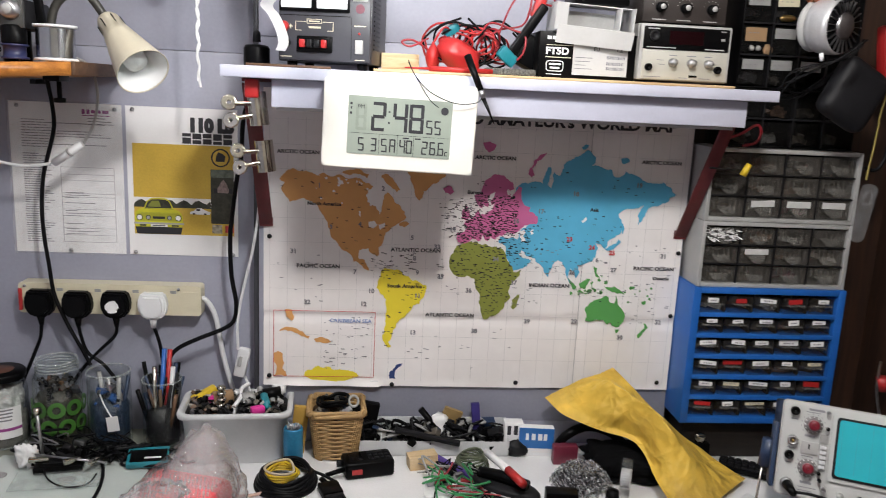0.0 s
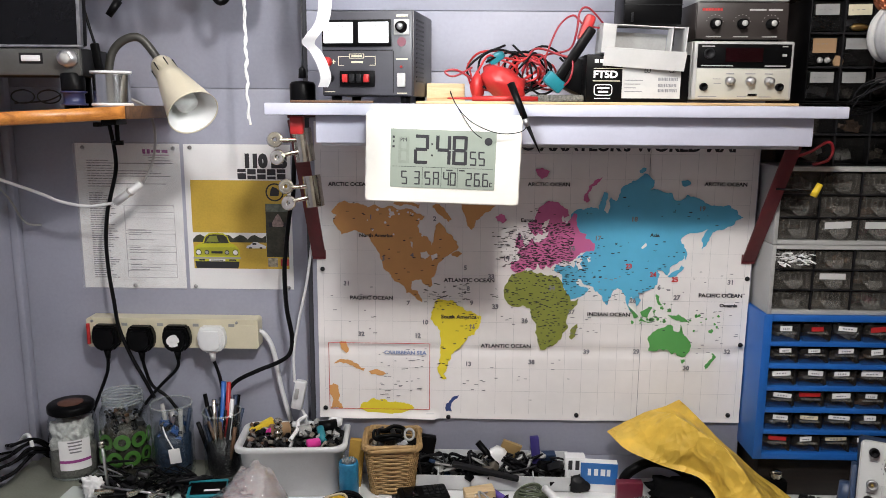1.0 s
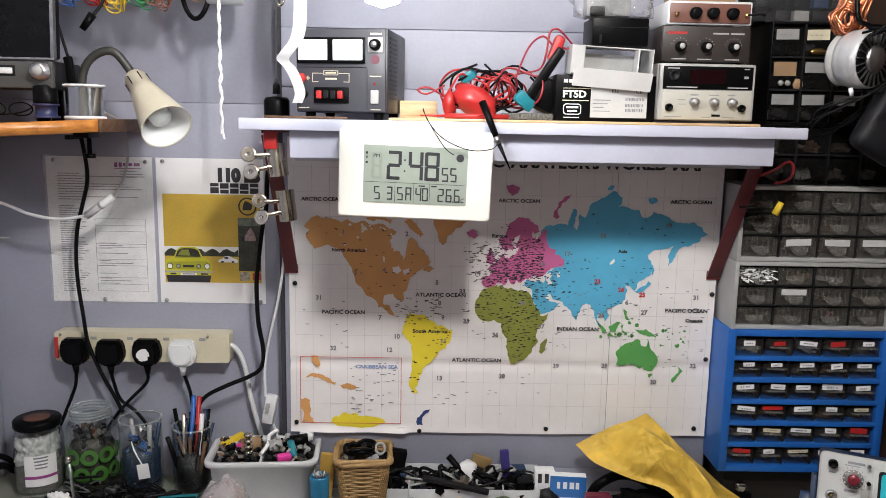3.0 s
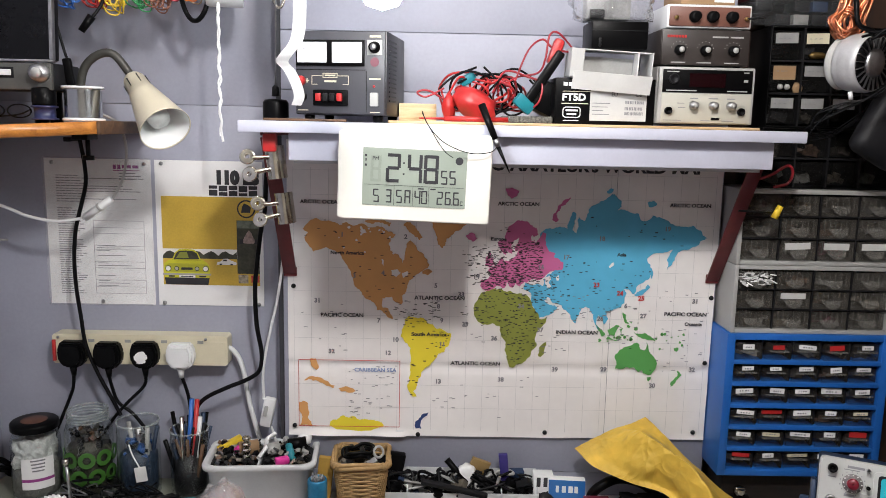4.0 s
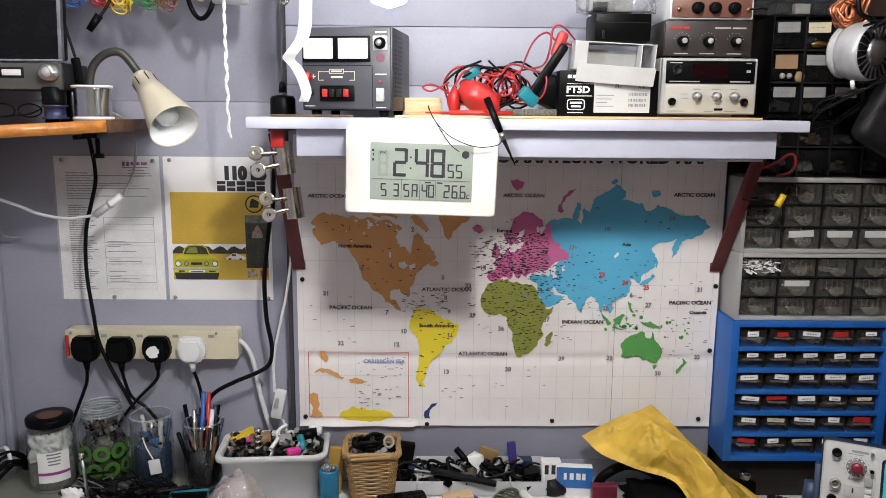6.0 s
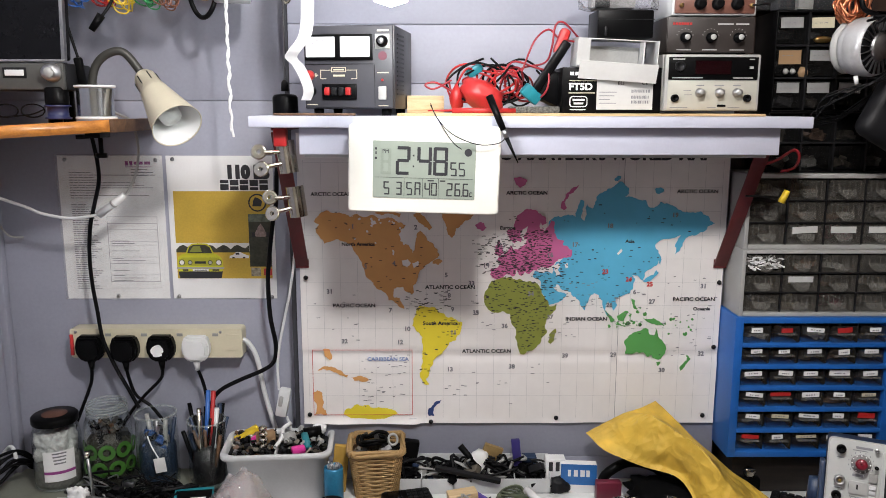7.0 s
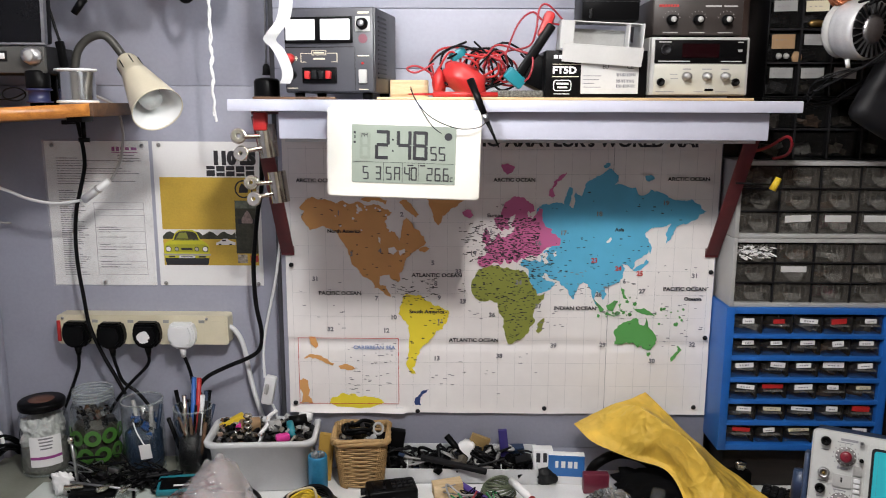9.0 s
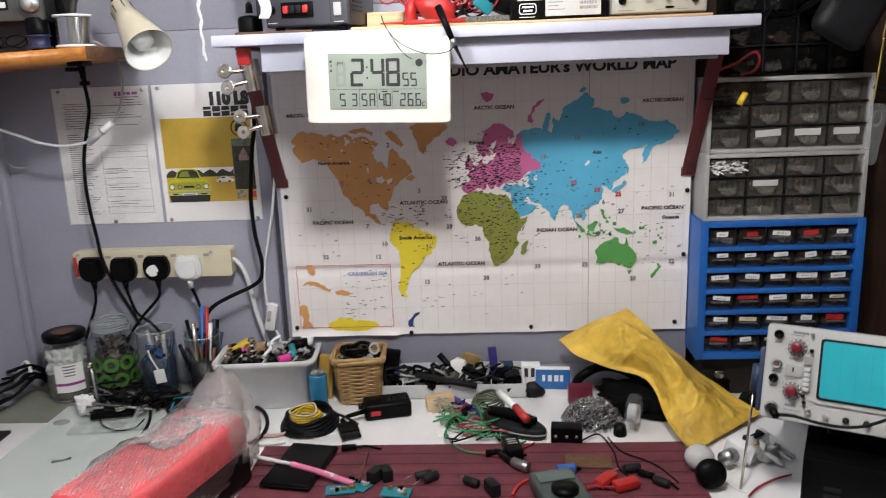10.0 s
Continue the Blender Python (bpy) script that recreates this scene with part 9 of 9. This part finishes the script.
# small components strewn over the mat
rnd = random.Random(13)
for x, y, kind in ((0.060, -0.405, "block"), (0.078, -0.40, "block"), (0.142, -0.402, "can"), (0.155, -0.41, "can"), (0.225, -0.425, "can"), (0.03, -0.425, "board"), (0.005, -0.44, "board"), (-0.005, -0.30, "plug"), (0.262, -0.325, "plug"), (0.388, -0.385, "blue"), (0.45, -0.425, "red"), (0.48, -0.44, "red"), (0.54, -0.43, "can"), (0.10, -0.45, "board"), (0.26, -0.45, "block"), (0.52, -0.405, "plug"), (0.50, -0.385, "can")):
    yaw = rnd.uniform(-60, 60)
    m = pose(x, y, 0.7552, 0, 0, yaw)
    if kind == "can":
        c = thing("capacitor", "dark sleeved capacitor lying on the mat", "component", m, "components on the mat")
        part("sleeve", lathe([(0.0065, -0.014), (0.0075, -0.0125), (0.0075, 0.011), (0.0068, 0.0125), (0.0075, 0.014), (0.001, 0.0145)], 16, pose(0, 0, 0.0075, 0, 90, 0)), CHARCOAL, c)
        part("lead", rod((-0.017, 0.003, 0.0095), (-0.035, 0.004, 0.004), 0.0008, None, 6), STEEL, c)
    elif kind == "block":
        c = thing("relay", "dark square component lying on the mat", "component", m, "components on the mat")
        part("body", box((0, 0, 0.011), (0.018, 0.03, 0.021), 0.002), CHARCOAL, c)
        part("pin_row", box((0, 0.016, 0.006), (0.012, 0.006, 0.002)), STEEL, c)
    elif kind == "board":
        c = thing("circuit_board", "small green circuit board with parts", "circuit board", m, "components on the mat")
        part("substrate", box((0, 0, 0.003), (0.05, 0.028, 0.002)), TEAL, c)
        for k in range(6):
            part("chip", box((rnd.uniform(-0.02, 0.02), rnd.uniform(-0.01, 0.01), 0.007), (rnd.uniform(0.004, 0.012), 0.005, 0.006), 0.0005), rnd.choice([BLACK, LIGHTGREY, BRASS]), c)
    elif kind == "plug":
        c = thing("jack_lead", "black jack plug on a short lead", "plug", m, "components on the mat")
        part("body", rod((-0.012, 0, 0.007), (0.015, 0, 0.007), 0.0065, 0.005), BLACK, c)
        part("lead", tube([(0.015, 0, 0.006), (0.035, 0.005, 0.004), (0.06, -0.01, 0.003)], 0.0022, 6), RUBBER, c)
    elif kind == "blue":
        c = thing("blue_clip", "bright blue plastic clip on the mat", "clip", m, "components on the mat")
        part("body", box((0, 0, 0.007), (0.034, 0.016, 0.013), 0.004), WIREBLUE, c)
        part("jaw", box((0.02, 0, 0.006), (0.012, 0.008, 0.006), 0.002), BLACK, c)
    else:
        c = thing("red_clip", "red crocodile clip and lead on the mat", "clip", m, "components on the mat")
        part("body", box((0, 0, 0.009), (0.045, 0.022, 0.016), 0.005), REDPL, c)
        part("lead", tube([(-0.022, 0, 0.008), (-0.05, 0.02, 0.006), (-0.08, 0.015, 0.004)], 0.0022, 6), DARKRED, c)
solo("wooden_stick", rod((0.034, -0.307, 0.757), (0.037, -0.442, 0.775), 0.0016, 0.0014), DARKWOOD, "thin dark wooden stick on the mat", "stick")
cord("red_lead", [(0.761, -0.403, 0.757), (0.728, -0.417, 0.757), (0.692, -0.443, 0.757), (0.670, -0.468, 0.757)], 0.002, DARKRED, "dark red lead on the white paper")
cord("red_lead", [(0.292, -0.464, 0.757), (0.302, -0.433, 0.757), (0.322, -0.411, 0.757)], 0.003, REDPL, "red test lead on the mat")

# white paper and white mechanism
solo("white_paper", plate([(0.60, -0.30), (0.66, -0.44), (0.74, -0.50), (0.79, -0.47), (0.87, -0.19), (0.74, -0.16)], 0.0008, pose(0, 0, BZ + 0.0012, -90)), PAPER, "sheet of white paper under the oscilloscope", "paper")
bl = thing("lamp_globe", "small white lamp globe with a black cap on the bench", "globe", pose(0.616, -0.376, BZ + 0.004))
part("globe", blob((0, 0, 0.022), (0.025, 0.025, 0.022), 0.0, 4), mat("frosted_globe", (0.50, 0.50, 0.50), 0.25, var=0.06, bump=0), bl)
part("cap", lathe([(0.012, -0.004), (0.022, -0.001), (0.024, 0.012), (0.023, 0.026), (0.012, 0.030)], 24, pose(0.004, -0.040, 0.014, 60)), BLACK, bl)
mech = thing("white_mechanism", "white plastic mechanism with a short lever", "mechanism", pose(0.712, -0.335, BZ + 0.003, 0, 0, 38))
part("frame", box((0, 0, 0.022), (0.085, 0.045, 0.042), 0.006, pose(0, 0, 0, 14, 0, 0), None, 3), WHITEPL, mech)
part("side_block", box((0.02, -0.028, 0.014), (0.04, 0.02, 0.026), 0.003), OFFWHITE, mech)
part("lever", rod((0.0, -0.03, 0.022), (0.012, -0.062, 0.006), 0.005, 0.004), WHITEPL, mech)
for x, z in ((-0.02, 0.047), (0.018, 0.045)):
    part("screw", rod((x, -0.004, z - 0.004), (x, -0.006, z + 0.002), 0.004), CHARCOAL, mech)
part("motor", rod((-0.045, 0, 0.02), (-0.07, 0.0, 0.02), 0.013), STEEL, mech)
part("gear", lathe([(0.006, 0), (0.016, 0.001), (0.016, 0.006), (0.006, 0.007)], 20, pose(-0.016, -0.018, 0.034, 50, 0, 10)), OFFWHITE, mech)
part("gear_hub", rod((-0.016, -0.021, 0.038), (-0.016, -0.028, 0.044), 0.004), BRASS, mech)
for x in (-0.034, -0.004, 0.026):
    part("rib", box((x, -0.026, 0.026), (0.004, 0.012, 0.034), 0.001, pose(0, 0, 0, 14, 0, 0)), WHITEPL, mech)
part("slot", box((0.006, -0.012, 0.0455), (0.030, 0.010, 0.003), 0.0006, pose(0, 0, 0, 14, 0, 0)), CHARCOAL, mech)
for x in (0.032, 0.044):
    part("claw", rod((x, -0.030, 0.018), (x + 0.010, -0.056, 0.004), 0.004, 0.0025), WHITEPL, mech)
stick = thing("telescopic_rod", "thin bright telescopic rod with a blue end", "rod", pose(0, 0, 0))
s0, s1 = Vector((0.666, -0.440, 0.754)), Vector((0.686, -0.420, 0.938))
part("rod", rod(s0, s1, 0.0022, 0.0018), CHROME, stick)
part("blue_end", rod(s1 + Vector((0.004, 0, -0.022)), s1 + Vector((0.008, 0.004, 0.022)), 0.012, 0.011), SCOPEBLUE, stick, "dull blue end")

# under the cabinets
# Block added as support, coloured near black to fill the dark space
solo("under_cabinet_filler", span((0.706, -0.060, BZ), (0.995, 0.060, 0.8375), 0.002), wood("near_black_filler", (0.006, 0.004, 0.003), (0.016, 0.010, 0.007), 0.6), "added near-black block filling the dark space under the blue cabinet", "plinth")
kb = thing("keyboard", "black keyboard pushed under the cabinet", "keyboard", pose(0.815, -0.125, BZ + 0.002, 0, 0, -30))
part("tray", box((0, 0, 0.006), (0.10, 0.05, 0.010), 0.002), BLACK, kb)
for a in range(7):
    for b in range(3):
        part("key", box((-0.04 + a * 0.0135, -0.015 + b * 0.0145, 0.013), (0.011, 0.012, 0.005), 0.001), CHARCOAL, kb)
solo("foil_scrap", crumpled((0.735, -0.078, 0.802), (0.010, 0.008, 0.010), 4, 0.4, 3), CHROME, "crumpled silver foil under the cabinet", "foil")
solo("foil_bracket", span((0.715, -0.088, BZ), (0.755, -0.066, 0.792), 0.001), BLACK, "black block holding foil scraps under the cabinet", "block")

# oscilloscope
sc = thing("oscilloscope", "off-white oscilloscope with a cyan screen and blue case", "oscilloscope", pose(*(0.673, -0.487, 0.9065), 0, 0, -27) @ pose(0, 0, 0, -19))
SH = 0.141
part("case", span((0.002, 0.012, 0.002), (0.314, 0.31, SH - 0.002), 0.004), SCOPEBLUE, sc, "dull blue metal case")
part("front_panel", plate(rounded(0.0, 0.0, 0.316, SH, 0.006), 0.014), SCOPEW, sc, "off-white front panel")
part("panel_edge", plate(rounded(-0.0025, -0.002, 0.318, SH + 0.002, 0.007), 0.010, pose(0, 0.006, 0)), LIGHTGREY, sc)
part("side_handle", box((-0.007, 0.05, 0.055), (0.008, 0.07, 0.10), 0.003), SCOPEBLUE, sc, "dull blue side handle")
part("screen_bezel", plate(rounded(0.068, 0.032, 0.304, 0.133, 0.006), 0.004, pose(0, -0.004, 0)), SCOPEW, sc)
part("screen_surround", plate(rounded(0.0735, 0.0375, 0.296, 0.1285, 0.005), 0.002, pose(0, -0.0055, 0)), CHARCOAL, sc)
part("screen", plate(rounded(0.077, 0.0415, 0.292, 0.125, 0.004), 0.002, pose(0, -0.0068, 0)), CYANSCREEN, sc, "cyan screen")
for k in range(11):
    part("graticule_line", bars([(0.082 + k * 0.0202, 0.0430, 0.0823 + k * 0.0202, 0.1235)], -0.0070, 0.0001), TEAL, sc, "", False, False)
CRIMSON = mat("crimson_knob", (0.17, 0.008, 0.02), 0.3)
for x, z in ((0.042, 0.110), (0.040, 0.045)):
    k = part("skirted_knob", lathe([(0.0135, 0), (0.0135, 0.0025), (0.010, 0.0035), (0.0095, 0.010), (0.009, 0.011), (0.001, 0.011)], 28, pose(x, 0, z, 90)), mat("clear_grey_skirt", (0.20, 0.19, 0.19), 0.25), sc, "grey skirted knob")
    for q in range(12):
        a = q * math.pi / 6
        part("skirt_mark", box((x + 0.0118 * math.cos(a), -0.0028, z + 0.0118 * math.sin(a)), (0.0016, 0.0008, 0.0016)), PAPER, k, "", False, False)
    part("red_knob", lathe([(0.0082, 0.010), (0.0078, 0.019), (0.006, 0.0205), (0.001, 0.0205)], 18, pose(x, 0, z, 90)), CRIMSON, k, "crimson centre")
for x, z, r, mt in ((0.015, 0.127, 0.0068, BLACK), (0.016, 0.082, 0.0078, STEEL), (0.013, 0.060, 0.0068, BLACK), (0.014, 0.016, 0.0095, STEEL), (0.064, 0.018, 0.0042, STEEL), (0.062, 0.108, 0.0028, BLACK), (0.061, 0.132, 0.0028, STEEL), (0.058, 0.030, 0.0026, BLACK), (0.056, 0.040, 0.0026, BLACK)):
    k = part("knob", lathe([(r, 0), (r * 0.95, 0.010), (r * 0.6, 0.011), (r * 0.5, 0.006), (0.001, 0.006)], 18, pose(x, 0, z, 90)), mt, sc)
    if r > 0.0075:
        part("inner_contact", rod((x, -0.002, z), (x, -0.009, z), r * 0.28), BRASS, k)
part("slide_panel", span((0.028, -0.003, 0.066), (0.052, 0.0, 0.084), 0.0006), LIGHTGREY, sc)
part("slide_slot", span((0.038, -0.0038, 0.073), (0.040, -0.003, 0.080)), CHARCOAL, sc)
part("button_column", span((0.053, -0.004, 0.046), (0.064, 0.0, 0.084), 0.0006), LIGHTGREY, sc)
part("grey_button", span((0.053, -0.006, 0.086), (0.064, 0.0, 0.099), 0.0008), GREYPL, sc)
for k in range(5):
    part("push_button", span((0.0545, -0.008, 0.0475 + k * 0.0073), (0.0625, -0.003, 0.0525 + k * 0.0073), 0.0006), OFFWHITE, sc)
for k in range(8):
    part("bottom_knob", lathe([(0.0048, 0), (0.0045, 0.009), (0.001, 0.0095)], 14, pose(0.088 + k * 0.027, 0, 0.014, 90)), (CHARCOAL, GREYPL)[k % 3 == 0], sc)
part("panel_print", bars([(0.034, 0.131, 0.056, 0.1345), (0.030, 0.128, 0.050, 0.1292), (0.010, 0.114, 0.020, 0.1155), (0.009, 0.070, 0.020, 0.0712), (0.032, 0.091, 0.046, 0.0945), (0.032, 0.021, 0.048, 0.0245), (0.009, 0.048, 0.018, 0.0492), (0.030, 0.061, 0.046, 0.0625), (0.030, 0.015, 0.055, 0.0162), (0.030, 0.010, 0.050, 0.0112)] + [(cx + 0.0165 * math.cos(a) - 0.0005, z + 0.0165 * math.sin(a) - 0.0010, cx + 0.0165 * math.cos(a) + 0.0005, z + 0.0165 * math.sin(a) + 0.0010) for cx, z in ((0.042, 0.110), (0.040, 0.045)) for a in [q * 0.42 for q in range(15)]], -0.0006, 0.0005), GREYINK, sc, "", False, False)
part("probe_plug", rod((0.014, -0.008, 0.016), (0.024, -0.030, 0.006), 0.0075, 0.005), BLACK, sc)
part("probe_lead", tube([(0.022, -0.026, 0.008), (0.05, -0.03, 0.010), (0.09, -0.03, 0.006), (0.13, -0.03, 0.010), (0.17, -0.03, 0.03), (0.23, -0.03, 0.07), (0.33, -0.03, 0.12)], 0.0024, 6), RUBBER, sc)
for x in (0.10, 0.29):
    part("foot", rod((x, 0.03, -0.012), (x, 0.03, 0.003), 0.008), BLACK, sc)
eq = thing("black_equipment_case", "black equipment case under the oscilloscope", "case", pose(0.676, -0.485, BZ + 0.001, 0, 0, -25))
part("shell", span((0.062, -0.030, 0.0), (0.325, 0.09, 0.112), 0.004), BLACK, eq)
part("grey_button", span((0.20, -0.033, 0.07), (0.22, -0.029, 0.08), 0.001), GREYPL, eq)
for k in range(4):
    part("slot", span((0.092, -0.0315, 0.030 + k * 0.012), (0.115, -0.0295, 0.036 + k * 0.012)), CHARCOAL, eq)
part("red_tab", span((0.118, -0.035, 0.035), (0.135, -0.029, 0.045), 0.001), REDPL, eq, "red tab")
cord("silver_leads", [(1.089, -0.100, 0.983), (1.090, -0.100, 0.922), (1.107, -0.100, 0.860), (1.128, -0.100, 0.797)], 0.003, STEEL, "bright leads hanging beside the oscilloscope")
solo("red_plug_cap", rod((1.097, -0.100, 0.949), (1.104, -0.100, 0.922), 0.012), REDPL, "red plug cap beside the oscilloscope", "plug")

rnd = random.Random(202)
for k in range(8):
    cx, cy = rnd.uniform(-0.60, -0.36), rnd.uniform(-0.12, -0.07)
    pts = [(cx + rnd.uniform(-0.05, 0.05), cy + rnd.uniform(-0.03, 0.025), BZ + 0.008 + rnd.uniform(0, 0.03)) for _ in range(6)]
    cord("loose_cable", pts, rnd.uniform(0.0022, 0.004), rnd.choice([RUBBER, RUBBER, BLACK, CHARCOAL]), "black cable tangled in front of the jars")
for k in range(8):
    c = (rnd.uniform(-0.58, -0.40), rnd.uniform(-0.13, -0.075), BZ + 0.012 + rnd.uniform(0, 0.01))
    cc = thing("crocodile_clip", "small steel crocodile clip among the cables", "clip", pose(*c, rnd.uniform(-20, 20), rnd.uniform(-20, 20), rnd.uniform(0, 180)), "clips among the cables")
    part("jaw", box((0.010, 0, 0.002), (0.024, 0.006, 0.003), 0.001, pose(0, 0, 0, 0, 6, 0)), CHROME, cc)
    part("jaw", box((0.010, 0, -0.002), (0.024, 0.006, 0.003), 0.001, pose(0, 0, 0, 0, -6, 0)), CHROME, cc)
    part("boot", rod((-0.002, 0, 0), (-0.022, 0, 0), 0.0045, 0.003), BLACK, cc)

for ob in bpy.data.objects:
    if ob.name.split(".")[0] in ("drawer_fill", "panel_mark", "caption_mark", "barcode", "panel_print", "printed_lines", "table_lines", "dial_mark", "writing", "badge_text"):
        ob["kind"] = "stuff"
